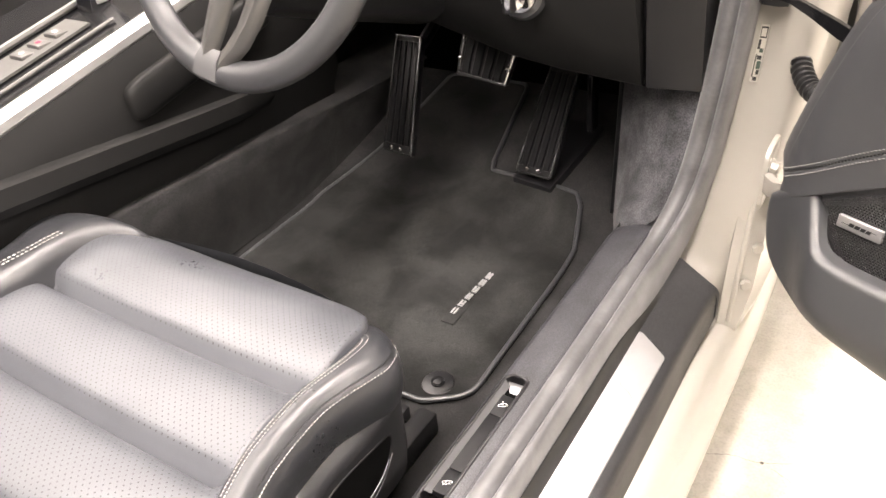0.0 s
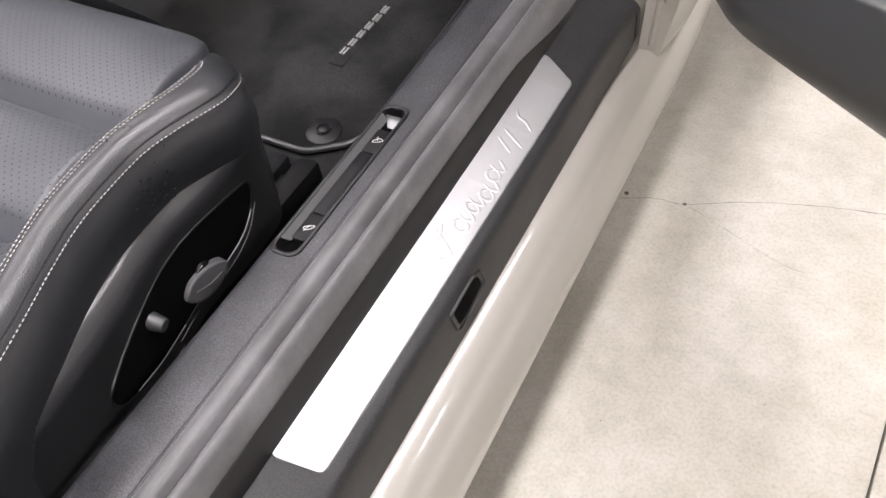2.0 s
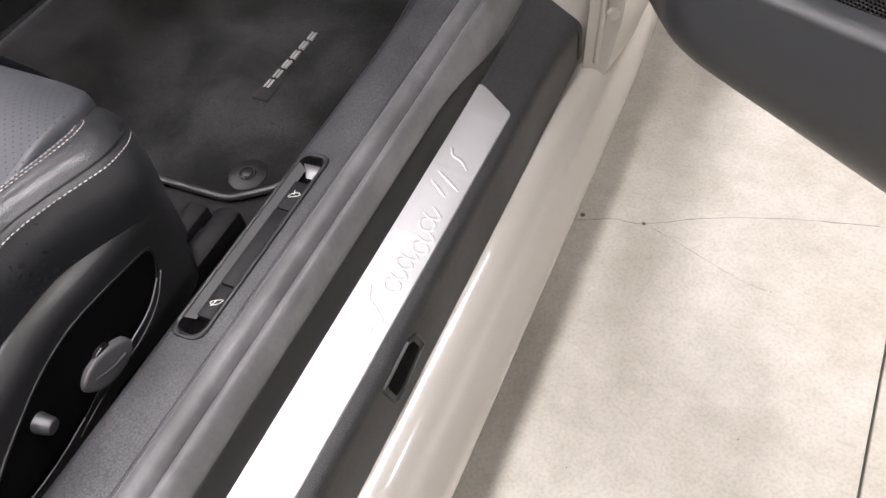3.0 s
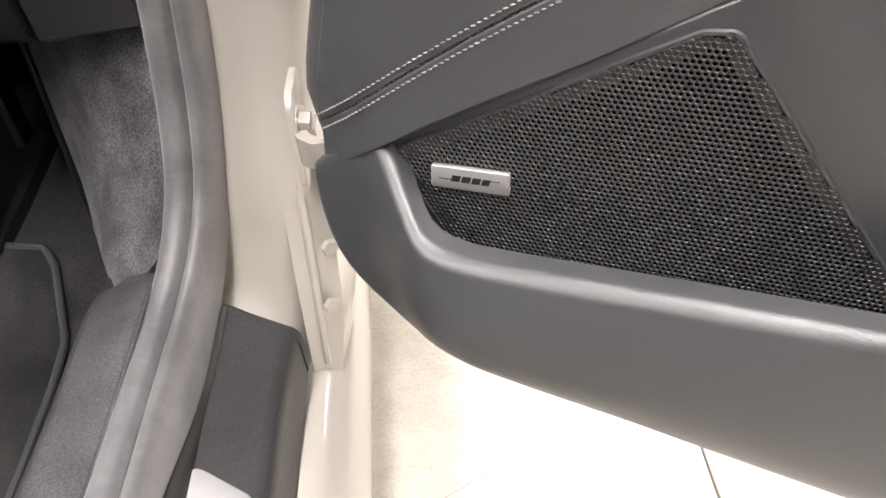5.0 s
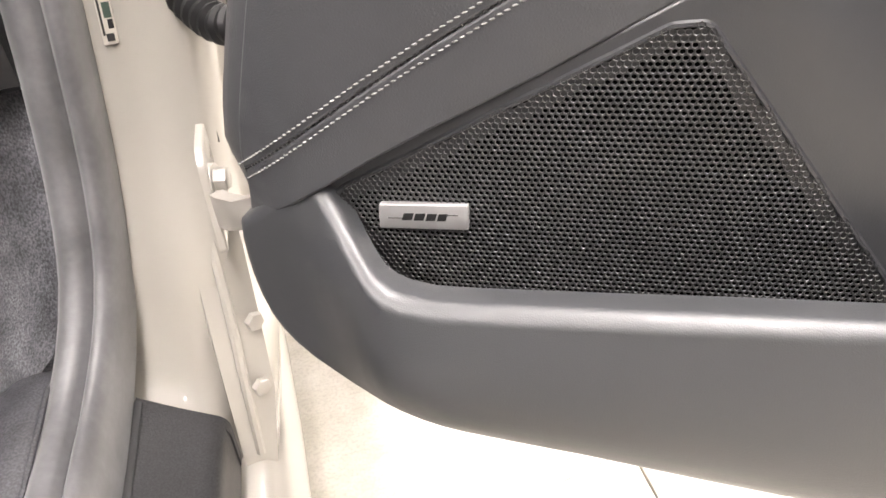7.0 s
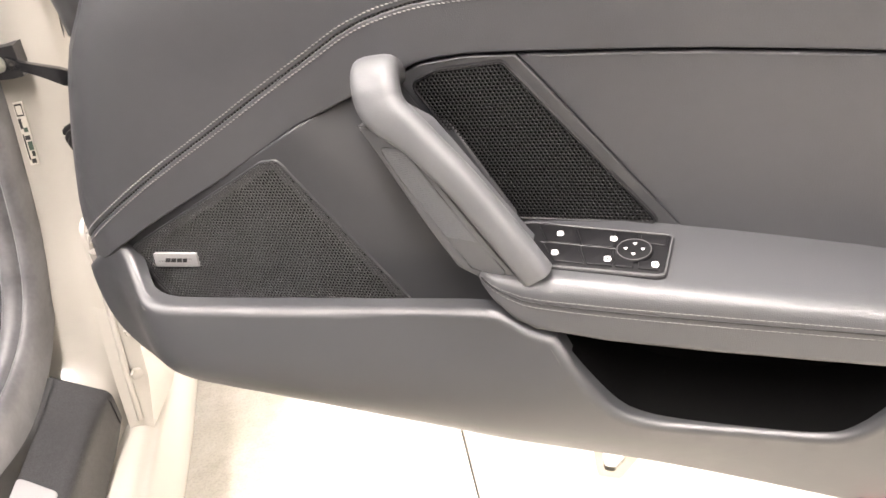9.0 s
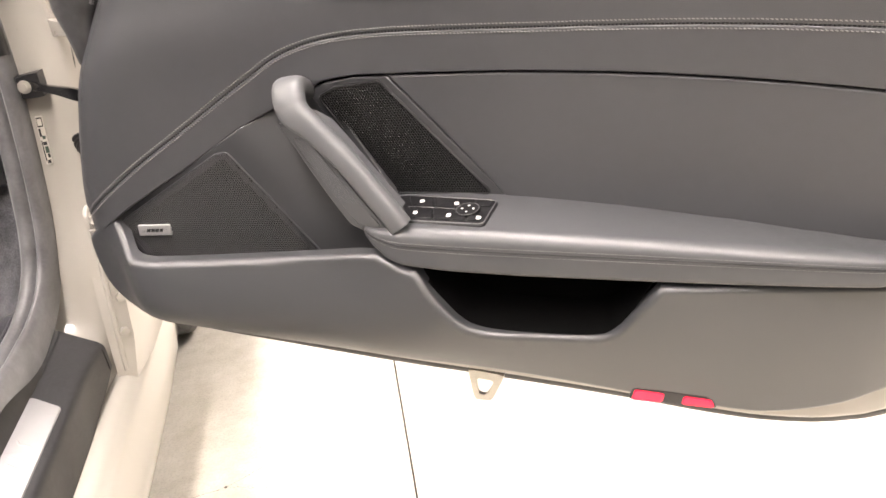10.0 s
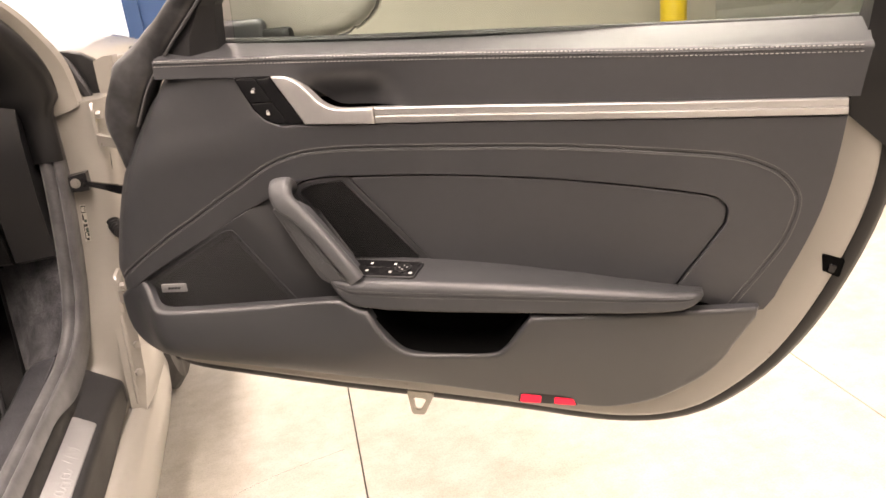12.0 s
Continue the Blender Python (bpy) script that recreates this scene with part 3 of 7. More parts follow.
part("pillar_flange", loft([flange_ring(z) for z in (0.15, 0.25, 0.30, 0.36, 0.42, 0.48, 0.52, 0.56, 0.585)]), PAINT, body)
# The flange's upper part, coloured black for the shade in the hinge gap.
part("gap_shade_upper", loft([flange_ring(z) for z in (0.586, 0.60, 0.66, 0.72, 0.79, 0.86)]), RUBBER_DARK, body, "upper pillar flange, blackened to stand for the dark hinge gap")
part("sealant_bead", tube(spline([(0.126, 0.357, 0.31), (0.128, 0.369, 0.38), (0.129, 0.389, 0.45), (0.128, 0.410, 0.51)], 0.01), 0.004, 8), PAINT, body, "lumpy painted sealant bead")
for x, y, z in ((0.139, 0.367, 0.375), (0.145, 0.384, 0.428)):
    part("bolt", disc((x, y, z), (0.55, -0.83, 0), 0.008, 0.006, 6, bevel=0.0015), PAINT, body, "painted hexagon bolt")


def fender_ring(y, drop, wide):
    pts = [(-0.75, 0.93), (-0.45, 0.95), (-0.25, 0.99), (-0.08, 1.025), (0.06, 1.026), (0.14, 1.010), (0.19, 0.975), (0.225, 0.90), (0.235, 0.80), (0.235, 0.68), (0.225, 0.5), (0.21, 0.36)]
    return [(x + wide * smooth01(x, -0.1, 0.2), y, z - drop * (1 if z > 0.6 else 0.0)) for x, z in spline(pts, 0.05)]


part("front_fender", loft([fender_ring(y, d, w) for y, d, w in ((0.63, 0.030, 0.01), (0.80, 0.012, 0.02), (1.1, 0.0, 0.02), (1.5, 0.03, 0.03), (1.9, 0.10, 0.02), (2.3, 0.22, -0.05))], closed=False),
     PAINT, body, "cream painted front wing and bonnet")
def slab_y(poly, y0, y1, r=0.004):
    return panel(poly, lambda u, v: 0.0, r, y1 - y0, 0.05, to=lambda u, v, h: (u, y0 - h, v))


part("wing_edge", slab_y(fillet([(0.180, 0.40), (0.188, 0.80), (0.192, 0.955), (0.199, 0.980), (0.232, 0.984), (0.246, 0.955), (0.250, 0.80), (0.240, 0.40)], 0.006, 3), 0.60, 0.66), PAINT, body, "cream painted rear edge of the front wing")
part("wing_return", loft([[(x, 0.550, z), (x + w, 0.552, z), (x + w + 0.004, 0.600, z), (x + 0.002, 0.602, z)] for x, w, z in ((0.160, 0.012, 0.45), (0.161, 0.012, 0.75), (0.166, 0.013, 0.84), (0.168, 0.026, 0.93), (0.169, 0.036, 0.976), (0.188, 0.018, 0.984))]), PAINT, body, "cream painted wing return flange")
part("gap_lining", slab_y(fillet([(0.090, 0.40), (0.100, 0.84), (0.110, 0.93), (0.086, 0.990), (0.100, 1.003), (0.124, 1.002), (0.146, 0.994), (0.168, 0.980), (0.172, 0.93), (0.176, 0.84), (0.176, 0.40)], 0.006, 3), 0.562, 0.592), RUBBER_DARK, body, "black lining between pillar and wing")
part("gap_fold", tube(spline([(0.098, 0.556, 1.000), (0.122, 0.545, 0.975), (0.140, 0.535, 0.935), (0.158, 0.530, 0.88)], 0.012), 0.010, 8), RUBBER_DARK, body, "folded black rubber edge")
for lo, hi in (((0.236, 0.585, 0.974), (0.275, 0.61, 0.996)), ((0.066, 0.545, 1.000), (0.082, 0.56, 1.016)), ((0.082, 0.545, 0.990), (0.094, 0.56, 1.010))):
    part("gap_clip", block(lo, hi, 0.004), PLASTIC_DARK, body, "black plastic clip")
part("cowl_seal", tube(spline([(0.095, 0.56, 0.965), (0.05, 0.66, 0.975), (-0.02, 0.78, 0.972), (-0.1, 0.92, 0.968)], 0.03), 0.012, 8), RUBBER_DARK, body, "black rubber cowl seal")
# Unseen bar, added to hold back light from above the cabin.
part("targa_bar", loft([[(x, y, z - 0.18 * max(0.0, (abs(x + 0.75) - 0.45)) ** 1.6) for x in [-1.5 + 0.1 * i for i in range(15)]] for y, z in ((-1.7, 1.16), (-1.4, 1.24), (-1.05, 1.27))], closed=False), PAINT, body, "unseen cream roof bar, added to keep light off the cabin")
# Unseen panel, added so the door's speaker side mirrors pale paint.
part("rear_quarter", loft([[(w - 0.09, y, 0.24), (w - 0.03, y, 0.24), (w + 0.010, y, 0.34), (w + 0.020, y, 0.52), (w + 0.016, y, 0.70), (w - 0.012, y, 0.86), (w - 0.07, y, 0.95), (w - 0.13, y, 0.97), (w - 0.15, y, 0.90)] for y, w in
                           ((-0.915, 0.010), (-0.918, 0.040), (-0.928, 0.060), (-0.95, 0.070), (-1.1, 0.080), (-1.35, 0.105), (-1.7, 0.15), (-2.1, 0.16), (-2.2, 0.15))]), PAINT, body, "unseen cream rear quarter panel, added for its reflection in the door", smooth=40)
# Unseen rear and far walls, added to keep side light out of the cabin.
part("unseen_cabin_rear", block((-1.5, -1.3, 0.24), (-0.02, -1.2, 1.2), 0.02), SHADE_BLACK, body)
part("unseen_far_side", block((-1.56, -1.3, 0.2), (-1.5, 0.8, 0.93), 0.02), PLASTIC_DARK, body)
part("windscreen_pillar", tube([(0.06, 0.60, 0.95), (0.02, 0.46, 1.06), (-0.05, 0.32, 1.16), (-0.12, 0.15, 1.25)], 0.03, 10), PAINT, body)
part("underbody", block((-1.5, -2.2, 0.12), (0.03, 0.62, 0.24), 0.02), SHADE_BLACK, body)
part("wheel_arch", loft([[(x, 0.73 + 0.36 * (1 - math.cos(a)), 0.12 + 0.36 * math.sin(a)) for a in [k * math.pi / 14 for k in range(15)]] for x in (-0.1, 0.085)], closed=False), SHADE_BLACK, body)
part("outer_seal", swept(lambda k: [(0.004, 0.004), (0.0048, 0.010), (0.007, 0.017), (0.0105, 0.0225), (0.015, 0.0262), (0.020, 0.0275), (0.0245, 0.0265), (0.0275, 0.0235), (0.0292, 0.0195), (0.0305, 0.0180), (0.0318, 0.0200), (0.0335, 0.0235), (0.0362, 0.0250), (0.0395, 0.0238), (0.0428, 0.0195), (0.0455, 0.012),
                                    (0.0475, 0.0), (0.0475, -0.03), (0.03, -0.034), (0.004, -0.03)]), RUBBER, body, "dusty grey rubber door seal", smooth=60)

# Added black fin: stands for the dark gap between seal and guard.
rings = []
for dx, y, z, ty, tz in ring_frames(0, upto(0.335)):
    low = 0.030 * smooth01(y, 0.10, 0.27)
    rings.append([(dx + a, y - r * tz, z + r * ty) for a, r in ((0.0455, -0.030), (0.0468, 0.000 - low), (0.0480, 0.0025 - low), (0.0498, 0.001 - low), (0.0525, -0.030))])
part("seal_gap_shade", loft(rings), RUBBER_DARK, body, "thin black fin that stands for the shaded gap beside the seal", smooth=60)
rings = []
for dx, y, z, ty, tz in ring_frames(LOBE):
    e = smooth01(z, 0.895, 0.935)
    small = [(-0.02, -0.01), (-0.005, 0.015), (0.006, 0.026), (0.018, 0.030), (0.030, 0.030), (0.042, 0.026), (0.049, 0.016), (0.048, -0.01), (0.02, -0.03)]
    large = [(-0.09, -0.01), (-0.06, 0.024), (-0.03, 0.034), (0.01, 0.037), (0.045, 0.036), (0.064, 0.030), (0.072, 0.014), (0.068, -0.004), (0.03, -0.03)]
    rings.append([(dx + a + (c - a) * e, y - (b + (d - b) * e) * tz, z + (b + (d - b) * e) * ty) for (a, b), (c, d) in zip(small, large)])
part("upper_seal", loft(rings), RUBBER_DARK, body, "black moulded seal at the windscreen pillar", smooth=60)
part("pillar_edge", loft([[(q[0] + a, q[1] + b, q[2] + c) for a, b, c in ((0.050, 0.004, 0.0), (0.078 - e, 0.004, 0.006), (0.094 - e, 0.012, 0.012), (0.100 - e, 0.030, 0.014), (0.050, 0.040, 0.0))] for q, e in [(q, table(q[2], [(0.90, 0.0), (0.97, 0.005), (1.02, 0.010), (1.12, 0.012)])) for q in RING[TOP - 2:]]]), PAINT, body, "thin cream painted windscreen pillar edge")
# Black sheet over the flange's side, put there for the gap's shade.
part("hinge_gap_shade", loft([[(x + 0.0005, y + 0.012, z), (x + 0.008, y + 0.016, z), (x + 0.012, 0.60, z), (x - 0.01, 0.60, z), (x - 0.01, y + 0.02, z)] for z, x, y in [(z, pillar_edge_x(z), pillar_y(z)) for z in (0.56, 0.60, 0.66, 0.72, 0.78, 0.84, 0.90)]]), RUBBER_DARK, body, "black sheet that stands for the dark hinge gap")

# front wheel behind the wing
wheel = thing("front_wheel", "black tyre on a dark alloy rim under the front wing", "wheel", (0.05, 1.09, 0.0))
tyre = part("tyre", loft([[(0.05 + x, 1.09 + r * math.cos(a), 0.335 + r * math.sin(a)) for x, r in ((-0.11, 0.25), (-0.115, 0.3), (-0.09, 0.33), (0.05, 0.33), (0.075, 0.3), (0.07, 0.25))]
                          for a in [k * math.tau / 40 for k in range(41)]], caps=False), RUBBER_DARK, wheel)
part("rim", disc((-0.02, 1.09, 0.335), (1, 0, 0), 0.25, 0.06, 40, 0.24, 0.01), GLOSS_BLACK, wheel)

# ---- sill covers ----
sill = thing("sill_cover", "grained dark grey plastic inner sill cover", "sill trim", (-0.02, -0.3, 0.3))
PX = [(-0.052, 0.27), (-0.048, 0.40), (-0.047, 0.426), (-0.0445, 0.4335), (-0.039, 0.4375), (-0.0365, 0.4385), (-0.0120, 0.4412), (0.004, 0.4405), (0.008, 0.436), (0.008, 0.40)]
PYS = [-1.3, -0.9, -0.6, -0.4, -0.188, 0.004, 0.08, 0.15, 0.20, 0.235, 0.27, 0.295, 0.318, 0.334, 0.342]
bm = bmesh.new()
grid = []
for y in PYS:
    k = smooth01(y, 0.17, 0.36)
    e = smooth01(y, 0.308, 0.344)
    grid.append([bm.verts.new((x + 0.010 * k + 0.012 * e * (x < -0.03), y, z + (0.024 * k - 0.012 * e if z > 0.35 else 0))) for x, z in PX])
for j in range(len(PYS) - 1):
    for i in range(len(PX) - 1):
        if PYS[j] == -0.188 and PX[i][0] == -0.0365:
            continue
        bm.faces.new((grid[j][i], grid[j][i + 1], grid[j + 1][i + 1], grid[j + 1][i]))
bm.faces.new(grid[-1])
part("cover", bm, SILL_PLASTIC, sill, smooth=50)
part("edge_lip", tube([(0.0055 + 0.010 * smooth01(y, 0.17, 0.36), y, 0.4402 + 0.024 * smooth01(y, 0.17, 0.36) - 0.012 * smooth01(y, 0.308, 0.344)) for y in (-1.29, -0.9, -0.5, -0.2, 0.0, 0.10, 0.17, 0.22, 0.27, 0.31, 0.33)], 0.0022, 8), SILL_PLASTIC, sill)
part("inner_flange", block((-0.0555, -1.29, 0.276), (-0.0505, 0.36, 0.300), 0.002), PLASTIC_DARK, sill, "dark lower flange")

release = thing("lid_release_panel", "black lid release switch panel set in the sill cover", "switch panel", (-0.024, -0.092, 0.43))


def slot_outline(grow=0.0):
    return fillet([(-0.0385 - grow, -0.1905 - grow), (-0.0105 + grow, -0.1905 - grow), (-0.0105 + grow, 0.0065 + grow), (-0.0385 - grow, 0.0065 + grow)], [0.012, 0.012, 0.012, 0.012], 7)


def top_z(x, y=0):
    return 0.4385 + (x + 0.0365) * 0.11


rim_levels = []
for grow, dz in ((0.0022, -0.0006), (0.0016, 0.0012), (0.0, 0.0018), (-0.0016, 0.001), (-0.0022, -0.004), (-0.0032, -0.011)):
    rim_levels.append([(x, y, top_z(x) + dz) for x, y in slot_outline(grow)])
part("bezel", loft(rim_levels, caps=False), PLASTIC_DARK, release)
part("bevel", loft([[(-0.0362, -0.176, top_z(-0.036) + 0.0002), (-0.0362, -0.004, top_z(-0.036) + 0.0002)], [(-0.0300, -0.172, top_z(-0.03) - 0.0065), (-0.0300, -0.006, top_z(-0.03) - 0.0065)]], caps=False, closed=False),
     SATIN_GREY, release, "grey bevelled edge")
part("tray_floor", block((-0.037, -0.189, 0.424), (-0.012, 0.005, 0.4275), 0.001), SHADE_BLACK, release)
part("finger_scoop", loft([[(-0.034 + 0.006 * (1 - math.cos(a)), y0 + 0.010 * math.cos(a) * s, 0.4285 + 0.007 * (1 - math.sin(a))), (-0.014, y0 + 0.010 * math.cos(a) * s, 0.4285 + 0.008 * (1 - math.sin(a)))]
                           for s, y0 in ((1, -0.012),) for a in [k * math.pi / 10 for k in range(6)]], caps=False, closed=False), ALU, release, "shiny finger scoop")
for y0, y1, nm in ((-0.0545, -0.0225, "lid_button"), (-0.1375, -0.0555, "switch_blank"), (-0.1695, -0.1385, "lid_button")):
    b = part(nm, block((-0.0305, y0, 0.4275), (-0.0135, y1, 0.4355), 0.001), SWITCH_BLACK, release)
    if nm == "lid_button":
        c = (y0 + y1) / 2
        car = [(-0.0058, 0.0), (-0.004, 0.0022), (0.0, 0.0036), (0.004, 0.002), (0.006, 0.0), (0.003, -0.0012), (-0.003, -0.0012)]
        up = 1 if y0 > -0.1 else -1
        out = spline([(-0.022 + px * 0.8, c + py * up + px * 0.4, 0.4358) for px, py in car], 0.002, True)
        lid = [(-0.0225, c + 0.001, 0.4358), (-0.0245, c + 0.0055 * up, 0.4358)]
        part("icon", joined(tube(out + out[:1], 0.00032, 5), tube(lid, 0.00032, 5)), MARK_WHITE, b, "white printed car symbol with open lid")

outer = thing("entry_guard", "black plastic entry guard on the door sill", "sill trim", (0.08, -0.3, 0.35))


GUARD = [(0.044, -0.028), (0.0465, -0.0295), (0.0500, -0.031), (0.093, -0.0435), (0.1000, -0.0458), (0.1040, -0.0490), (0.1060, -0.0540), (0.1064, -0.0600), (0.1066, -0.1190), (0.1050, -0.1220), (0.05, -0.1220)]


def ring_at(y):
    k = next(i for i, q in enumerate(RING) if q[1] > y)
    a, b = RING[k - 1], RING[k]
    f = (y - a[1]) / (b[1] - a[1])
    return a[0] + (b[0] - a[0]) * f, a[2] + (b[2] - a[2]) * f


def guard_ring(y):
    """A section of the guard: its inner edge follows the seal, its upright outer face rises at the front end."""
    ring = []
    dx, z = ring_at(y)
    foot = table(y, [(0.20, 0.303), (0.23, 0.307), (0.30, 0.316), (0.336, 0.332), (0.35, 0.345)])
    for a, r in GUARD:
        f = min(1.0, max(0.0, (a - 0.044) / 0.06))
        h = 0.425 + (z - 0.425) * 0.60 * (1 - f) + r
        if r < -0.1:
            h = foot + 0.122 + r
        ring.append((dx * (1 - 0.3 * f) + a, y, h))
    return ring


GUARD_Y = [-1.29 + 0.06 * k for k in range(23)] + [0.10, 0.14, 0.18, 0.21, 0.24, 0.27, 0.29, 0.31, 0.325, 0.336]
guard_rings = [guard_ring(y) for y in GUARD_Y]
for ease, back in ((0.4, 0.0005), (1.0, 0.0020), (1.0, 0.0300)):
    guard_rings.append([(x, y + 0.004 * ease - 0.016 * ease * smooth01(x, 0.090, 0.112), z - back * (1.0 if z > 0.36 else 0.0)) for x, y, z in guard_ring(0.337)])
part("guard", loft(guard_rings), TRIM_BLACK, outer)
# pull recess in the guard's side
pocket = fillet([(-0.148, 0.004), (-0.102, 0.001), (-0.089, 0.008), (-0.080, 0.036), (-0.124, 0.046), (-0.138, 0.043)], [0.004, 0.004, 0.005, 0.006, 0.006, 0.006], 5)


def guard_side(u, v, h):
    """u along the car, v down the guard's upright face, h out of it."""
    return (0.1062 + h, u, 0.3715 - v)


po = ccw(clean(pocket))
part("recess", loft([[guard_side(u, v, h) for u, v in inset(po, d)] for d, h in ((-0.0012, 0.0), (-0.0004, 0.0022), (0.0008, 0.0024), (0.0014, 0.001), (0.0016, 0.0005))], caps=False), PLASTIC_DARK, outer, "moulded edge of the lift-out recess")
# No hollow is cut: dark sheets on the flat face stand for its shade.
part("recess_dark", panel(inset(po, 0.0012), lambda u, v: 0.0008, 0.0002, 0.002, to=guard_side), PLASTIC_DARK, outer)
part("recess_shade", panel(fillet([(-0.142, 0.008), (-0.104, 0.005), (-0.094, 0.012), (-0.088, 0.031), (-0.124, 0.038), (-0.135, 0.036)], 0.004, 5), lambda u, v: 0.0014, 0.0004, 0.002, to=guard_side), SHADE_BLACK, outer)


plate = thing("scuff_plate", "brushed aluminium scuff plate with embossed lettering", "scuff plate", (0.072, -0.07, 0.39))


def plate_at(u, v, h):
    """u along the car, v outwards over the plate."""
    return (0.05 + v * 0.9602, u, 0.3945 - v * 0.2793 + h)


PO = fillet([(-0.332, 0.0), (-0.323, 0.0445), (0.168, 0.0455), (0.192, 0.0)], [0.008, 0.008, 0.008, 0.008], 6)
part("plate", panel(PO, lambda u, v: 0.0016, 0.0012, 0.003, to=plate_at, cell=0.08), PLATE, plate)


def raised(points, w, h=0.0019):
    """One embossed stroke on the plate."""
    p = spline(points, 0.0015)
    ring = []
    for i, q in enumerate(p):
        a, b = np.array(p[max(i - 1, 0)]), np.array(p[min(i + 1, len(p) - 1)])
        t = (b - a) / max(np.linalg.norm(b - a), 1e-9)
        n = np.array((-t[1], t[0]))
        ww = w * (0.55 + 0.45 * math.sin(math.pi * (i + 0.5) / len(p)))
        ring.append([plate_at(*(np.array(q) + n * ww), 0.0015), plate_at(*(np.array(q) + n * ww * 0.6), h), plate_at(*(np.array(q) - n * ww * 0.6), h), plate_at(*(np.array(q) - n * ww), 0.0015)])
    return loft(ring)


# block marks, then a row of slanted waves
for a in (-0.158, -0.136, -0.118):
    part("emblem_block", panel(fillet([(a, 0.010), (a + 0.012, 0.010), (a + 0.012, 0.033), (a, 0.033)], 0.0015, 3), lambda u, v: 0.0019, 0.0003, 0.001, to=plate_at), PLATE_TEXT, plate, "raised block mark")
FLOW = [[(-0.099, 0.037), (-0.094, 0.030), (-0.088, 0.020), (-0.083, 0.010)], [(-0.098, 0.016), (-0.088, 0.017), (-0.074, 0.013)]]
for u, low, wide in ((-0.064, 0.036, 0.0085), (-0.040, 0.036, 0.0060), (-0.018, 0.041, 0.0075), (0.006, 0.036, 0.0085)):
    FLOW.append([(u + wide * math.cos(a) * 0.8 + (0.028 - low) * 0.2, low - 0.0075 + 0.0070 * math.sin(a)) for a in [math.radians(20 + 40 * k) for k in range(9)]])
    FLOW.append([(u + wide, low - 0.015), (u + wide * 0.7, low - 0.007), (u + wide + 0.002, low), (u + wide + 0.010, low - 0.010)])
FLOW.append([(0.051, 0.012), (0.045, 0.022), (0.040, 0.030)])
FLOW.append([(0.064, 0.013), (0.058, 0.026), (0.052, 0.038)])
FLOW.append([(0.096, 0.012), (0.088, 0.017), (0.086, 0.026), (0.078, 0.036)])
for st in FLOW:
    part("emblem_stroke", raised(st, 0.0022), PLATE_TEXT, plate, "raised flowing mark")

# ---- hinge side fittings ----
def hinge_parts(x, y, z, label, reach):
    """A leaf on the pillar with a bolt, and a flat arm whose centre line runs through the places in reach to the door."""
    def q(a, b, c):
        return (x + a, y + b, z + c)
    edge = fillet([(-0.012, -0.046), (0.050, -0.046), (0.050, 0.030), (-0.006, 0.030)], [0.006, 0.004, 0.004, 0.020], 6)
    h = part("door_hinge", panel(edge, lambda u, v: 0.0, 0.0018, 0.006, to=lambda u, v, w: q(0.003 + w, u, v)), PAINT, body, label)
    part("bolt", joined(disc(q(0.002, 0.004, 0.006), (1, -0.25, 0), 0.0115, 0.004, 18), disc(q(0.006, 0.003, 0.006), (1, -0.25, 0), 0.0084, 0.009, 6, bevel=0.0014)), PAINT, h, "hexagon bolt")
    rings = []
    for cx, cy, cz, w in reach:
        rings.append([(cx - 0.004, cy - 0.003, cz - w), (cx, cy - 0.006, cz - w - 0.001), (cx + 0.005, cy + 0.002, cz - w), (cx + 0.005, cy + 0.002, cz + w), (cx, cy - 0.006, cz + w + 0.001), (cx - 0.004, cy - 0.003, cz + w)])
    part("arm", loft(rings), PAINT, h, smooth=60)


hinge_parts(0.164, 0.450, 0.876, "cream painted upper door hinge", ((0.166, 0.440, 0.836, 0.012), (0.176, 0.420, 0.837, 0.010), (0.205, 0.355, 0.840, 0.009), (0.225, 0.315, 0.842, 0.009)))
hinge_parts(0.142, 0.372, 0.553, "cream painted lower door hinge", ((0.144, 0.372, 0.540, 0.013), (0.150, 0.356, 0.544, 0.012), (0.162, 0.335, 0.552, 0.010), (0.182, 0.322, 0.560, 0.010)))

strap = thing("door_check_strap", "black steel door check strap with a bolt", "door check", (0.12, 0.4, 0.76))
part("bracket", loft([[(0.092, 0.434, z - d), (0.098, 0.422, z - d), (0.118, 0.416, z), (0.129, 0.420, z), (0.129, 0.452, z), (0.094, 0.462, z - d)] for z, d in ((0.747, 0.0), (0.751, 0.001), (0.776, 0.003), (0.781, 0.004))]), PLASTIC_DARK, strap)
part("arm", loft([[(x, y - 0.004, z - w), (x, y + 0.004, z - w), (x, y + 0.004, z + w), (x, y - 0.004, z + w)] for x, y, z, w in
                  ((0.118, 0.418, 0.764, 0.007), (0.136, 0.398, 0.763, 0.005), (0.165, 0.362, 0.762, 0.006), (0.198, 0.318, 0.761, 0.0085), (0.225, 0.285, 0.760, 0.007))]), GLOSS_BLACK, strap)
part("bolt", joined(disc((0.108, 0.420, 0.764), (-0.1, -1, 0.1), 0.0095, 0.004, 16), disc((0.1076, 0.416, 0.7644), (-0.1, -1, 0.1), 0.0055, 0.004, 6)), STEEL, strap)

boot = thing("cable_boot", "black corrugated rubber cable boot", "cable", (0.15, 0.44, 0.68))
BP = spline([(0.142, 0.470, 0.690), (0.152, 0.440, 0.668), (0.172, 0.405, 0.655), (0.195, 0.380, 0.660), (0.22, 0.360, 0.676)], 0.0022)
part("bellows", tube(BP, [0.0135 if (i // 2) % 2 else 0.0105 for i in range(len(BP))], 14), RUBBER_DARK, boot)

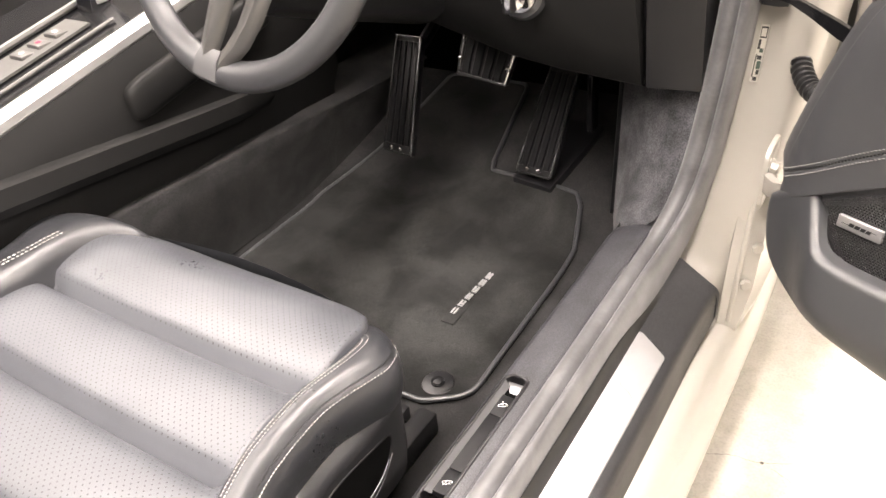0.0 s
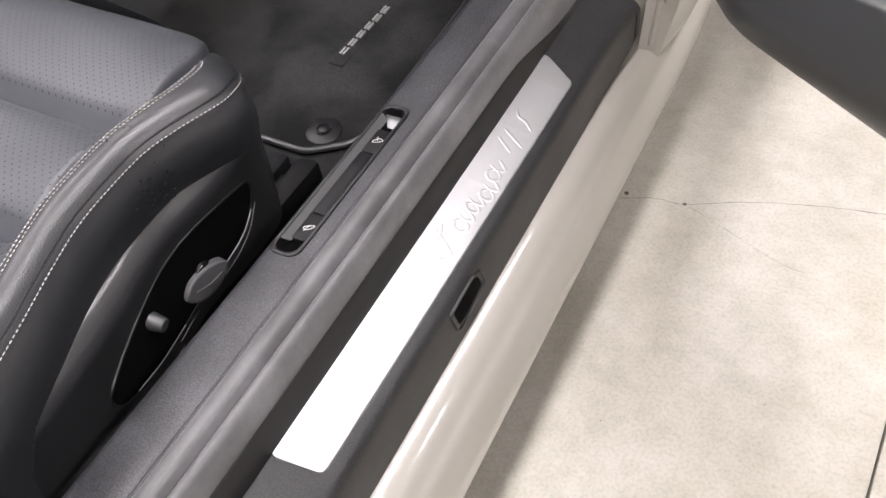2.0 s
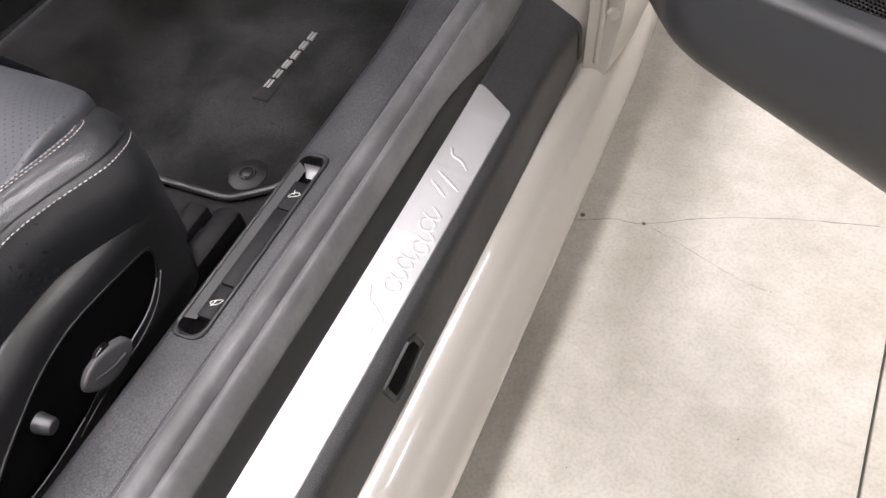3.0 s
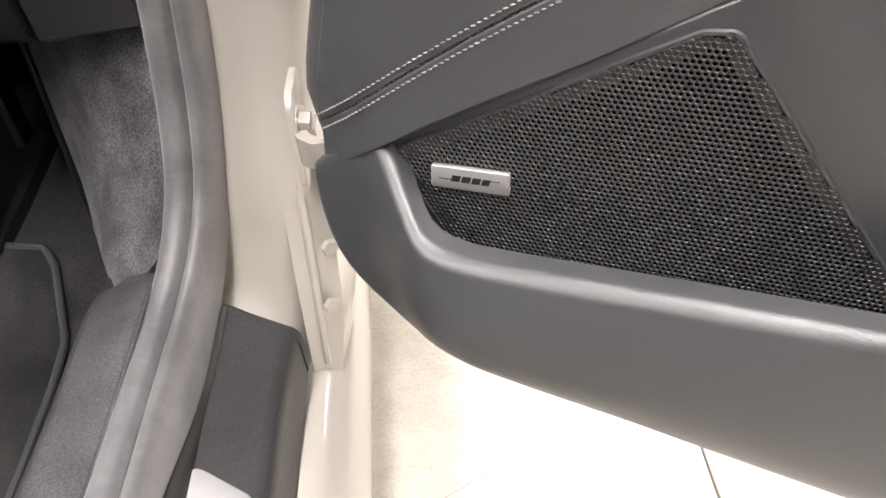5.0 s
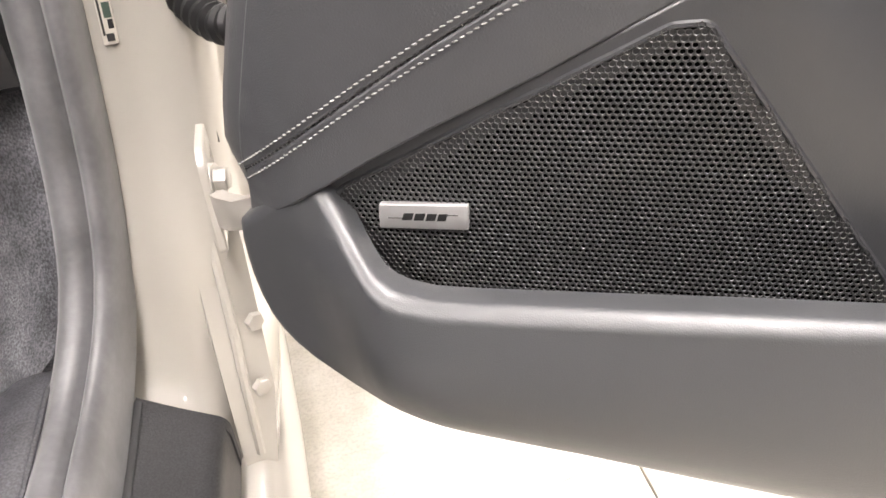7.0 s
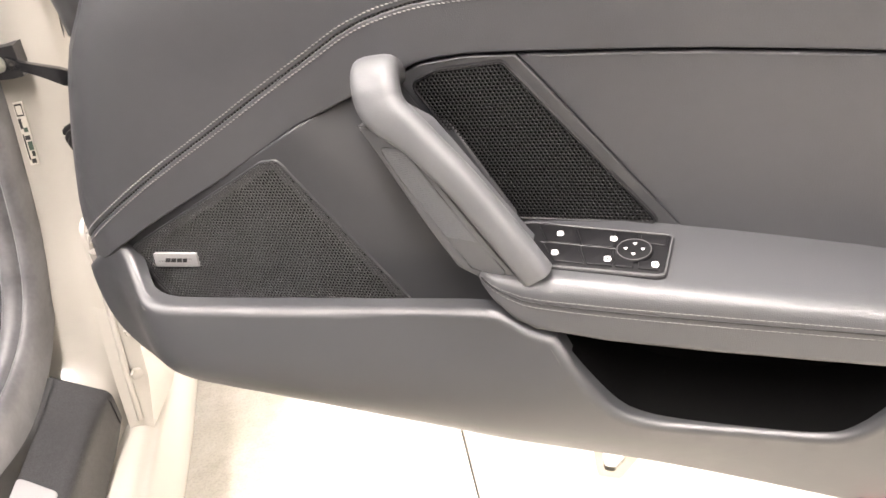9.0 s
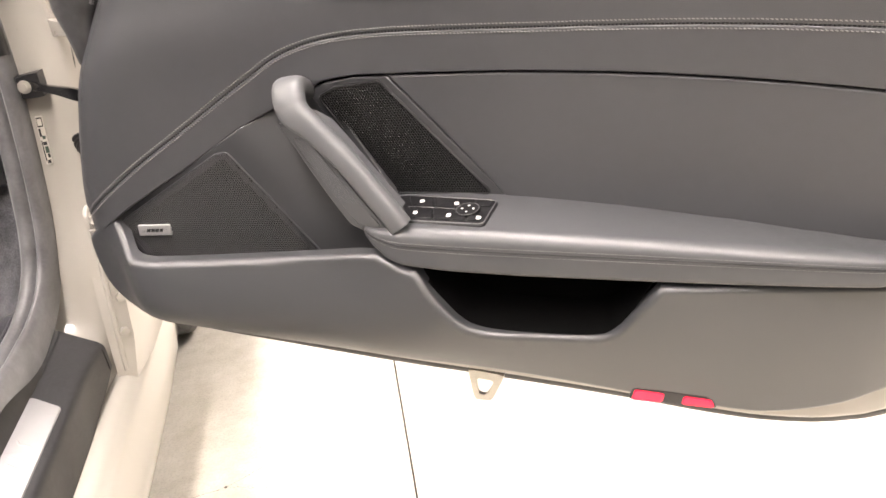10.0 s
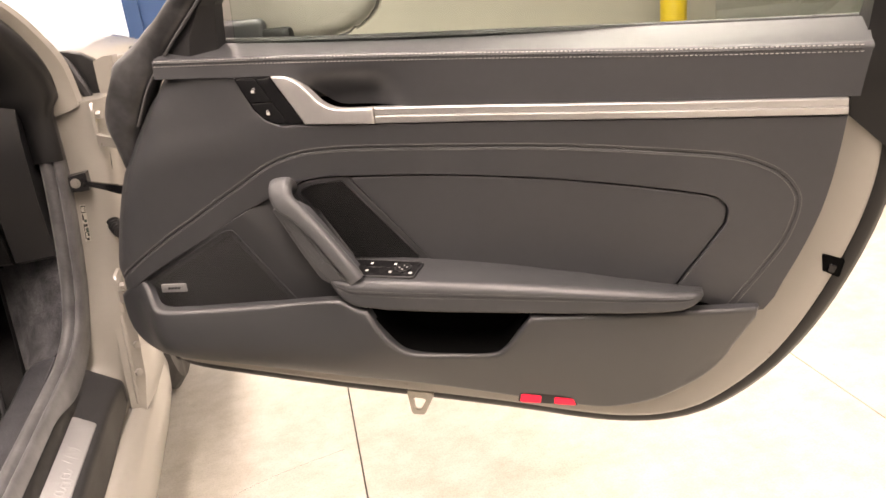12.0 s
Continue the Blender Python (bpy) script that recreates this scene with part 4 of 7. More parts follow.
label = thing("type_label", "small paper label with dark and green printed bars", "sticker", (0.09, 0.44, 0.67))


def jamb_at(u, v, h):
    """u across the pillar, v up it."""
    return (0.0945 + u + (v - 0.63) * 0.060, 0.4330 - h + (v - 0.62) * 0.125, v + 0.0185)


part("paper", panel([(0, 0.626), (0.010, 0.626), (0.010, 0.698), (0, 0.698)], lambda u, v: 0.0028, 0.0003, 0.0015, to=jamb_at), PAPER, label)
for u0, u1, v0, v1, m in ((0.001, 0.009, 0.682, 0.696, LETTER_DARK), (0.002, 0.008, 0.684, 0.694, PAPER), (0.001, 0.004, 0.668, 0.680, LETTER_DARK), (0.004, 0.0085, 0.664, 0.669, MARK_GREEN), (0.003, 0.0085, 0.655, 0.660, LETTER_DARK),
                          (0.004, 0.009, 0.643, 0.653, MARK_GREEN), (0.0055, 0.009, 0.636, 0.642, LETTER_DARK), (0.001, 0.0025, 0.632, 0.662, LETTER_DARK), (0.003, 0.008, 0.628, 0.633, LETTER_DARK)):
    part("print_bar", panel([(u0, v0), (u1, v0), (u1, v1), (u0, v1)], lambda u, v, k=(m is PAPER): 0.0034 + 0.0003 * k, 0.0001, 0.0004, to=jamb_at), m, label)


# ---- the open door: s runs from hinge to latch, n out of the card towards the seat, z up ----
door = thing("car_door", "open sports car door with dark grey leather lining", "car door", (0.2122, 0.2617, -0.0454), -29.0, local=True, size=1.0915)


def bow(s):
    """The card follows the car's side: hollow along its length."""
    if s < 0:
        return 0.02 * s
    if s < 0.8:
        return -0.034 * (1 - ((s - 0.45) / 0.45) ** 2)
    return -0.01343 + 0.0094 * (1 - math.exp(-(s - 0.8) / 0.08))


FRONT = [(0.104, 0.9165), (0.076, 0.872), (0.044, 0.822), (0.013, 0.768), (-0.017, 0.696), (-0.042, 0.620), (-0.046, 0.592)]
ARC = [(-0.0445, 0.592), (-0.022, 0.607), (0.012, 0.6295), (0.041, 0.6480), (0.0727, 0.667), (0.130, 0.699), (0.179, 0.7270), (0.2218, 0.7505), (0.2597, 0.7705), (0.300, 0.782), (0.340, 0.7865), (0.402, 0.787), (0.534, 0.782), (0.688, 0.776),
       (0.827, 0.766), (0.917, 0.7555), (0.9545, 0.7435), (0.9795, 0.7285), (0.996, 0.705), (0.997, 0.681), (0.984, 0.642), (0.9604, 0.6047), (0.926, 0.5565), (0.917, 0.5445)]
SEAM = [(-0.048, 0.562), (-0.012, 0.581), (0.0084, 0.5935), (0.035, 0.6090), (0.0627, 0.6235), (0.113, 0.6485), (0.1587, 0.6735), (0.2015, 0.6970), (0.252, 0.7185)]


def front_roll(s, z):
    """The card's front edge turns away from the seat."""
    edge = table(z, [(0.56, -0.047), (0.620, -0.042), (0.696, -0.017), (0.768, 0.013), (0.822, 0.044), (0.872, 0.076), (0.93, 0.112)])
    d = max(0.0, s - edge)
    return -0.018 * math.exp(-d / 0.022)


def apron_n(s, z):
    """Main leather face: a soft step runs down its front end."""
    step = 0.010 * smooth01(z, 0.835, 0.80) * smooth01(s, 0.30, 0.12) * smooth01(z - 0.35 * s, 0.80, 0.76)
    return bow(s) + 0.004 + front_roll(s, z) - 0.010 * smooth01(z, 0.80, 0.92) + step * 0.6


def band_n(s, z):
    return apron_n(s, z)


arc = spline(ARC, 0.012)
LOW_STRIP = [(1.049, 0.7985), (0.89, 0.8052), (0.69, 0.8108), (0.44, 0.8196), (0.335, 0.8246), (0.285, 0.8272), (0.264, 0.836), (0.245, 0.856), (0.2225, 0.9025)]
RIGHT = [(0.922, 0.5425), (0.962, 0.5420), (0.986, 0.585), (1.010, 0.637), (1.026, 0.68), (1.037, 0.723), (1.045, 0.77)]
apron = spline(FRONT[::-1], 0.02)[::-1] + arc + spline(RIGHT, 0.02) + LOW_STRIP + [(0.20, 0.9045)]
part("door_card", panel(apron, apron_n, 0.0018, 0.02, 0.02), LEATHER, door, "dark grey leather upper door card")

band = [(s, z - 0.0006) for s, z in arc] + [(0.906, 0.5445), (0.86, 0.560), (0.8505, 0.5735), (0.8895, 0.630)] \
    + spline([(0.9130, 0.665), (0.9155, 0.684), (0.9075, 0.6962), (0.887, 0.7060), (0.80, 0.7190), (0.70, 0.7295), (0.617, 0.7360), (0.53, 0.7408), (0.4886, 0.7425), (0.3805, 0.7450), (0.34, 0.7453), (0.3065, 0.7410), (0.288, 0.7325)], 0.02) + SEAM[::-1]
part("door_band", panel(band, band_n, 0.0018, 0.02, 0.02), LEATHER, door, "dark grey leather band below the seam")


# the leather turns round the card's front edge
rings = []
for s, z in spline([(-0.0465, 0.572)] + FRONT[::-1], 0.015):
    n0 = apron_n(s, z) - 0.0012
    k = smooth01(z, 0.564, 0.600) * smooth01(z, 0.93, 0.86)
    rings.append([(s + 0.004, -(n0 - 0.004), z)] + [(s - a * k, -(n0 - b), z) for a, b in ((-0.001, 0.0005), (0.004, 0.004), (0.011, 0.0095), (0.018, 0.0165), (0.021, 0.022), (0.021, 0.032))] + [(s + 0.004, -(n0 - 0.032), z)])
part("card_edge", loft(rings), LEATHER, door, "leather turned round the front edge", smooth=60)


def along(points, off, nf, lift=0.0006):
    """Points beside a line on the door's face."""
    p = spline(points, 0.006)
    out = []
    for i, q in enumerate(p):
        a, b = np.array(p[max(i - 1, 0)]), np.array(p[min(i + 1, len(p) - 1)])
        t = (b - a) / np.linalg.norm(b - a)
        s, z = np.array(q) + off * np.array((-t[1], t[0]))
        out.append((s, -(nf(s, z) + lift), z))
    return out


for off, nf in ((0.0041, apron_n), (-0.0041, band_n)):
    part("seam_stitching", stitches(along(ARC, off, nf), (0, -1, 0), 0.0028, 0.0009, 0.00055, 0.3), STITCH_GREY, door, "grey decorative stitching", kind="stuff")

part("seam_thread", stitches(along(ARC, 0.0, apron_n, -0.0012), (0, -1, 0), 0.0022, 0.0014, 0.0007), STITCH_DARK, door, "dark thread in the seam", kind="stuff")
# Added black backing that darkens the open gap behind the card's front end.
part("gap_backing", panel([(-0.034, 0.604), (0.02, 0.615), (0.08, 0.625), (0.08, 0.52), (-0.034, 0.52)], lambda s, z: -0.026, 0.0005, 0.002), SHADE_BLACK, door)

# upper insert
INSERT = [(0.3795, 0.7430), (0.4886, 0.7405), (0.53, 0.7388), (0.617, 0.7340), (0.70, 0.7275), (0.80, 0.7170), (0.8865, 0.7040), (0.906, 0.6945), (0.9137, 0.6835), (0.9112, 0.665), (0.8880, 0.630), (0.847, 0.572), (0.62, 0.595), (0.50, 0.600)]


def insert_n(s, z):
    return bow(s) + 0.001


part("door_insert", panel(clean(spline(INSERT[:10], 0.02) + INSERT[10:]), insert_n, 0.003, 0.02), LEATHER, door, "smooth dark grey leather insert")

# upper speaker
UG = [(0.2870, 0.7300), (0.3065, 0.7390), (0.3397, 0.7432), (0.3785, 0.7428), (0.4975, 0.6045), (0.36, 0.600)]


def ug_n(s, z):
    return bow(s) + 0.0005


part("tweeter_surround", panel(UG, ug_n, 0.002, 0.02), PANEL_DARK, door, "matt black speaker surround")
UGI = fillet([(0.2985, 0.7245), (0.320, 0.7335), (0.369, 0.7375), (0.4785, 0.6115), (0.369, 0.6135)], [0.006, 0.02, 0.006, 0.004, 0.004], 4)
part("tweeter_rim", loft([[(s, -(ug_n(s, z) + h), z) for s, z in inset(ccw(clean(UGI)), d)] for d, h in ((-0.0022, 0.0), (-0.001, 0.0022), (0.0, 0.0024), (0.0012, 0.0))], caps=False), PLASTIC_DARK, door)
part("tweeter_grille", hex_grille(UGI, lambda s, z: ug_n(s, z) + 0.0018, 0.0031, 0.00122, 0.0016, lambda u, v, h: (u, -h, v)), GRILLE_DARK, door, "black perforated upper speaker grille", smooth=80)
part("tweeter_backing", panel(inset(ccw(clean(UGI)), 0.0003), lambda s, z: ug_n(s, z) + 0.0006, 0.0001, 0.0004), SHADE_BLACK, door)

# lower speaker panel with the hollow in front of the pull
SPK = [(-0.012, 0.576), (-0.004, 0.5865), (0.012, 0.5970), (0.0627, 0.6250), (0.113, 0.6495), (0.2015, 0.6975), (0.252, 0.7190), (0.30, 0.736), (0.37, 0.62), (0.385, 0.555), (0.385, 0.46), (0.03, 0.46), (0.012, 0.515)]


def spk_n(s, z):
    across = s - (0.275 - (z - 0.55) * 0.72)
    hollow = smooth01(across, 0.016, 0.085)
    return -0.004 - 0.03 * (s - 0.007) - 0.02 * (z - 0.60) - hollow * (0.006 + 0.09 * (z - 0.60))



part("speaker_panel", panel(SPK, spk_n, 0.002, 0.01, 0.009), PANEL_DARK, door, "black plastic lower speaker panel")
LG = fillet([(0.0062, 0.5815), (0.0140, 0.5885), (0.1655, 0.6685), (0.1795, 0.6695), (0.3100, 0.498), (0.3045, 0.486), (0.074, 0.484), (0.064, 0.490)], [0.005, 0.006, 0.008, 0.006, 0.004, 0.004, 0.005, 0.005], 4)


def lg_n(s, z):
    return spk_n(s, z) + 0.0019


part("speaker_rim", loft([[(s, -(spk_n(s, z) + h), z) for s, z in inset(ccw(clean(LG)), d)] for d, h in ((-0.002, 0.0), (-0.0012, 0.0015), (0.0002, 0.0018), (0.0012, 0.0))], caps=False), PANEL_DARK, door)


def rim_cells(s, z):
    """The outer rows of the sheet are dimples, not holes."""
    lg = ccw(clean(LG))
    return min(abs((z1 - z0) * s - (s1 - s0) * z + s1 * z0 - z1 * s0) / max(math.hypot(z1 - z0, s1 - s0), 1e-6) for (s0, z0), (s1, z1) in zip(lg, lg[1:] + lg[:1]) if math.hypot(z1 - z0, s1 - s0) > 0.03) < 0.0078


part("speaker_grille", hex_grille(LG, lg_n, 0.0031, 0.00130, 0.0012, lambda u, v, h: (u, -h, v), rim_cells), GRILLE, door, "black perforated lower speaker grille", smooth=80)
part("speaker_backing", panel(inset(ccw(clean(LG)), 0.0004), lambda s, z: spk_n(s, z) + 0.0003, 0.0001, 0.0004), SHADE_BLACK, door)
badge = part("speaker_badge", panel(fillet([(0.0310, 0.5680), (0.0768, 0.5683), (0.0775, 0.5828), (0.0320, 0.5822)], 0.0016, 4), lambda s, z: spk_n(0.05, 0.58) + 0.0048 - 0.07 * (s - 0.05), 0.0007, 0.003), ALU_BRIGHT, door, "small silver speaker badge")


def badge_n(s, z):
    return spk_n(0.05, 0.58) + 0.0051 - 0.07 * (s - 0.05)


for a, w in ((0.0432, 0.0052), (0.0492, 0.0052), (0.0552, 0.0050), (0.0610, 0.0046)):
    part("badge_mark", panel([(a, 0.5733), (a + w, 0.5735), (a + w + 0.0014, 0.5776), (a + 0.0014, 0.5774)], badge_n, 0.0001, 0.0003), LETTER_DARK, badge)
part("badge_mark", panel([(0.0362, 0.5743), (0.044, 0.5744), (0.044, 0.5748), (0.0362, 0.5747)], badge_n, 0.00005, 0.0003), LETTER_DARK, badge)
part("badge_mark", panel([(0.064, 0.5766), (0.072, 0.5768), (0.072, 0.5772), (0.064, 0.5770)], badge_n, 0.00005, 0.0003), LETTER_DARK, badge)
part("felt_strip", panel([(-0.004, 0.5715), (0.0020, 0.5730), (0.072, 0.484), (0.050, 0.484)], lambda s, z: spk_n(s, z) + 0.0012, 0.0003, 0.002), CARPET, door, "dark felt strip beside the grille")

# lower tray and map pocket: one moulding
POCKET = [(0.425, 0.540), (0.437, 0.5235), (0.455, 0.5030), (0.4735, 0.4938), (0.512, 0.4900), (0.589, 0.4915), (0.612, 0.5010), (0.631, 0.5240)]
TRAY = spline([(-0.0525, 0.563), (-0.032, 0.5785), (-0.013, 0.5935)], 0.01) + spline([(-0.004, 0.5965), (0.006, 0.5885), (0.018, 0.5745), (0.032, 0.5625), (0.046, 0.5555), (0.066, 0.5535), (0.1216, 0.5565), (0.20, 0.5620), (0.277, 0.5680), (0.346, 0.5750)], 0.01) \
    + spline([(0.370, 0.5755), (0.385, 0.5675), (0.398, 0.5628), (0.413, 0.5600)], 0.01) + spline(POCKET, 0.008) \
    + [(0.655, 0.5540), (0.80, 0.554), (0.955, 0.552)] + spline([(0.953, 0.534), (0.932, 0.497), (0.912, 0.465), (0.885, 0.438), (0.8515, 0.4165), (0.81, 0.399), (0.771, 0.390), (0.74, 0.3885), (0.700, 0.3925), (0.65, 0.4005), (0.606, 0.4070), (0.56, 0.4130), (0.48, 0.4235), (0.40, 0.4315), (0.30, 0.4405), (0.21, 0.4480), (0.121, 0.4550), (0.0585, 0.4585), (0.0236, 0.4590), (-0.010, 0.4635), (-0.034, 0.4780), (-0.048, 0.5000), (-0.0535, 0.5280), (-0.0540, 0.5520)], 0.012)


def tray_n(s, z):
    wide = smooth01(s, -0.064, 0.038)
    top = table(s, [(-0.05, 0.0), (0.04, 0.040), (0.30, 0.045), (0.45, 0.054), (0.66, 0.054), (0.97, 0.016)])
    bot = table(s, [(-0.05, 0.0), (-0.02, 0.008), (0.0, 0.012), (0.03, 0.017), (0.06, 0.020), (0.12, 0.022), (0.34, 0.024), (0.62, 0.021), (0.80, 0.010), (0.97, -0.004)])
    low = table(s, [(-0.054, 0.53), (-0.04, 0.486), (0.0, 0.461), (0.134, 0.453), (0.33, 0.437), (0.56, 0.412), (0.75, 0.386), (0.83, 0.40), (0.96, 0.52)])
    k = min(1.0, max(0.0, (z - low) / max(0.03, 0.562 - low)))
    swell = (0.0085 + 0.0145 * smooth01(s, 0.60, 0.34)) * smooth01(s, -0.03, 0.08) * smooth01(s, 0.95, 0.80)
    n = bot + (top - bot) * k ** 0.8 + swell * math.sin(math.pi * k ** (0.7 + 0.65 * smooth01(s, 0.34, 0.60)))
    if s < 0.06:
        n *= 0.06 + 0.94 * smooth01(z, 0.604, 0.548) * wide
    return n


part("door_tray", panel(TRAY, tray_n, 0.0075, 0.018, 0.012, steps=6), PLASTIC, door, "dark grey moulded lower door tray")
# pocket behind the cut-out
# The near-black walls carry the shade of the pocket's depth.
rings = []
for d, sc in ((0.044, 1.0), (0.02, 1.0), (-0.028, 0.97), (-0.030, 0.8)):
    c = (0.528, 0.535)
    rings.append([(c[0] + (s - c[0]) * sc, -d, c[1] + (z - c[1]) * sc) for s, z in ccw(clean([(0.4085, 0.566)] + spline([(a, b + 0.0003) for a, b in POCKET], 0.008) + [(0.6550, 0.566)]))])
part("map_pocket", loft(rings, caps=False), SHADE_BLACK, door, "map pocket, near-black to stand for its inner shade")
part("pocket_back", panel([(0.41, 0.48), (0.65, 0.48), (0.65, 0.575), (0.40, 0.575)], lambda s, z: -0.026, 0.001, 0.004), SHADE_BLACK, door)
part("tray_scratch", tube([(0.312, -0.0195, 0.4585), (0.322, -0.0195, 0.4545)], 0.0003, 4), STITCH_GREY, door, "pale scuff")

# armrest
ARM = [(0.352, 0.602, 0.604, 0.599, 0.030), (0.358, 0.606, 0.604, 0.593, 0.040), (0.368, 0.609, 0.604, 0.5835, 0.047), (0.384, 0.612, 0.605, 0.5720, 0.052), (0.40, 0.6125, 0.605, 0.5665, 0.0545), (0.45, 0.6130, 0.6045, 0.5622, 0.056),
       (0.52, 0.6085, 0.603, 0.5602, 0.0565), (0.60, 0.6020, 0.6005, 0.5592, 0.056), (0.70, 0.591, 0.5965, 0.5585, 0.0555), (0.78, 0.580, 0.5925, 0.5588, 0.0545), (0.83, 0.573, 0.5895, 0.5595, 0.053), (0.855, 0.570, 0.587, 0.5612, 0.050), (0.870, 0.569, 0.584, 0.5655, 0.045),
       (0.880, 0.570, 0.581, 0.5710, 0.036), (0.884, 0.572, 0.577, 0.5740, 0.026)]


def arm_section(s, zb, zf, z0, nf):
    nb = -0.036
    sec = fillet([(nb, zb), (nf - 0.004, zf), (nf, z0), (nb, z0)], [0.001, 0.017, 0.006, 0.001], 6)
    return [(s, -a, b) for a, b in sec]


part("armrest", loft([arm_section(*a) for a in ARM]), LEATHER_SOFT, door, "padded grey leather armrest with stitched front", smooth=60)


def arm_line(dz):
    out = []
    for s, zb, zf, z0, nf in ARM[1:-2]:
        z = z0 + (zf - z0) * (0.60 + dz)
        out.append((s, -(nf + 0.0004 - 0.004 * (z - z0) / max(zf - z0, 1e-3)), z))
    return spline(out, 0.008)


for dz in (0.085, -0.085):
    part("armrest_stitching", stitches(arm_line(dz), (0, -1, 0), 0.0040, 0.0003, 0.00024), STITCH_GREY, door, "grey double stitching", kind="stuff")
part("armrest_seam", tube(arm_line(0.0), 0.0006, 6), PLASTIC_DARK, door)

# window and mirror switches at the armrest's front
def sw_at(u, v, h):
    """u along the door, v towards the armrest's front, h up."""
    return (0.376 + u, 0.0250 - v, 0.6118 + h - 0.095 * v)


def sw_q(f, g):
    """The panel's own grid: f along it, g from its back edge to its front edge."""
    (a, b, c, d) = ((0.002, 0.003), (0.112, 0.0150), (0.108, 0.060), (0.030, 0.0545))
    return tuple((p * (1 - f) + q * f) * (1 - g) + (r * (1 - f) + t * f) * g for p, q, t, r in zip(a, b, c, d))


SW = fillet([(-0.004, 0.0), (0.1145, 0.0125), (0.1115, 0.0600), (0.106, 0.0630), (0.028, 0.0575)], [0.008, 0.006, 0.010, 0.008, 0.006], 5)
cluster = part("switch_panel", panel(SW, lambda u, v: 0.0020, 0.0014, 0.006, to=sw_at), PLASTIC_DARK, door, "black window and mirror switches with white symbols")
part("switch_plate", panel(inset(ccw(clean(SW)), 0.0022), lambda u, v: 0.0026, 0.0005, 0.002, to=sw_at), SWITCH_BLACK, cluster)
for f0, f1, g0, g1 in ((0.10, 0.355, 0.05, 0.485), (0.375, 0.615, 0.05, 0.485), (0.635, 0.79, 0.05, 0.485), (0.81, 0.985, 0.05, 0.30), (0.06, 0.335, 0.515, 0.95), (0.355, 0.585, 0.515, 0.95), (0.605, 0.76, 0.515, 0.95), (0.80, 0.97, 0.75, 0.95)):
    part("switch_key", panel(fillet([sw_q(f0, g0), sw_q(f1, g0), sw_q(f1, g1), sw_q(f0, g1)], 0.0012, 3), lambda u, v: 0.0038, 0.0006, 0.0014, to=sw_at), SWITCH_BLACK, cluster)
sw_rim = inset(ccw(clean(SW)), 0.0012)
part("rim_line", tube([sw_at(u, v, 0.0024) for u, v in sw_rim + sw_rim[:1]], 0.0007, 6), SATIN_GREY, cluster, "thin satin rim")
part("row_line", tube([sw_at(*sw_q(f, 0.50), 0.0032) for f in (0.04, 0.3, 0.62, 0.70)], 0.0003, 5), SATIN_GREY, cluster, "thin bright line between the keys")
knob = part("mirror_knob", panel([(0.088 + 0.0128 * math.cos(a), 0.0365 + 0.0135 * math.sin(a)) for a in [k * math.tau / 28 for k in range(28)]], lambda u, v: 0.0050, 0.0008, 0.003, to=sw_at), SWITCH_BLACK, cluster, "round mirror adjuster")
part("knob_ring", tube([sw_at(0.088 + 0.0118 * math.cos(a), 0.0365 + 0.0125 * math.sin(a), 0.0050) for a in [k * math.tau / 28 for k in range(29)]], 0.00035, 5), SATIN_GREY, knob)
for iu, iv in ((0.033, 0.0187), (0.033, 0.0430), (0.0725, 0.0230), (0.0710, 0.0480), (0.1035, 0.0520)):
    part("icon", panel(fillet([(iu - 0.0028, iv - 0.0028), (iu + 0.0013, iv - 0.0032), (iu + 0.0028, iv + 0.0005), (iu + 0.0016, iv + 0.0032), (iu - 0.0021, iv + 0.0028)], 0.0010, 2), lambda u, v: 0.0042, 0.0001, 0.0003, to=sw_at), MARK_WHITE, cluster, "white printed symbol")
    part("icon_core", panel([(iu - 0.0007, iv - 0.0011), (iu + 0.0006, iv - 0.0011), (iu + 0.0006, iv + 0.0011), (iu - 0.0007, iv + 0.0011)], lambda u, v: 0.0044, 0.00005, 0.0002, to=sw_at), SWITCH_BLACK, cluster)
for ku, kv in ((0, 0.0062), (0, -0.0062), (0.0060, 0), (-0.0060, 0)):
    part("arrow", panel([(0.088 + ku - 0.0015, 0.0365 + kv - 0.0012), (0.088 + ku + 0.0015, 0.0365 + kv - 0.0012), (0.088 + ku, 0.0365 + kv + 0.0016)], lambda u, v: 0.0054, 0.0001, 0.0003, to=sw_at), MARK_WHITE, knob)

# door pull: a slanting padded grip and its inner face
GRIP = spline([(0.276, -0.040, 0.728, 0.0165, 1.0, 0.10), (0.281, -0.018, 0.738, 0.0165, 1.0, 0.10), (0.2865, 0.002, 0.745, 0.0166, 1.0, 0.08), (0.2910, 0.0160, 0.7445, 0.0168, 1.0, 0.05), (0.2935, 0.0230, 0.7370, 0.0170, 1.0, 0.08), (0.2965, 0.0265, 0.7285, 0.0168, 1.0, 0.16),
               (0.3030, 0.0290, 0.7205, 0.0156, 0.96, 0.30), (0.3140, 0.0305, 0.7115, 0.0138, 0.90, 0.43), (0.3275, 0.0320, 0.6985, 0.0122, 0.84, 0.54), (0.3510, 0.0350, 0.6735, 0.0115, 0.8, 0.6), (0.374, 0.0380, 0.6435, 0.0115, 0.8, 0.6), (0.391, 0.0400, 0.6205, 0.0116, 0.8, 0.6), (0.4005, 0.0400, 0.6055, 0.0118, 0.8, 0.6)], 0.007)
rings = []
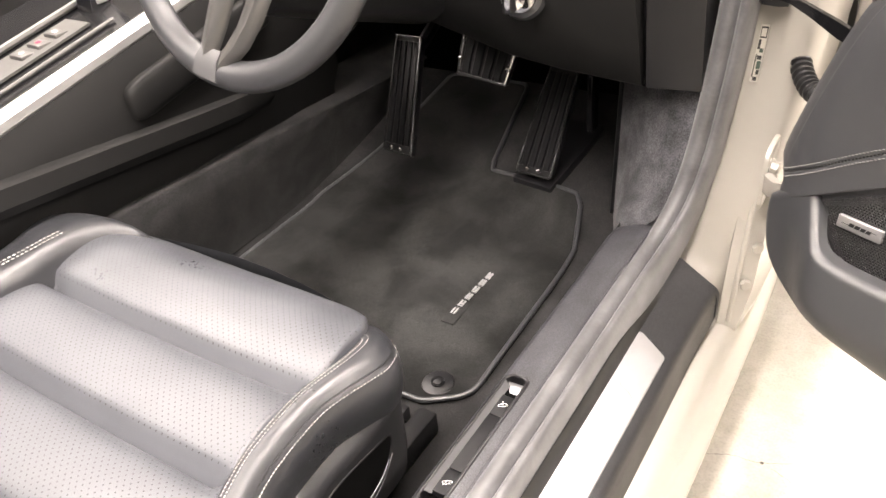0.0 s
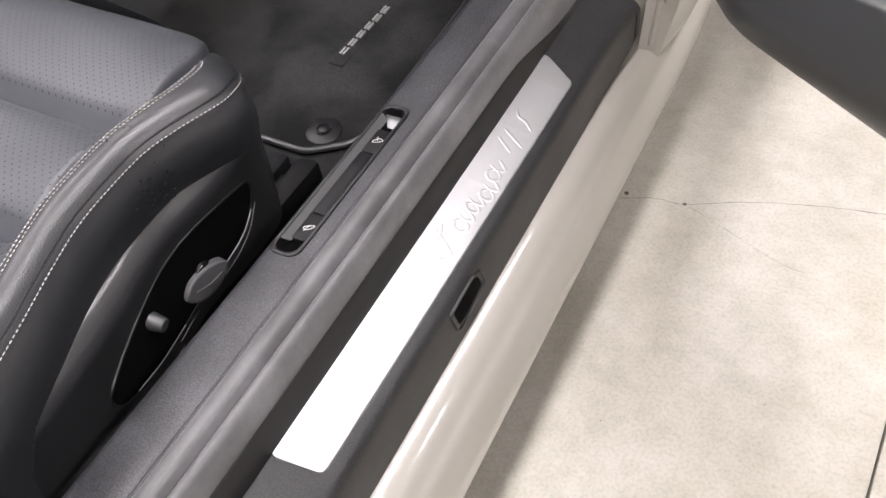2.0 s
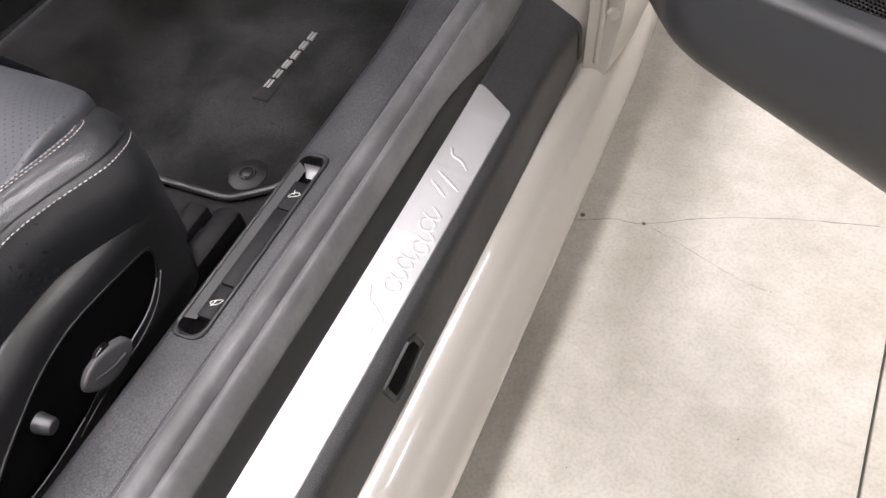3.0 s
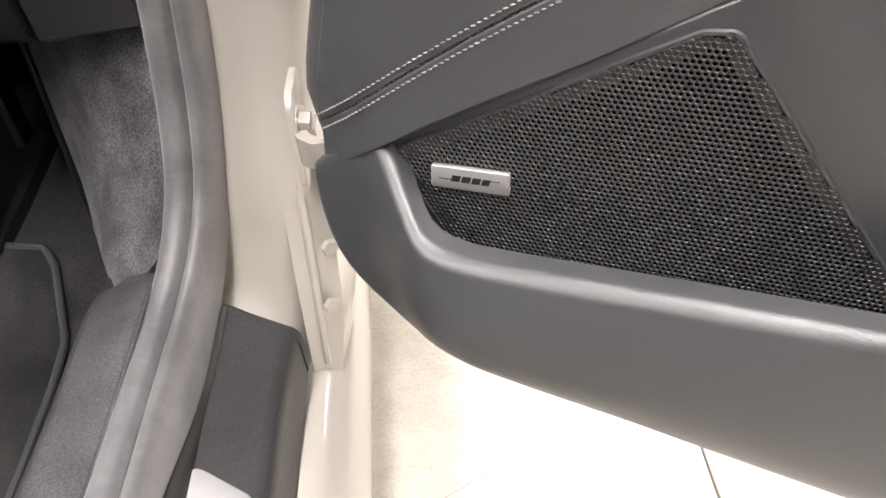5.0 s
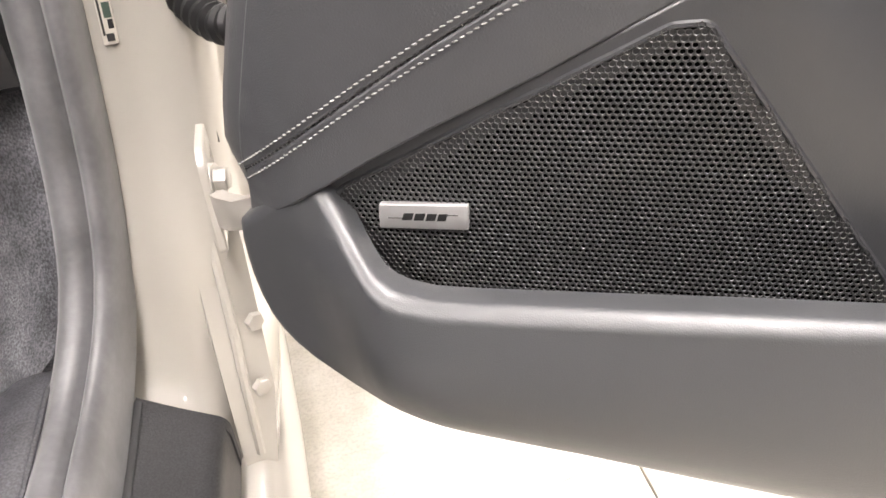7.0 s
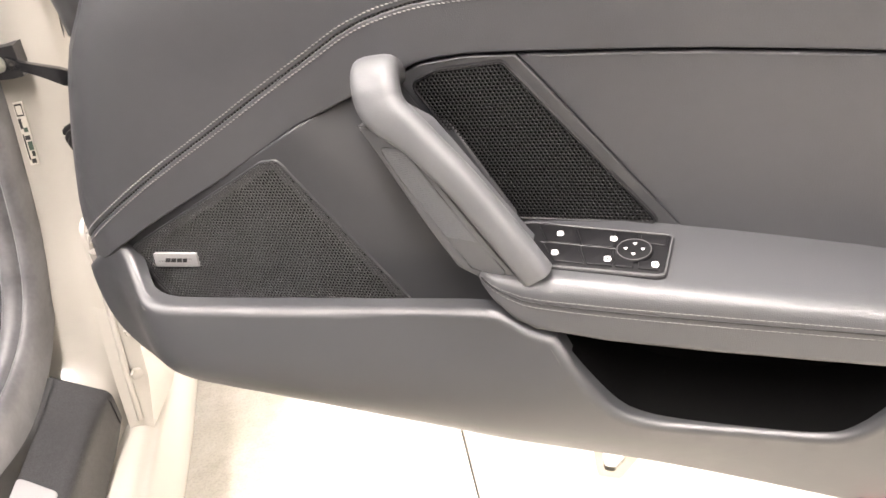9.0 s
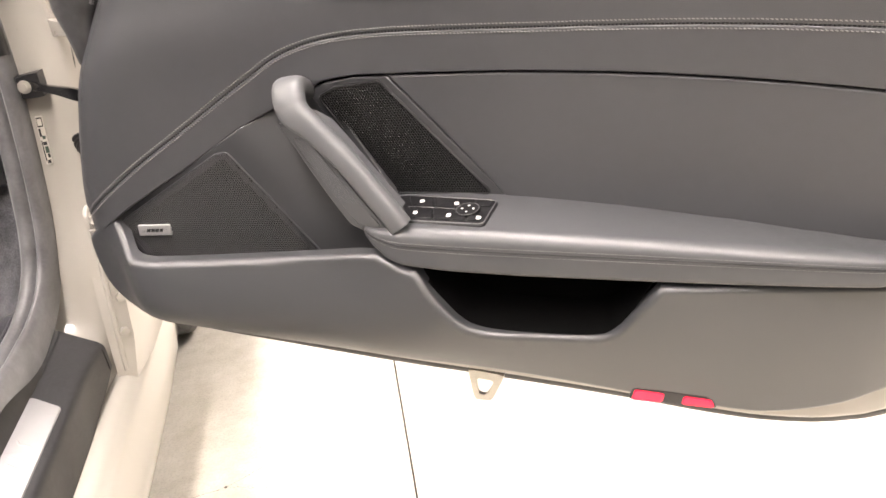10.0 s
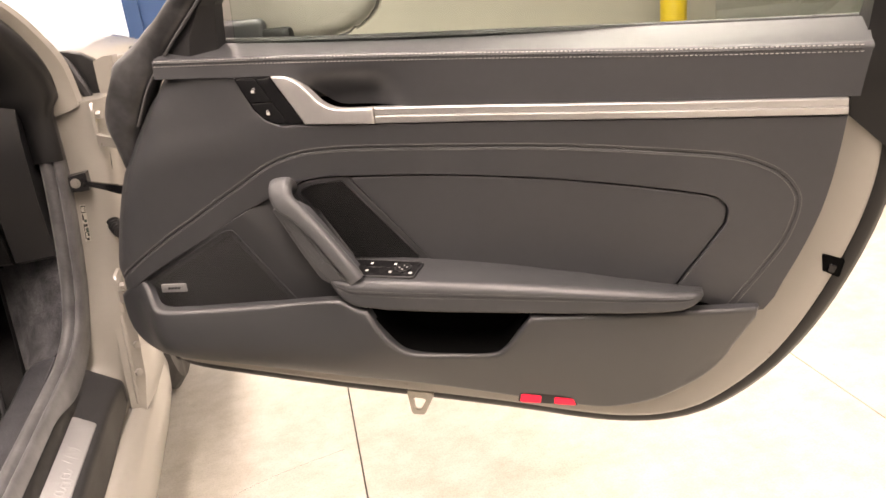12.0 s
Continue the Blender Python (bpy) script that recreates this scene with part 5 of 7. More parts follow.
for i, q in enumerate(GRIP):
    a, b = Vector(GRIP[max(i - 1, 0)][:3]), Vector(GRIP[min(i + 1, len(GRIP) - 1)][:3])
    t = (b - a).normalized()
    side = Vector((q[4], 0.0, q[5]))
    side = (side - t * side.dot(t)).normalized()
    out = t.cross(side).normalized()
    w, th = q[3], 0.0105
    ring = []
    for k in range(20):
        ang = k * math.tau / 20
        cx, cy = math.cos(ang), math.sin(ang)
        e = 0.66
        ring.append(Vector(q[:3]) + side * (w * math.copysign(abs(cx) ** e, cx)) + out * (th * math.copysign(abs(cy) ** e, cy)))
    rings.append([(v.x, -v.y, v.z) for v in ring])
part("pull_handle", loft(rings), PULL, door, "slanting padded leather door pull", smooth=60)


def inner_n(s, z):
    u = (s - 0.278) * 0.807 + (z - 0.713) * 0.588
    return 0.0290 + 0.30 * u + 0.006 * smooth01(z, 0.70, 0.62)


INNER = fillet([(0.2755, 0.7135), (0.298, 0.7150), (0.3185, 0.7050), (0.3960, 0.6040), (0.3560, 0.5945), (0.3378, 0.6011), (0.2987, 0.6693), (0.2830, 0.6990)], [0.003, 0.008, 0.008, 0.003, 0.004, 0.006, 0.02, 0.012], 4)
part("pull_liner", panel(INNER, inner_n, 0.004, 0.05), PULL_SHADED, door, "inner face of the pull, toned darker for its weaker light", smooth=50)
INNER2 = fillet([(0.2900, 0.6990), (0.3080, 0.6985), (0.3155, 0.6935), (0.3352, 0.6640), (0.3780, 0.6065), (0.3730, 0.6020), (0.3500, 0.6045), (0.3040, 0.6730)], [0.006, 0.007, 0.007, 0.02, 0.006, 0.003, 0.003, 0.01], 4)
part("liner_inlay", panel(INNER2, lambda s, z: inner_n(s, z) + 0.0006, 0.0009, 0.002), PULL_SHADED, door)
il = ccw(clean(INNER2))
ribs = []
for k in range(44):
    z = 0.6955 - 0.0015 * k
    cut = sorted(a[0] + (b[0] - a[0]) * (z - a[1]) / (b[1] - a[1]) for a, b in zip(il, il[1:] + il[:1]) if (a[1] - z) * (b[1] - z) < 0)
    if len(cut) >= 2:
        s0, s1 = cut[0] + 0.0015, cut[-1] - 0.0015
        ribs.append(tube([(q, -(inner_n(q, z) + 0.0009), z) for q in (s0, (s0 + s1) / 2, s1)], 0.0003, 5))
part("inlay_ribs", joined(*ribs), PULL_SHADED, door, "fine moulded ribs", kind="stuff")
part("inlay_seam", tube([(a, -(inner_n(a, b) + 0.0003), b) for a, b in il + il[:1]], 0.0003, 6), PLASTIC_DARK, door)
part("pull_seam", tube([(a, -(inner_n(a, b) + 0.0012), b) for a, b in spline([(0.2785, 0.7140), (0.2934, 0.7138), (0.3034, 0.7100), (0.3128, 0.7010), (0.3369, 0.6712), (0.3647, 0.6340), (0.3860, 0.6050)], 0.006)], 0.0005, 6), PLASTIC_DARK, door)

# door top: stitched roll, scoop behind the inner handle
def top_low(s):
    return table(s, [(0.09, 0.912), (0.2225, 0.9035), (0.285, 0.9005), (0.312, 0.896), (0.337, 0.880), (0.358, 0.855), (0.375, 0.847), (0.44, 0.8440), (0.485, 0.842), (0.69, 0.834), (0.89, 0.8275), (1.05, 0.8208)])


def top_stitch(s):
    return table(s, [(0.10, 0.9330), (0.306, 0.9208), (0.5485, 0.9060), (0.828, 0.8890), (1.07, 0.8755)])


def top_glass(s):
    return table(s, [(0.10, 0.960), (0.157, 0.956), (0.32, 0.9455), (0.50, 0.935), (0.76, 0.9215), (1.08, 0.906)])


rings = []
for k in range(82):
    s = 0.098 + (1.062 - 0.098) * k / 81
    lo, st, gl = top_low(s), top_stitch(s), top_glass(s)
    b = bow(s) - 0.002
    ring = []
    for j in range(9):
        z = lo + (st - 0.002 - lo) * j / 8
        dip = 0.034 * smooth01(s, 0.315, 0.36) * smooth01(s, 0.50, 0.41) * (1 - smooth01(z, 0.855, 0.905)) if s < 0.5 else 0.0
        ring.append((s + 0.010 * j / 8 * smooth01(s, 0.9, 1.06), -(b - 0.003 * (j / 8) - dip), z))
    for j in range(7):
        a = j / 6 * math.pi / 2
        ring.append((s + 0.012 * smooth01(s, 0.9, 1.06), -(b - 0.003 - 0.012 * (1 - math.cos(a))), st + 0.008 * math.sin(a)))
    ring.append((s + 0.016 * smooth01(s, 0.9, 1.06), -(b - 0.055), gl - 0.004))
    ring.append((s + 0.016 * smooth01(s, 0.9, 1.06), -(b - 0.066), gl))
    ring.append((s, -(b - 0.068), gl - 0.02))
    ring.append((s, -(b - 0.068), lo + 0.01))
    rings.append(ring)
part("door_top", loft(rings), LEATHER, door, "dark leather door top roll", smooth=50)
for dz, m in ((0.0042, STITCH), (-0.0034, STITCH)):
    line = [(s, -(bow(s) - 0.0045 + (-0.0014 if dz > 0 else 0.0)), top_stitch(s) + dz) for s in [0.102 + 0.012 * k for k in range(81)]]
    part("top_stitching", stitches(line, (0, -1, 0.3), 0.0040, 0.0018, 0.0005), m, door, "white double stitching", kind="stuff")
part("top_seam", tube([(s, -(bow(s) - 0.0052), top_stitch(s) + 0.0005) for s in [0.101 + 0.024 * k for k in range(41)]], 0.0011, 6), PLASTIC_DARK, door)

# silver inner handle and trim strip
HAND = spline([(0.2845, 0.8995), (0.300, 0.8990), (0.314, 0.8955), (0.328, 0.8870), (0.342, 0.8730), (0.356, 0.8580), (0.371, 0.8492), (0.39, 0.8455), (0.4365, 0.8440)], 0.006) + [(0.4365, 0.8212), (0.38, 0.8245), (0.3275, 0.8268)]


def hand_n(s, z):
    return bow(s) + 0.0055 + 0.004 * smooth01(s, 0.30, 0.36)


part("inner_handle", panel(HAND, hand_n, 0.0028, 0.018, 0.015), SILVER_PAINT, door, "matt silver inner door handle")
rings = []
for k in range(41):
    s = 0.4385 + (1.048 - 0.4385) * k / 40
    z1 = table(s, [(0.4385, 0.8440), (0.69, 0.8335), (0.89, 0.8268), (1.05, 0.8203)])
    z0 = table(s, [(0.4385, 0.8212), (0.69, 0.8122), (0.89, 0.8066), (1.05, 0.8005)])
    b = bow(s)
    h = z1 - z0
    sec = [(0.0, -0.01), (0.0, 0.005), (0.06, 0.0075), (0.42, 0.0085), (0.50, 0.0050), (0.58, 0.0062), (0.92, 0.0065), (1.0, 0.004), (1.0, -0.01)]
    rings.append([(s, -(b + d), z0 + f * h) for f, d in sec])
part("trim_strip", loft(rings), ALU_BRIGHT, door, "bright silver trim strip", smooth=25)

# lock switches
LK = fillet([(0.2245, 0.9015), (0.2840, 0.8990), (0.3262, 0.8264), (0.273, 0.8298), (0.2585, 0.8400), (0.2475, 0.8525)], [0.002, 0.002, 0.002, 0.014, 0.012, 0.008], 4)


def lk_n(s, z):
    return bow(s) - 0.0005


locks = part("lock_panel", panel(LK, lk_n, 0.001, 0.012), GLOSS_BLACK, door, "black central locking switches")
for poly in ([(0.2275, 0.8990), (0.2575, 0.8980), (0.2785, 0.8640), (0.2445, 0.8650)], [(0.2455, 0.8630), (0.2790, 0.8622), (0.2975, 0.8312), (0.2745, 0.8325), (0.2610, 0.8420), (0.2510, 0.8530)], [(0.2595, 0.8980), (0.2822, 0.8970), (0.3225, 0.8295), (0.2995, 0.8308)]):
    part("lock_key", panel(fillet(poly, 0.002, 3), lambda s, z: lk_n(s, z) + 0.0016, 0.0006, 0.002), SWITCH_BLACK, locks)
for cs, cz, op in ((0.2520, 0.8815, 0.0022), (0.2700, 0.8475, 0.0)):
    k = part("lock_symbol", panel(fillet([(cs - 0.0026, cz - 0.0030), (cs + 0.0026, cz - 0.0030), (cs + 0.0026, cz + 0.0014), (cs - 0.0026, cz + 0.0014)], 0.0005, 2), lambda s, z: lk_n(s, z) + 0.0021, 0.0001, 0.0003), MARK_WHITE, locks, "white printed padlock")
    part("shackle", tube([(cs + op + 0.0017 * math.cos(a), -(lk_n(cs, cz) + 0.0022), cz + 0.0018 + 0.0026 * math.sin(a)) for a in [j * math.pi / 8 for j in range(9)]], 0.0004, 5), MARK_WHITE, k)

# painted shell, gasket and outer skin
SHELL = [(-0.030, 0.60), (-0.040, 0.50), (-0.036, 0.455), (-0.010, 0.424), (0.028, 0.411), (0.15, 0.396), (0.298, 0.380), (0.45, 0.367), (0.59, 0.354), (0.70, 0.341), (0.765, 0.337), (0.83, 0.343), (0.885, 0.362), (0.94, 0.401), (0.99, 0.455), (1.035, 0.525), (1.072, 0.605), (1.095, 0.675),
         (1.105, 0.74), (1.10, 0.80), (1.08, 0.855), (0.6, 0.875), (0.13, 0.89), (0.06, 0.82), (0.0, 0.74)]
shell = spline(SHELL, 0.02, True)


def shell_n(s, z):
    return -0.045 - 0.018 * smooth01(s, 0.85, 1.1) + 0.006 * smooth01(z, 0.38, 0.46) - 0.045 * smooth01(z, 0.70, 0.80) * smooth01(s, 1.0, 0.92)


sh = ccw(clean(shell))
part("door_shell", loft([[(u, -(shell_n(u, v) - d), v) for u, v in inset(sh, k)] for k, d in ((0.0, 0.06), (0.0, 0.008), (0.0012, 0.004), (0.004, 0.0012), (0.008, 0.0), (0.03, 0.0), (0.06, 0.001), (0.085, 0.002), (0.085, 0.03))], caps=False), PAINT, door, "cream painted door frame", smooth=50)
# Unseen black sheet, added to block light behind the card.
part("light_block", panel(inset(sh, 0.03), lambda u, v: -0.078, 0.001, 0.006, 0.2), SHADE_BLACK, door)
grown = inset(ccw(clean(shell)), -0.010)
rim = [[(s, -h, z) for s, z in inset(grown, d)] for d, h in ((0.012, -0.062), (0.006, -0.060), (-0.006, -0.064), (-0.015, -0.074), (-0.012, -0.086), (0.012, -0.086))]
part("door_gasket", loft(rim, caps=False), RUBBER_DARK, door, "black rubber door gasket", smooth=60)
skin = [(a, min(b, top_glass(a) - 0.035)) for a, b in inset(grown, -0.018)]
part("outer_skin", panel(skin, lambda s, z: -0.087, 0.003, 0.045, 0.06), PAINT, door, "cream painted outer door panel")

# red door lamp
lamp = part("door_lamp", panel(fillet([(0.620, 0.3985), (0.626, 0.4175), (0.655, 0.4165), (0.700, 0.411), (0.711, 0.3925)], [0.005, 0.005, 0.002, 0.006, 0.004], 4), lambda s, z: tray_n(s, z) + 0.0006, 0.0008, 0.003), PLASTIC_DARK, door, "red glowing door warning lamp")
for poly in ([(0.6235, 0.3985), (0.628, 0.4155), (0.658, 0.4125), (0.655, 0.397)], [(0.674, 0.3955), (0.677, 0.4105), (0.703, 0.407), (0.708, 0.394)]):
    part("lens", panel(fillet(poly, 0.004, 4), lambda s, z: tray_n(s, z) + 0.0022, 0.0012, 0.003), RED_LAMP, lamp, "lit red lens")
# hook at the lower edge
HOOK = fillet([(0.418, 0.368), (0.466, 0.362), (0.445, 0.322), (0.4225, 0.322)], 0.004, 4)
hi_ = fillet([(0.4275, 0.355), (0.4515, 0.3525), (0.4385, 0.3305), (0.4285, 0.3305)], 0.004, 4)
bm = bmesh.new()
n = 24


def even(poly, n):
    p = clean(ccw(clean(poly)))
    ln = [0]
    for a, b in zip(p, p[1:] + p[:1]):
        ln.append(ln[-1] + math.dist(a, b))
    i0 = min(range(len(p)), key=lambda i: p[i][0] - p[i][1])
    out = []
    for k in range(n):
        t = (ln[i0] + ln[-1] * k / n) % ln[-1]
        j = max(i for i in range(len(p)) if ln[i] <= t + 1e-12)
        f = (t - ln[j]) / max(ln[j + 1] - ln[j], 1e-9)
        a, b = p[j], p[(j + 1) % len(p)]
        out.append((a[0] + (b[0] - a[0]) * f, a[1] + (b[1] - a[1]) * f))
    return out


eo, ei = even(HOOK, n), even(hi_, n)
loop = [[(s, 0.052, z) for s, z in eo], [(s, 0.050, z) for s, z in eo], [(s, 0.050, z) for s, z in ei], [(s, 0.056, z) for s, z in ei], [(s, 0.056, z) for s, z in eo], [(s, 0.052, z) for s, z in eo]]
part("jack_hook", loft(loop, caps=False), STEEL, door, "small beige metal loop under the door")
# latch
latch = part("latch", panel(fillet([(1.040, 0.603), (1.070, 0.592), (1.064, 0.566), (1.042, 0.577)], 0.003, 3), lambda s, z: shell_n(s, z) + 0.002, 0.001, 0.006), SHADE_BLACK, door, "black door latch mouth")
part("latch_claw", panel(fillet([(1.050, 0.588), (1.060, 0.584), (1.056, 0.573), (1.048, 0.577)], 0.002, 3), lambda s, z: shell_n(s, z) + 0.004, 0.001, 0.004), GLOSS_BLACK, latch)

# rear upper corner seal, front corner seal and mirror triangle
part("rear_corner_seal", loft([[(s, -n0, z) for s, n0, z in ring] for ring in (
    [(1.060, -0.045, 0.79), (1.118, -0.055, 0.735), (1.125, -0.085, 0.735), (1.060, -0.085, 0.79)], [(1.060, -0.040, 0.83), (1.112, -0.055, 0.80), (1.12, -0.085, 0.80), (1.06, -0.085, 0.83)],
    [(1.074, -0.040, 0.90), (1.110, -0.055, 0.89), (1.115, -0.085, 0.89), (1.07, -0.085, 0.90)], [(1.082, -0.05, 0.945), (1.108, -0.06, 0.945), (1.11, -0.085, 0.945), (1.08, -0.085, 0.945)], [(1.088, -0.055, 1.03), (1.11, -0.062, 1.03), (1.112, -0.085, 1.03), (1.086, -0.085, 1.03)])]), RUBBER_DARK, door, "black rubber corner seal")
SEALP = spline([(0.006, 0.056, 0.770, 0.022), (0.002, 0.056, 0.80, 0.028), (-0.002, 0.056, 0.836, 0.034), (0.018, 0.056, 0.880, 0.036), (0.040, 0.058, 0.918, 0.036), (0.078, 0.060, 0.950, 0.028), (0.112, 0.062, 0.980, 0.024), (0.144, 0.064, 1.010, 0.023), (0.200, 0.068, 1.062, 0.022)], 0.010)
rings = []
for i, (s, y, z, w) in enumerate(SEALP):
    ring = []
    for k in range(16):
        a = k * math.tau / 16
        wr = 1 + 0.07 * noise.noise(Vector((s * 45, z * 45, k * 0.7)))
        c, d = math.cos(a), math.sin(a)
        ring.append((s + 0.80 * w * wr * math.copysign(abs(c) ** 0.8, c), y + 0.030 * wr * math.copysign(abs(d) ** 0.8, d), z - 0.60 * w * wr * math.copysign(abs(c) ** 0.8, c)))
    rings.append(ring)
part("front_corner_seal", loft(rings), SEAL_DUSTY, door, "dusty black rubber corner seal", smooth=60)
part("seal_lip", tube([(s + 0.84 * w, y - 0.022, z - 0.50 * w) for s, y, z, w in SEALP[8:]], 0.0022, 8), RUBBER, door, "worn grey seal lip")
part("mirror_triangle", loft([[(s, -n0, z) for s, n0, z in ring] for ring in (
    [(0.090, -0.046, 0.930), (0.150, -0.036, 0.926), (0.188, -0.062, 0.944), (0.190, -0.085, 0.944), (0.09, -0.085, 0.930)], [(0.128, -0.050, 0.968), (0.156, -0.042, 0.967), (0.190, -0.064, 0.972), (0.192, -0.085, 0.972), (0.128, -0.085, 0.968)],
    [(0.168, -0.055, 1.008), (0.176, -0.050, 1.008), (0.194, -0.066, 1.008), (0.196, -0.085, 1.008), (0.168, -0.085, 1.008)], [(0.222, -0.06, 1.060), (0.226, -0.058, 1.060), (0.234, -0.068, 1.060), (0.236, -0.085, 1.060), (0.222, -0.085, 1.060)])]), PLASTIC_DARK, door, "black plastic mirror triangle", smooth=20)
pane = part("window_pane", panel([(0.205, 0.93), (1.085, 0.90), (1.09, 1.20), (0.62, 1.28), (0.33, 1.18), (0.212, 1.03)], lambda s, z: -0.082, 0.0008, 0.004, 0.2), GLASS, door, "greenish side window glass")
pane.visible_shadow = False
part("glass_seal", tube([(s, 0.084 - bow(s) * 0.2, top_glass(s) - 0.002) for s in [0.16 + 0.04 * k for k in range(24)]], 0.0062, 8), RUBBER_DARK, door)

# wing mirror seen over the door
rings = []
for d, w, h in ((-0.005, 0.070, 0.060), (0.0, 0.082, 0.072), (0.012, 0.088, 0.079), (0.06, 0.086, 0.078), (0.10, 0.070, 0.064), (0.125, 0.035, 0.03)):
    rings.append([(0.268 + 1.80 * w * math.copysign(abs(math.cos(a)) ** 0.75, math.cos(a)), 0.175 + d, 1.020 + h * math.copysign(abs(math.sin(a)) ** 0.75, math.sin(a))) for a in [k * math.tau / 32 for k in range(32)]])
mirror = part("wing_mirror", loft(rings), PAINT, door, "cream painted wing mirror housing", smooth=60)
part("mirror_rim", loft([[(0.268 + 1.80 * w * math.copysign(abs(math.cos(a)) ** 0.75, math.cos(a)), y, 1.020 + h * math.copysign(abs(math.sin(a)) ** 0.75, math.sin(a))) for a in [k * math.tau / 32 for k in range(32)]] for y, w, h in ((0.174, 0.0885, 0.0795), (0.170, 0.090, 0.081), (0.176, 0.0915, 0.0825), (0.184, 0.090, 0.081))], caps=False), RUBBER_DARK, mirror)
part("mirror_foot", block((0.104, 0.150, 0.935), (0.236, 0.215, 0.982), 0.010, 3), PLASTIC, mirror, "dark grey mirror foot")
part("foot_gasket", block((0.230, 0.152, 0.930), (0.280, 0.20, 0.966), 0.006), RUBBER_DARK, mirror)


# ---- driver's seat ----
seat = thing("driver_seat", "dark grey leather sports seat with white stitching", "car seat", (-0.38, -0.4, 0.28))
GROOVES = [-0.188, -0.308, -0.428, -0.548, -0.668]


def flare(y):
    """The bolsters spread apart towards the backrest."""
    return table(-y, [(0.123, 0.003), (0.144, 0.003), (0.165, 0.001), (0.20, -0.003), (0.245, -0.0015), (0.287, 0.005), (0.324, 0.018), (0.35, 0.028), (0.39, 0.043), (0.45, 0.064), (0.60, 0.105), (0.95, 0.17)])


def seat_z(x, y):
    """The perforated cushion: puffed rows between cross seams, falling over the front edge."""
    z = 0.536 + 0.02 * ((x + 0.385) / 0.225) ** 2 * 0.3 - 0.006
    edges = [-0.05] + GROOVES + [-0.9]
    for a, b in zip(edges, edges[1:]):
        if b <= y <= a:
            z += 0.008 * math.sin(math.pi * (y - b) / (a - b))
    for g in GROOVES:
        z -= 0.018 * math.exp(-(((y - g) / 0.0075) ** 2)) * smooth01(x - flare(y), -0.158, -0.17) + 0.004 * math.exp(-(((y - g) / 0.022) ** 2))
    t = min(1.0, max(0.0, (y + 0.115) / 0.105))
    return z - 0.085 * (1 - math.sqrt(max(0.0, 1 - t * t * 0.98)))


front = spline([(-0.154, -0.13), (-0.156, -0.096), (-0.168, -0.072), (-0.203, -0.047), (-0.30, -0.030), (-0.40, -0.020), (-0.50, -0.022), (-0.57, -0.035), (-0.60, -0.06), (-0.605, -0.12)], 0.015)
part("cushion", panel([(-0.605 - flare(y), y) for y in (-0.2, -0.3, -0.4, -0.5, -0.7, -0.88)] + [(-0.152 + flare(y), y) for y in (-0.88, -0.7, -0.6, -0.5, -0.45, -0.4, -0.36, -0.32, -0.28, -0.24, -0.20, -0.16)] + front, seat_z, 0.006, 0.05, 0.0075, to=lambda u, v, h: (u, v, h), steps=3), SEAT_PERF_LIT, seat, "perforated grey leather cushion with cross seams", smooth=60)
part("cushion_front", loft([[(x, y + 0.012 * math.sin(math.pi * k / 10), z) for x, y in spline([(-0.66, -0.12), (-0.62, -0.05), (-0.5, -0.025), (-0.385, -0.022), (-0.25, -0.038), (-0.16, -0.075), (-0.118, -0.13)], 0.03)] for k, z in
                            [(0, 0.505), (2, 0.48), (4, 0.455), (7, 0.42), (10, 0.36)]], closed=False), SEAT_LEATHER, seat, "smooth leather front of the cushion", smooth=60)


def bolster(path, sign):
    """Rings of a side bolster; path rows: y, sideways shift, drop."""
    sec = [(-0.004, 0.520), (0.0, 0.533), (0.006, 0.5405), (0.013, 0.5432), (0.020, 0.5438), (0.026, 0.5418), (0.0310, 0.5382), (0.0338, 0.5348), (0.0332, 0.5326), (0.0362, 0.5298), (0.0388, 0.524), (0.0405, 0.510), (0.0400, 0.495), (0.036, 0.475), (0.030, 0.455), (0.024, 0.43), (0.020, 0.38), (-0.004, 0.38)]
    rings = []
    for y, sh, drop, lean in path:
        rings.append([((-0.159 if sign > 0 else -0.603) + sign * (a * lean + sh), y + 0.010 * smooth01(z, 0.52, 0.40), z - drop + (0.026 * smooth01(z, 0.48, 0.53) if sign < 0 else 0)) for a, z in sec])
    return loft(rings)


RIGHT_PATH = [(y, flare(y), d, w) for y, d, w in ((-0.95, -0.07, 1.0), (-0.75, -0.03, 1.0), (-0.60, -0.012, 1.0), (-0.50, -0.006, 1.0), (-0.45, -0.004, 1.0), (-0.40, -0.001, 1.0), (-0.36, 0.0, 1.0), (-0.32, 0.0, 1.0), (-0.28, 0.0, 1.0), (-0.24, 0.0, 1.0), (-0.20, 0.0, 1.0), (-0.17, 0.0, 1.08), (-0.144, 0.001, 1.2))] + [
    (-0.123, 0.003, 0.003, 1.32), (-0.105, 0.000, 0.006, 1.32), (-0.088, -0.006, 0.012, 1.24), (-0.072, -0.018, 0.021, 1.12), (-0.057, -0.036, 0.036, 0.92), (-0.046, -0.066, 0.062, 0.8)]
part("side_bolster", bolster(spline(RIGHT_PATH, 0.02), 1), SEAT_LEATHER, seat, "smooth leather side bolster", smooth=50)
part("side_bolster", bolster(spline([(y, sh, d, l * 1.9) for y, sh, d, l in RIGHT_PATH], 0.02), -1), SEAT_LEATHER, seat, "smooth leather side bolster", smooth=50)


def bolster_line(a, z, lift=0.0008, last=-2):
    out = []
    for y, sh, drop, lean in RIGHT_PATH[:last]:
        out.append((-0.159 + a * lean + sh + lift * 0.5, y + 0.010 * smooth01(z, 0.52, 0.40), z - drop + lift))
    return spline(out, 0.008)


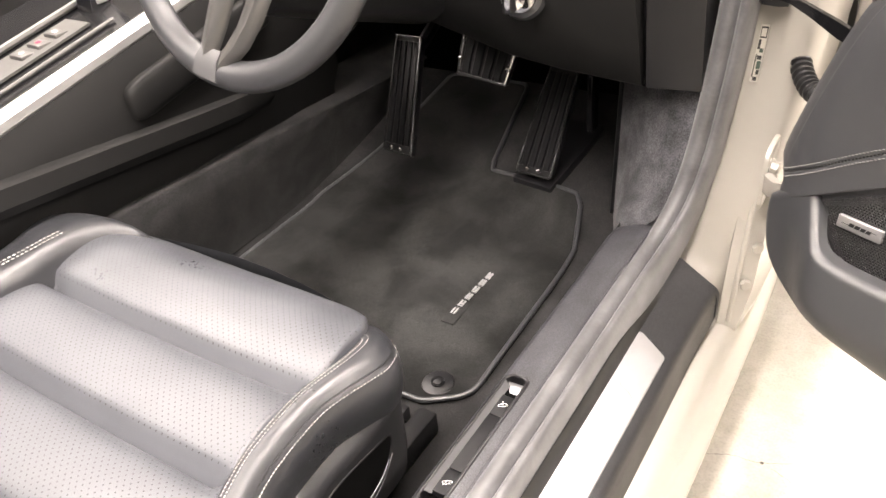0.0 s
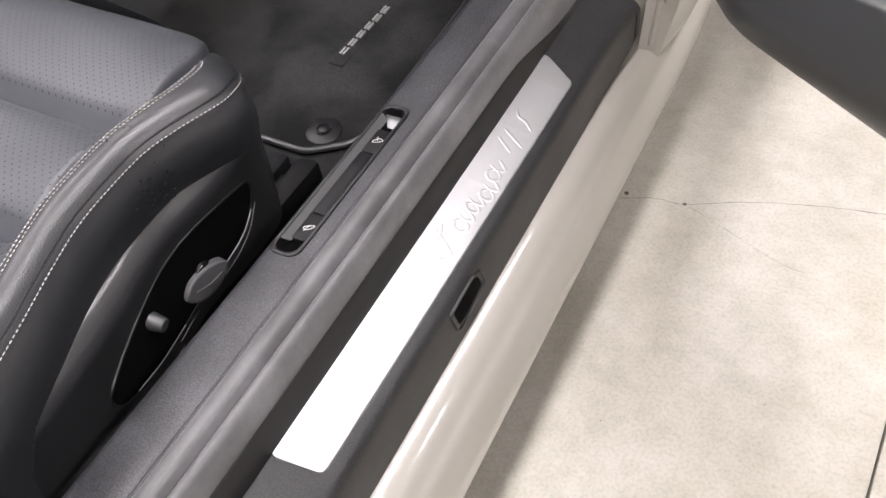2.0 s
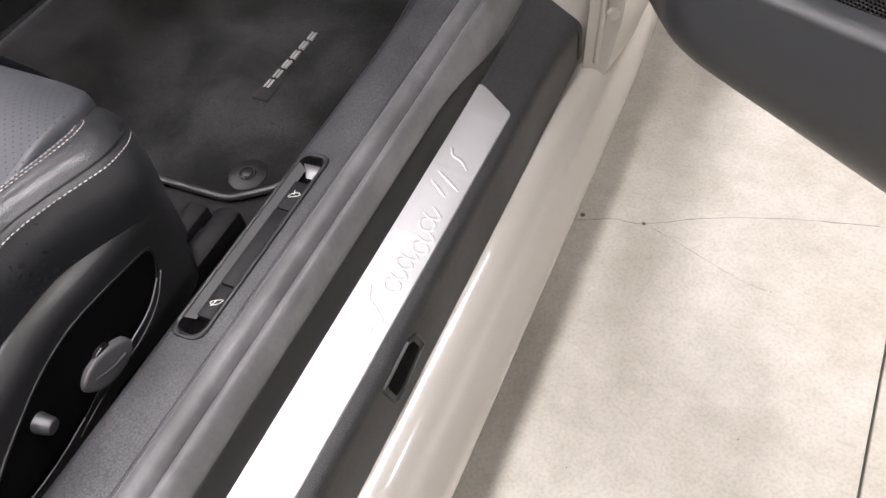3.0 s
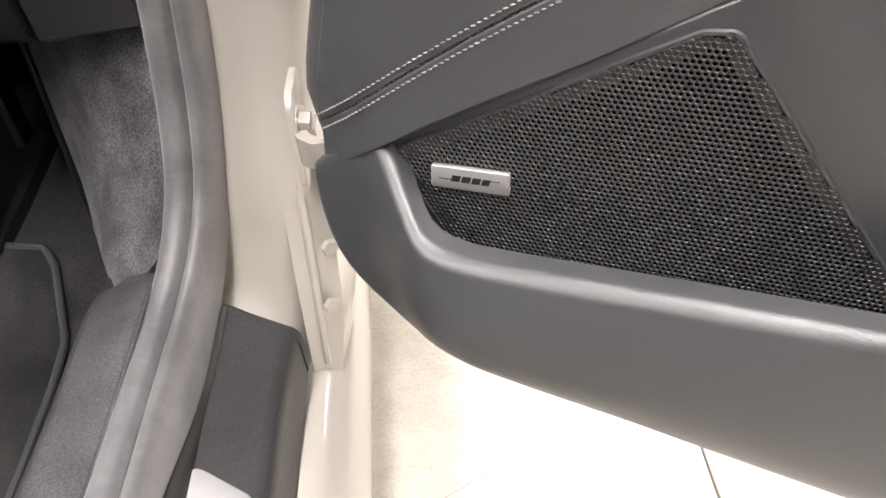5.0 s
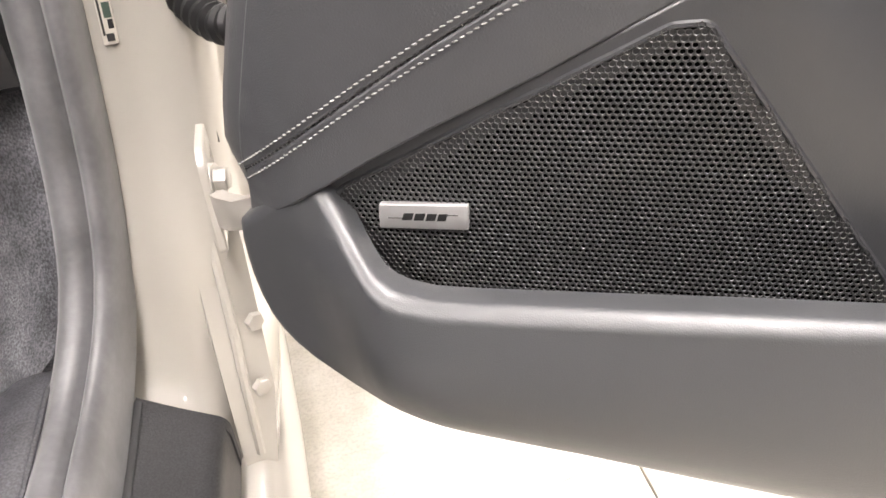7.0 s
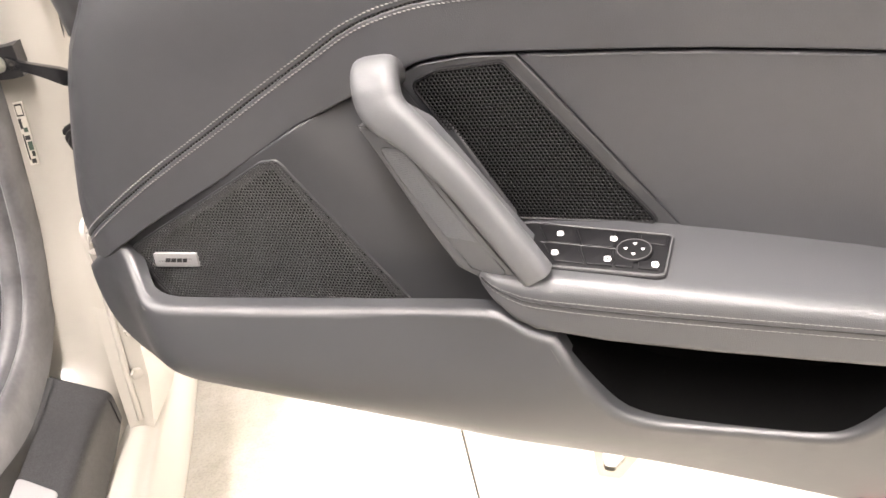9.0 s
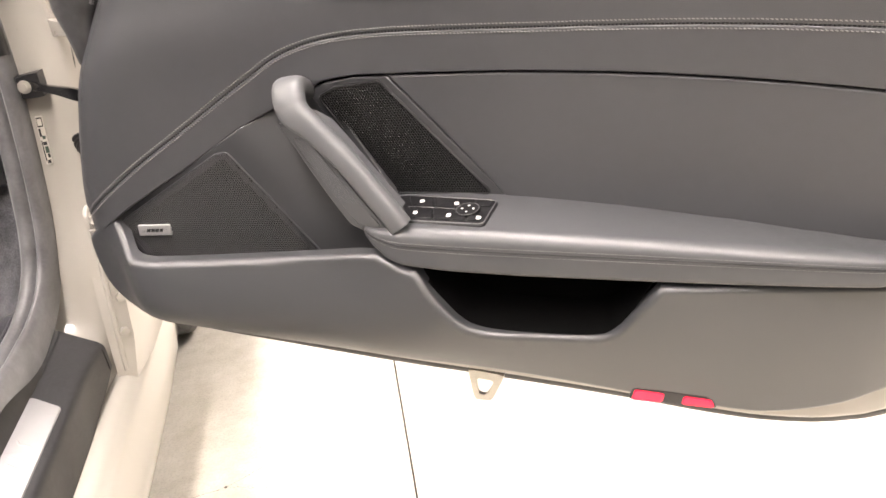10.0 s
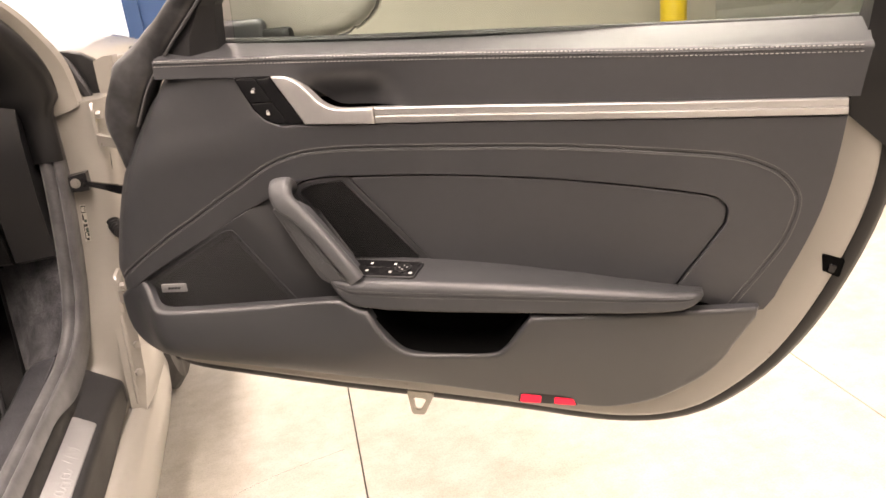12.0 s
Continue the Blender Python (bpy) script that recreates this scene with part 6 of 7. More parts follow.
part("bolster_stitching", stitches(bolster_line(0.0374, 0.5282, 0.0005), (0.85, 0, 0.5), 0.0030, 0.0013, 0.0005), STITCH, seat, "white edge stitching", kind="stuff")
part("bolster_piping", tube(bolster_line(0.0333, 0.5338, 0.0), 0.0012, 6), SEAT_LEATHER, seat)
SEC_TOP = [(-0.004, 0.520), (0.0, 0.533), (0.006, 0.5405), (0.013, 0.5432), (0.020, 0.5438), (0.026, 0.5418)]


def on_bolster(a, y):
    rows = [(-q[0], q) for q in RIGHT_PATH[::-1]]
    sh, drop, lean = (table(-y, [(k, q[j]) for k, q in rows]) for j in (1, 2, 3))
    return (-0.159 + a * lean + sh, y, table(a, SEC_TOP) - drop + 0.0006)


for a0, tip in ((0.0092, [(0.0090, -0.113), (0.0076, -0.104), (0.0048, -0.099), (0.0018, -0.099)]), (0.0142, [(0.0140, -0.112), (0.0126, -0.100), (0.0096, -0.0930), (0.0056, -0.0915), (0.0018, -0.0935)])):
    row = spline([on_bolster(a0, y) for y in (-0.9, -0.7, -0.6, -0.5, -0.45, -0.4, -0.36, -0.32, -0.28, -0.24, -0.2, -0.16, -0.135)] + [on_bolster(a, y) for a, y in tip], 0.005)
    part("inner_stitching", stitches(row, (0.1, 0, 1), 0.0030, 0.0012, 0.00052, 0.15), STITCH, seat, "white double stitching", kind="stuff")
LEFTL = spline([(-0.612 - flare(-0.5), -0.5, 0.567), (-0.612 - flare(-0.4), -0.4, 0.567), (-0.612 - flare(-0.3), -0.3, 0.566), (-0.612, -0.2, 0.564), (-0.613, -0.16, 0.562), (-0.613, -0.135, 0.560)], 0.008)
for off in (0.0, -0.008):
    part("left_stitching", stitches([(x + off, y, z + 0.006) for x, y, z in LEFTL], (0.1, 0, 1), 0.0044, 0.0018, 0.0007, 0.18), STITCH, seat, "white double stitching", kind="stuff")

# plastic side shell with the switch recess
RIDGE = spline([(-0.150, -0.072, 0.430), (-0.139, -0.078, 0.450), (-0.127, -0.090, 0.462), (-0.1195, -0.112, 0.465), (-0.1182, -0.145, 0.465), (-0.119, -0.183, 0.464), (-0.1205, -0.216, 0.464), (-0.116, -0.248, 0.464), (-0.106, -0.283, 0.464), (-0.098, -0.315, 0.466), (-0.090, -0.351, 0.468), (-0.083, -0.389, 0.470), (-0.070, -0.5, 0.48), (-0.060, -0.7, 0.50), (-0.055, -0.9, 0.53)], 0.015)


def shell_ring(x, y, z):
    return [(x - 0.030, y, z - 0.010), (x - 0.023, y, z + 0.002), (x - 0.017, y, z + 0.0075), (x - 0.012, y, z + 0.0080), (x - 0.007, y, z + 0.0050), (x + 0.000, y, z - 0.0020), (x + 0.0035, y, z - 0.0075), (x + 0.003, y, z - 0.018), (x + 0.002, y, z - 0.05), (x + 0.001, y, z - 0.09), (x - 0.004, y, 0.335), (x - 0.03, y, 0.325), (x - 0.03, y, z - 0.012)]


part("side_shell", loft([shell_ring(*q) for q in RIDGE]), SHELL_BLACK, seat, "dark plastic seat side cover", smooth=50)


def shell_x(y):
    return table(-y, [(-q[1], q[0] + 0.0020) for q in RIDGE])


def on_shell(u, v, h):
    return (shell_x(u) + h, u, v)


REC = spline([(-0.126, 0.426), (-0.134, 0.430), (-0.162, 0.434), (-0.191, 0.436), (-0.238, 0.435), (-0.277, 0.433), (-0.314, 0.425), (-0.344, 0.413), (-0.353, 0.403), (-0.349, 0.391), (-0.333, 0.382), (-0.300, 0.373), (-0.259, 0.366), (-0.225, 0.366), (-0.193, 0.370), (-0.160, 0.380), (-0.138, 0.395), (-0.127, 0.414)], 0.008, True)
# Flat sheet on the shell; its near-black colour stands for the recess's shade.
part("switch_recess", panel(REC, lambda u, v: 0.0008, 0.0008, 0.004, 0.03, to=on_shell), SHADE_BLACK, seat, "seat switch recess, a flat near-black sheet that stands for its depth")
part("recess_rim", loft([[on_shell(u, v, h) for u, v in inset(ccw(clean(REC)), d)] for d, h in ((-0.0025, 0.0), (-0.0015, 0.0014), (0.0, 0.0014), (0.001, 0.0))], caps=False), PLASTIC_DARK, seat)
for run in ([(-0.136, 0.399), (-0.153, 0.385), (-0.170, 0.378), (-0.193, 0.3725)], [(-0.257, 0.3675), (-0.300, 0.375), (-0.331, 0.3835)]):
    part("bright_edge", tube([on_shell(u, v, 0.0024) for u, v in spline(run, 0.006)], 0.0007, 6), ALU, seat, "thin bright edge line")
part("outer_edge", tube([on_shell(u, v, 0.0012) for u, v in spline([(-0.128, 0.400), (-0.148, 0.378), (-0.180, 0.364), (-0.225, 0.358), (-0.270, 0.360)], 0.006)], 0.0006, 6), ALU, seat, "thin bright edge line")
part("lower_line", tube([on_shell(u, v, 0.0010) for u, v in spline([(-0.27, 0.352), (-0.335, 0.365), (-0.396, 0.384), (-0.50, 0.41)], 0.01)], 0.0006, 6), ALU, seat, "thin bright line")
PADDLE = spline([(-0.190, 0.386), (-0.190, 0.374), (-0.202, 0.364), (-0.217, 0.361), (-0.235, 0.372), (-0.243, 0.387), (-0.230, 0.396), (-0.208, 0.395)], 0.004, True)
lever = part("seat_lever", panel(PADDLE, lambda u, v: 0.0075 + 0.06 * (u + 0.215), 0.003, 0.0085, 0.006, to=on_shell, steps=4), SATIN_GREY, seat, "grey seat adjuster paddle", smooth=60)
part("lever_ridge", tube([on_shell(u, v, 0.0078 + 0.06 * (u + 0.215)) for u, v in spline([(-0.199, 0.377), (-0.214, 0.377), (-0.230, 0.384)], 0.004)], 0.0007, 6), SATIN_GREY, lever)
part("lever_boss", disc(on_shell(-0.212, 0.388, 0.0), (1, 0, 0), 0.013, 0.005, 20, 0.011, 0.002), GLOSS_BLACK, seat)
part("seat_knob", disc(on_shell(-0.283, 0.414, 0.0), (1, 0.2, -0.2), 0.0085, 0.014, 18, 0.007, 0.003), PLASTIC, seat, "small round dark knob")

rail = thing("seat_rail", "black steel seat rail on the footwell carpet", "seat rail", (-0.21, -0.1, 0.28), group="seat rails")
part("channel", block((-0.222, -0.60, 0.282), (-0.196, 0.004, 0.312), 0.003), PLASTIC_DARK, rail)
part("slider", block((-0.180, -0.60, 0.282), (-0.152, 0.006, 0.318), 0.004), PLASTIC_DARK, rail)
part("inner_bar", block((-0.197, -0.40, 0.282), (-0.180, -0.010, 0.296), 0.002), GLOSS_BLACK, rail)
part("latch_plate", block((-0.194, -0.070, 0.296), (-0.184, -0.018, 0.303), 0.001), SHELL_BLACK, rail)
part("latch_pin", block((-0.196, -0.105, 0.296), (-0.186, -0.088, 0.306), 0.002), STEEL, rail, "dull steel pin")
copy_thing(rail, pose(-0.56, -0.1, 0.28))


# ---- footwell ----
def floor_z(y):
    return 0.281 + 0.045 * max(0, y) + 0.30 * max(0.0, y - 0.36) ** 1.25


foot = thing("footwell", "dark carpeted footwell of the car", "car floor", (-0.4, 0.2, 0.2))
rings = []
for k in range(46):
    y = -0.9 + 1.75 * k / 45
    z = floor_z(y)
    rings.append([(-1.0, y, 0.22), (-1.0, y, z + 0.2), (-0.775, y, z + 0.16), (-0.755, y, z + 0.06), (-0.735, y, z + 0.008), (-0.70, y, z), (-0.11, y, z), (-0.075, y, z + 0.012), (-0.058, y, z + 0.06), (-0.056, y, z + 0.11), (0.0, y, z + 0.11), (0.0, y, 0.22)])
part("carpet", loft(rings), CARPET, foot, smooth=60)
part("bulkhead", block((-1.0, 0.80, 0.3), (0.02, 0.86, 1.0), 0.01), SHADE_BLACK, foot)

kick = thing("kick_panel", "grey velour carpet kick panel beside the pedals", "trim panel", (-0.03, 0.4, 0.43))
KICK_R = [(0.28, -0.046, 0.385), (0.40, -0.044, 0.366), (0.425, -0.030, 0.350), (0.445, 0.002, 0.346), (0.47, 0.018, 0.366), (0.50, 0.026, 0.384), (0.56, 0.037, 0.404), (0.625, 0.044, 0.418), (0.70, 0.050, 0.430)]
rings = []
for k in range(22):
    z = 0.28 + 0.41 * k / 21
    xr, yr = table(z, [(a, b) for a, b, c in KICK_R]), table(z, [(a, c) for a, b, c in KICK_R])
    xl, yl = -0.118 + 0.02 * (z - 0.3), 0.520 + 0.06 * (z - 0.28)
    ring = []
    for j in range(9):
        f = j / 8
        puff = 0.010 * math.sin(math.pi * f)
        ring.append((xr + (xl - xr) * f, yr + (yl - yr) * f - puff, z))
    rings.append(ring + [(xl - 0.006, yl + 0.02, z), (xl + 0.01, yl + 0.2, z), (0.05, yl + 0.2, z), (xr + 0.03, yr + 0.02, z)])
part("carpet", loft(rings), SUEDE, kick, smooth=70)
part("edge_binding", tube([(-0.118 + 0.02 * (z - 0.3) - 0.004, 0.522 + 0.06 * (z - 0.28), z) for z in (0.30, 0.4, 0.5, 0.6, 0.68)], 0.004, 8), PLASTIC_DARK, kick, "dark bound edge")
part("top_clip", block((-0.104, 0.515, 0.596), (-0.094, 0.530, 0.628), 0.003), GLOSS_BLACK, kick, "small black clip")

# floor mat
mat = thing("floor_mat", "charcoal carpet floor mat with bound edge", "floor mat", (-0.42, 0.25, 0.285))
MO = fillet([(-0.70, 0.03), (-0.20, 0.035), (-0.143, 0.075), (-0.144, 0.42), (-0.176, 0.516), (-0.193, 0.541), (-0.24, 0.5485), (-0.374, 0.553), (-0.384, 0.578), (-0.402, 0.70), (-0.412, 0.785), (-0.60, 0.785), (-0.640, 0.545), (-0.685, 0.4)], [0.03, 0.04, 0.05, 0.05, 0.01, 0.012, 0.02, 0.01, 0.01, 0.02, 0.02, 0.02, 0.03, 0.05], 6)


def mat_z(x, y):
    return floor_z(y) + 0.0075 + 0.0012 * noise.noise(Vector((x * 9, y * 9, 2.0)))


part("carpet_face", panel(MO, mat_z, 0.003, 0.007, 0.025, to=lambda u, v, h: (u, v, h)), MAT_CARPET, mat)
edge = ccw(clean(dense(MO, 0.02)))
part("binding", tube([(x, y, mat_z(x, y) - 0.0012) for x, y in edge] + [(edge[0][0], edge[0][1], mat_z(*edge[0]) - 0.0012)], 0.0042, 8), PLASTIC, mat, "dark bound mat edge")
part("fixing_button", joined(disc((-0.197, 0.073, mat_z(-0.197, 0.073) - 0.0025), (0, -0.045, 1), 0.0235, 0.0035, 32, bevel=0.0012), disc((-0.197, 0.073, mat_z(-0.197, 0.073) + 0.002), (0, -0.045, 1), 0.0065, 0.0018, 20, bevel=0.0008)), PLASTIC_DARK, mat, "round black fixing button")
part("button_ring", loft([[(-0.197 + r * math.cos(a), 0.073 + r * math.sin(a), mat_z(-0.197, 0.073) + h + 0.045 * r * math.sin(a)) for a in [k * math.tau / 32 for k in range(32)]] for r, h in ((0.0085, 0.0024), (0.0088, 0.0036), (0.0096, 0.0036), (0.010, 0.0024))], caps=False), PLASTIC_DARK, mat)
# seven bright emblem blocks, each a pair of bars
for k in range(7):
    y0 = 0.186 + 0.0195 * k
    x0 = -0.2565 + 0.0016 * k
    w, l = 0.0085, 0.0155
    bars = [(0, 0, 0.0034, l), (w - 0.0034, 0, w, l)]
    part("emblem_block", joined(*[block((x0 - w / 2 + a, y0 + b, mat_z(x0, y0) - 0.001), (x0 - w / 2 + c, y0 + d, mat_z(x0, y0) + 0.0030), 0.0005, 1) for a, b, c, d in bars]), EMBLEM, mat, "silver emblem block on the mat")
part("emblem_base", block((-0.2635, 0.184, mat_z(-0.25, 0.25) - 0.006), (-0.2395, 0.324, mat_z(-0.25, 0.25) + 0.0002), 0.002), MAT_CARPET, mat)

# pedals
def pedal(name, label, corners, lift, bolts, parent_group="pedals"):
    """corners: top left, top right, bottom right, bottom left of the pad."""
    c = [Vector(q) for q in corners]
    base = sum(c, Vector()) / 4
    p = thing(name, label, "pedal", base, group=parent_group)
    nrm = ((c[1] - c[0]).cross(c[3] - c[0])).normalized()
    if nrm.y > 0:
        nrm = -nrm

    def at(u, v, h):
        return (c[3] * (1 - u) + c[2] * u) * (1 - v) + (c[0] * (1 - u) + c[1] * u) * v + nrm * h

    w, hgt = (c[1] - c[0]).length, (c[0] - c[3]).length
    fx, fy = 0.10, 0.10 * w / hgt
    o = fillet([(0, 0), (1, 0), (1, 1), (0, 1)], [0.06] * 4, 4)
    part("pad", loft([[at(u, v, h) for u, v in o] for h in (-0.012, 0.0)] ), PLASTIC_DARK, p)
    part("metal_face", loft([[at(0.5 + (u - 0.5) * s, 0.5 + (v - 0.5) * (1 - (1 - s) * w / hgt), h) for u, v in o] for s, h in ((1.0, 0.0), (1.0, 0.003), (0.97, 0.0042), (0.90, 0.0042), (0.88, 0.003))], caps=False), CHROME, p, "polished metal edge")
    n = 4
    for k in range(n):
        u0, u1 = 0.08 + 0.84 * k / n, 0.08 + 0.84 * (k + 0.8) / n
        part("rubber_rib", loft([[at(u0, 0.07, 0.001), at(u1, 0.07, 0.001), at(u1, 0.95, 0.001), at(u0, 0.95, 0.001)], [at(u0 + 0.02, 0.075, 0.0040), at(u1 - 0.02, 0.075, 0.0040), at(u1 - 0.02, 0.945, 0.0040), at(u0 + 0.02, 0.945, 0.0040)]]), SWITCH_BLACK, p)
    for u, v in bolts:
        part("rivet", disc(at(u, v, 0.003), nrm, 0.0048, 0.003, 14, 0.0036, 0.001), CHROME, p, "bright rivet")
    part("arm", tube([at(0.5, 0.85, -0.006), at(0.5, 1.0, -0.05), at(0.5, 1.25, -0.09)], 0.012, 8), PLASTIC_DARK, p)
    return p


pedal("foot_rest", "long metal foot rest with rubber ribs", [(-0.564, 0.56, 0.597), (-0.507, 0.56, 0.597), (-0.481, 0.448, 0.411), (-0.546, 0.448, 0.414)], 0, [(0.28, 0.04), (0.58, 0.04)])
pedal("accelerator_pedal", "long metal accelerator pedal with rubber ribs", [(-0.268, 0.60, 0.560), (-0.214, 0.60, 0.556), (-0.239, 0.530, 0.371), (-0.311, 0.530, 0.376)], 0, [(0.30, 0.05), (0.62, 0.05)])
pedal("brake_pedal", "wide metal brake pedal with rubber pad", [(-0.392, 0.525, 0.640), (-0.284, 0.525, 0.630), (-0.305, 0.498, 0.553), (-0.398, 0.498, 0.564)], 0, [(0.06, 0.75), (0.03, 0.35), (0.96, 0.35), (0.97, 0.75)])
housing = thing("pedal_housing", "black plastic accelerator housing on the carpet", "pedal housing", (-0.22, 0.57, 0.32))
part("body", loft([[(x, y, z + 0.32 * (y - 0.53)) for x, y in ((-0.320, 0.536), (-0.240, 0.528), (-0.226, 0.60), (-0.21, 0.70), (-0.29, 0.70))] for z in (0.33, 0.350, 0.354)]), PLASTIC_DARK, housing)
part("side_lever", block((-0.195, 0.58, 0.45), (-0.183, 0.61, 0.56), 0.004), GLOSS_BLACK, housing)

# dashboard underside
dash = thing("dashboard", "black dashboard underside and side cover", "dashboard", (-0.3, 0.45, 0.64))
rings = []
for k in range(25):
    x = -1.05 + 1.015 * k / 24
    z0 = table(x, [(-1.05, 0.69), (-0.45, 0.688), (-0.36, 0.668), (-0.25, 0.643), (-0.16, 0.634), (-0.035, 0.629)])
    y0 = table(x, [(-1.05, 0.45), (-0.40, 0.43), (-0.035, 0.40)])
    rings.append([(x, y0 + 0.22, z0 + 0.05), (x, y0 + 0.03, z0 + 0.004), (x, y0 + 0.006, z0), (x, y0 - 0.006, z0 + 0.008), (x, y0 - 0.022, z0 + 0.06), (x, y0 - 0.045, z0 + 0.14), (x, y0 - 0.05, z0 + 0.20), (x, y0 + 0.02, 0.98), (x, y0 + 0.3, 0.98)])
part("knee_cover", loft(rings), DASH, dash, smooth=50)
part("side_cover", loft([[(-0.034, y + d, z), (-0.026, y - 0.012 + d, z), (0.044, y - 0.002 + d, z), (0.048, y + 0.2, z), (-0.034, y + 0.2, z)] for z, y, d in ((0.628, 0.409, 0.01), (0.636, 0.401, 0.0), (0.75, 0.385, 0.0), (0.86, 0.392, 0.0), (0.97, 0.425, 0.0))]), PLASTIC_DARK, dash, "black dashboard end cover", smooth=50)
part("steering_column", tube([(-0.40, 0.10, 0.83), (-0.40, 0.25, 0.79), (-0.40, 0.42, 0.74)], [0.035, 0.05, 0.06], 20), PLASTIC_DARK, dash)
part("ignition_knob", joined(disc((-0.198, 0.372, 0.752), (0.1, -0.95, 0.25), 0.026, 0.012, 28, 0.024, 0.003), block((-0.205, 0.325, 0.738), (-0.191, 0.365, 0.775), 0.005)), CHROME, dash, "bright rotary ignition switch")
part("ignition_ring", disc((-0.198, 0.376, 0.751), (0.1, -0.95, 0.25), 0.034, 0.008, 28, 0.031, 0.002), PLASTIC, dash)
part("pillar_trim", loft([[(-0.10 + d, y + 0.02, z), (0.040 + d, y, z), (0.066 + d, y + 0.03, z), (0.06 + d, y + 0.08, z), (-0.10 + d, y + 0.14, z)] for z, y, d in ((0.78, 0.435, -0.002), (0.83, 0.427, 0.008), (0.90, 0.425, 0.026), (0.96, 0.405, 0.021), (1.02, 0.365, -0.004), (1.09, 0.295, -0.044))]), PLASTIC_DARK, dash, "black windscreen pillar trim", smooth=50)

# steering wheel
sw = thing("steering_wheel", "dark grey leather steering wheel with satin spokes", "steering wheel", (-0.40, 0.06, 0.87))
WC, WU = Vector((-0.400, 0.0965, 0.913)), Vector((0, 0.36, 0.933))
WR, WN = Vector((1, 0, 0)), Vector((0, -0.933, 0.36))


def wheel_at(a, r, h=0.0):
    return WC + (WR * math.sin(a) - WU * math.cos(a)) * r + WN * h


rings = []
for k in range(73):
    a = k * math.tau / 72
    ring = []
    for j in range(12):
        b = j * math.tau / 12
        ring.append(wheel_at(a, 0.182 + 0.0185 * math.cos(b), 0.0165 * math.sin(b)))
    rings.append(ring)
part("rim", loft(rings, caps=False), LEATHER, sw, "grey leather rim", smooth=70)
for rows in ([(0.184, -0.31, -0.20), (0.160, -0.33, -0.17), (0.13, -0.35, -0.11), (0.10, -0.38, -0.04), (0.06, -0.50, 0.08)], [(0.184, -0.20, -0.08), (0.165, -0.17, 0.04), (0.15, -0.08, 0.16), (0.125, 0.06, 0.36), (0.10, 0.20, 0.66), (0.06, 0.30, 1.1)]):
    rg = []
    for r, lo, hi in rows:
        m, w = (lo + hi) / 2, (hi - lo) / 2
        rg.append([wheel_at(m - w, r, 0.004), wheel_at(m - w * 0.85, r, 0.010), wheel_at(m + w * 0.2, r, 0.016), wheel_at(m + w * 0.85, r, 0.011), wheel_at(m + w, r, 0.002), wheel_at(m, r, -0.008)])
    part("spoke", loft(rg), SPOKE, sw, "satin grey lower spoke", smooth=50)
part("spoke_foot", loft([[wheel_at(a, 0.194, 0.010), wheel_at(a, 0.192, 0.0165), wheel_at(a, 0.170, 0.0175), wheel_at(a, 0.156, 0.011), wheel_at(a, 0.158, 0.0)] for a in (-0.30, -0.29, -0.20, -0.10, -0.09)]), SATIN_GREY, sw, "satin grey foot of the spoke", smooth=40)
part("hub", disc(wheel_at(0, 0, -0.03), WN, 0.075, 0.05, 32, 0.065, 0.012), PLASTIC_DARK, sw, "black airbag cover")
part("rim_stitching", stitches([wheel_at(a * math.tau / 90, 0.1655, 0.003) for a in range(91)], WN, 0.004, 0.003, 0.0007), STITCH_GREY, sw, "stitched inner edge", kind="stuff")

# centre console
con = thing("center_console", "dark centre console with a bright metal edge strip", "console", (-0.8, 0.1, 0.3))


def con_z(y):
    return 0.726 + 0.185 * y


YC = [-0.9, -0.4, -0.16, 0.0, 0.12, 0.24, 0.36, 0.5]
part("side_wall", loft([[(-0.688, y, con_z(y) - 0.012), (-0.676, y, con_z(y) - 0.05), (-0.670, y, 0.612 - 0.136 * y), (-0.69, y, 0.5), (-0.72, y, 0.3), (-1.0, y, 0.3), (-1.0, y, con_z(y) - 0.01)] for y in YC]), DASH, con, smooth=50)
part("knee_pad", loft([[(-0.660 - 0.004 * e, y, con_z(y) - 0.052 - h) for h, e in [(0.030 + (h0 - 0.030) * g, e0 + 3 * (1 - g)) for h0, e0 in ((0.0, 1), (0.004, 0.3), (0.012, -0.4), (0.048, -0.8), (0.056, 0), (0.060, 1), (0.060, 3), (0.0, 3))]] for y, g in ((0.050, 0.55), (0.055, 0.8), (0.065, 0.94), (0.08, 1.0), (0.2, 1.0), (0.34, 1.0))]), DASH, con, "padded knee rest", smooth=60)
part("lower_rail", loft([[(-0.66 + a - e, y, 0.622 - 0.120 * y + b) for a, b in ((0, 0), (0.008, -0.004), (0.010, -0.03), (0.0, -0.045), (-0.03, -0.04), (-0.03, 0))] for y, e in ((-0.9, 0), (-0.4, 0), (0.0, 0), (0.16, 0.0), (0.22, 0.003), (0.27, 0.010), (0.33, 0.024))]), DASH, con, "soft grey lower rail")
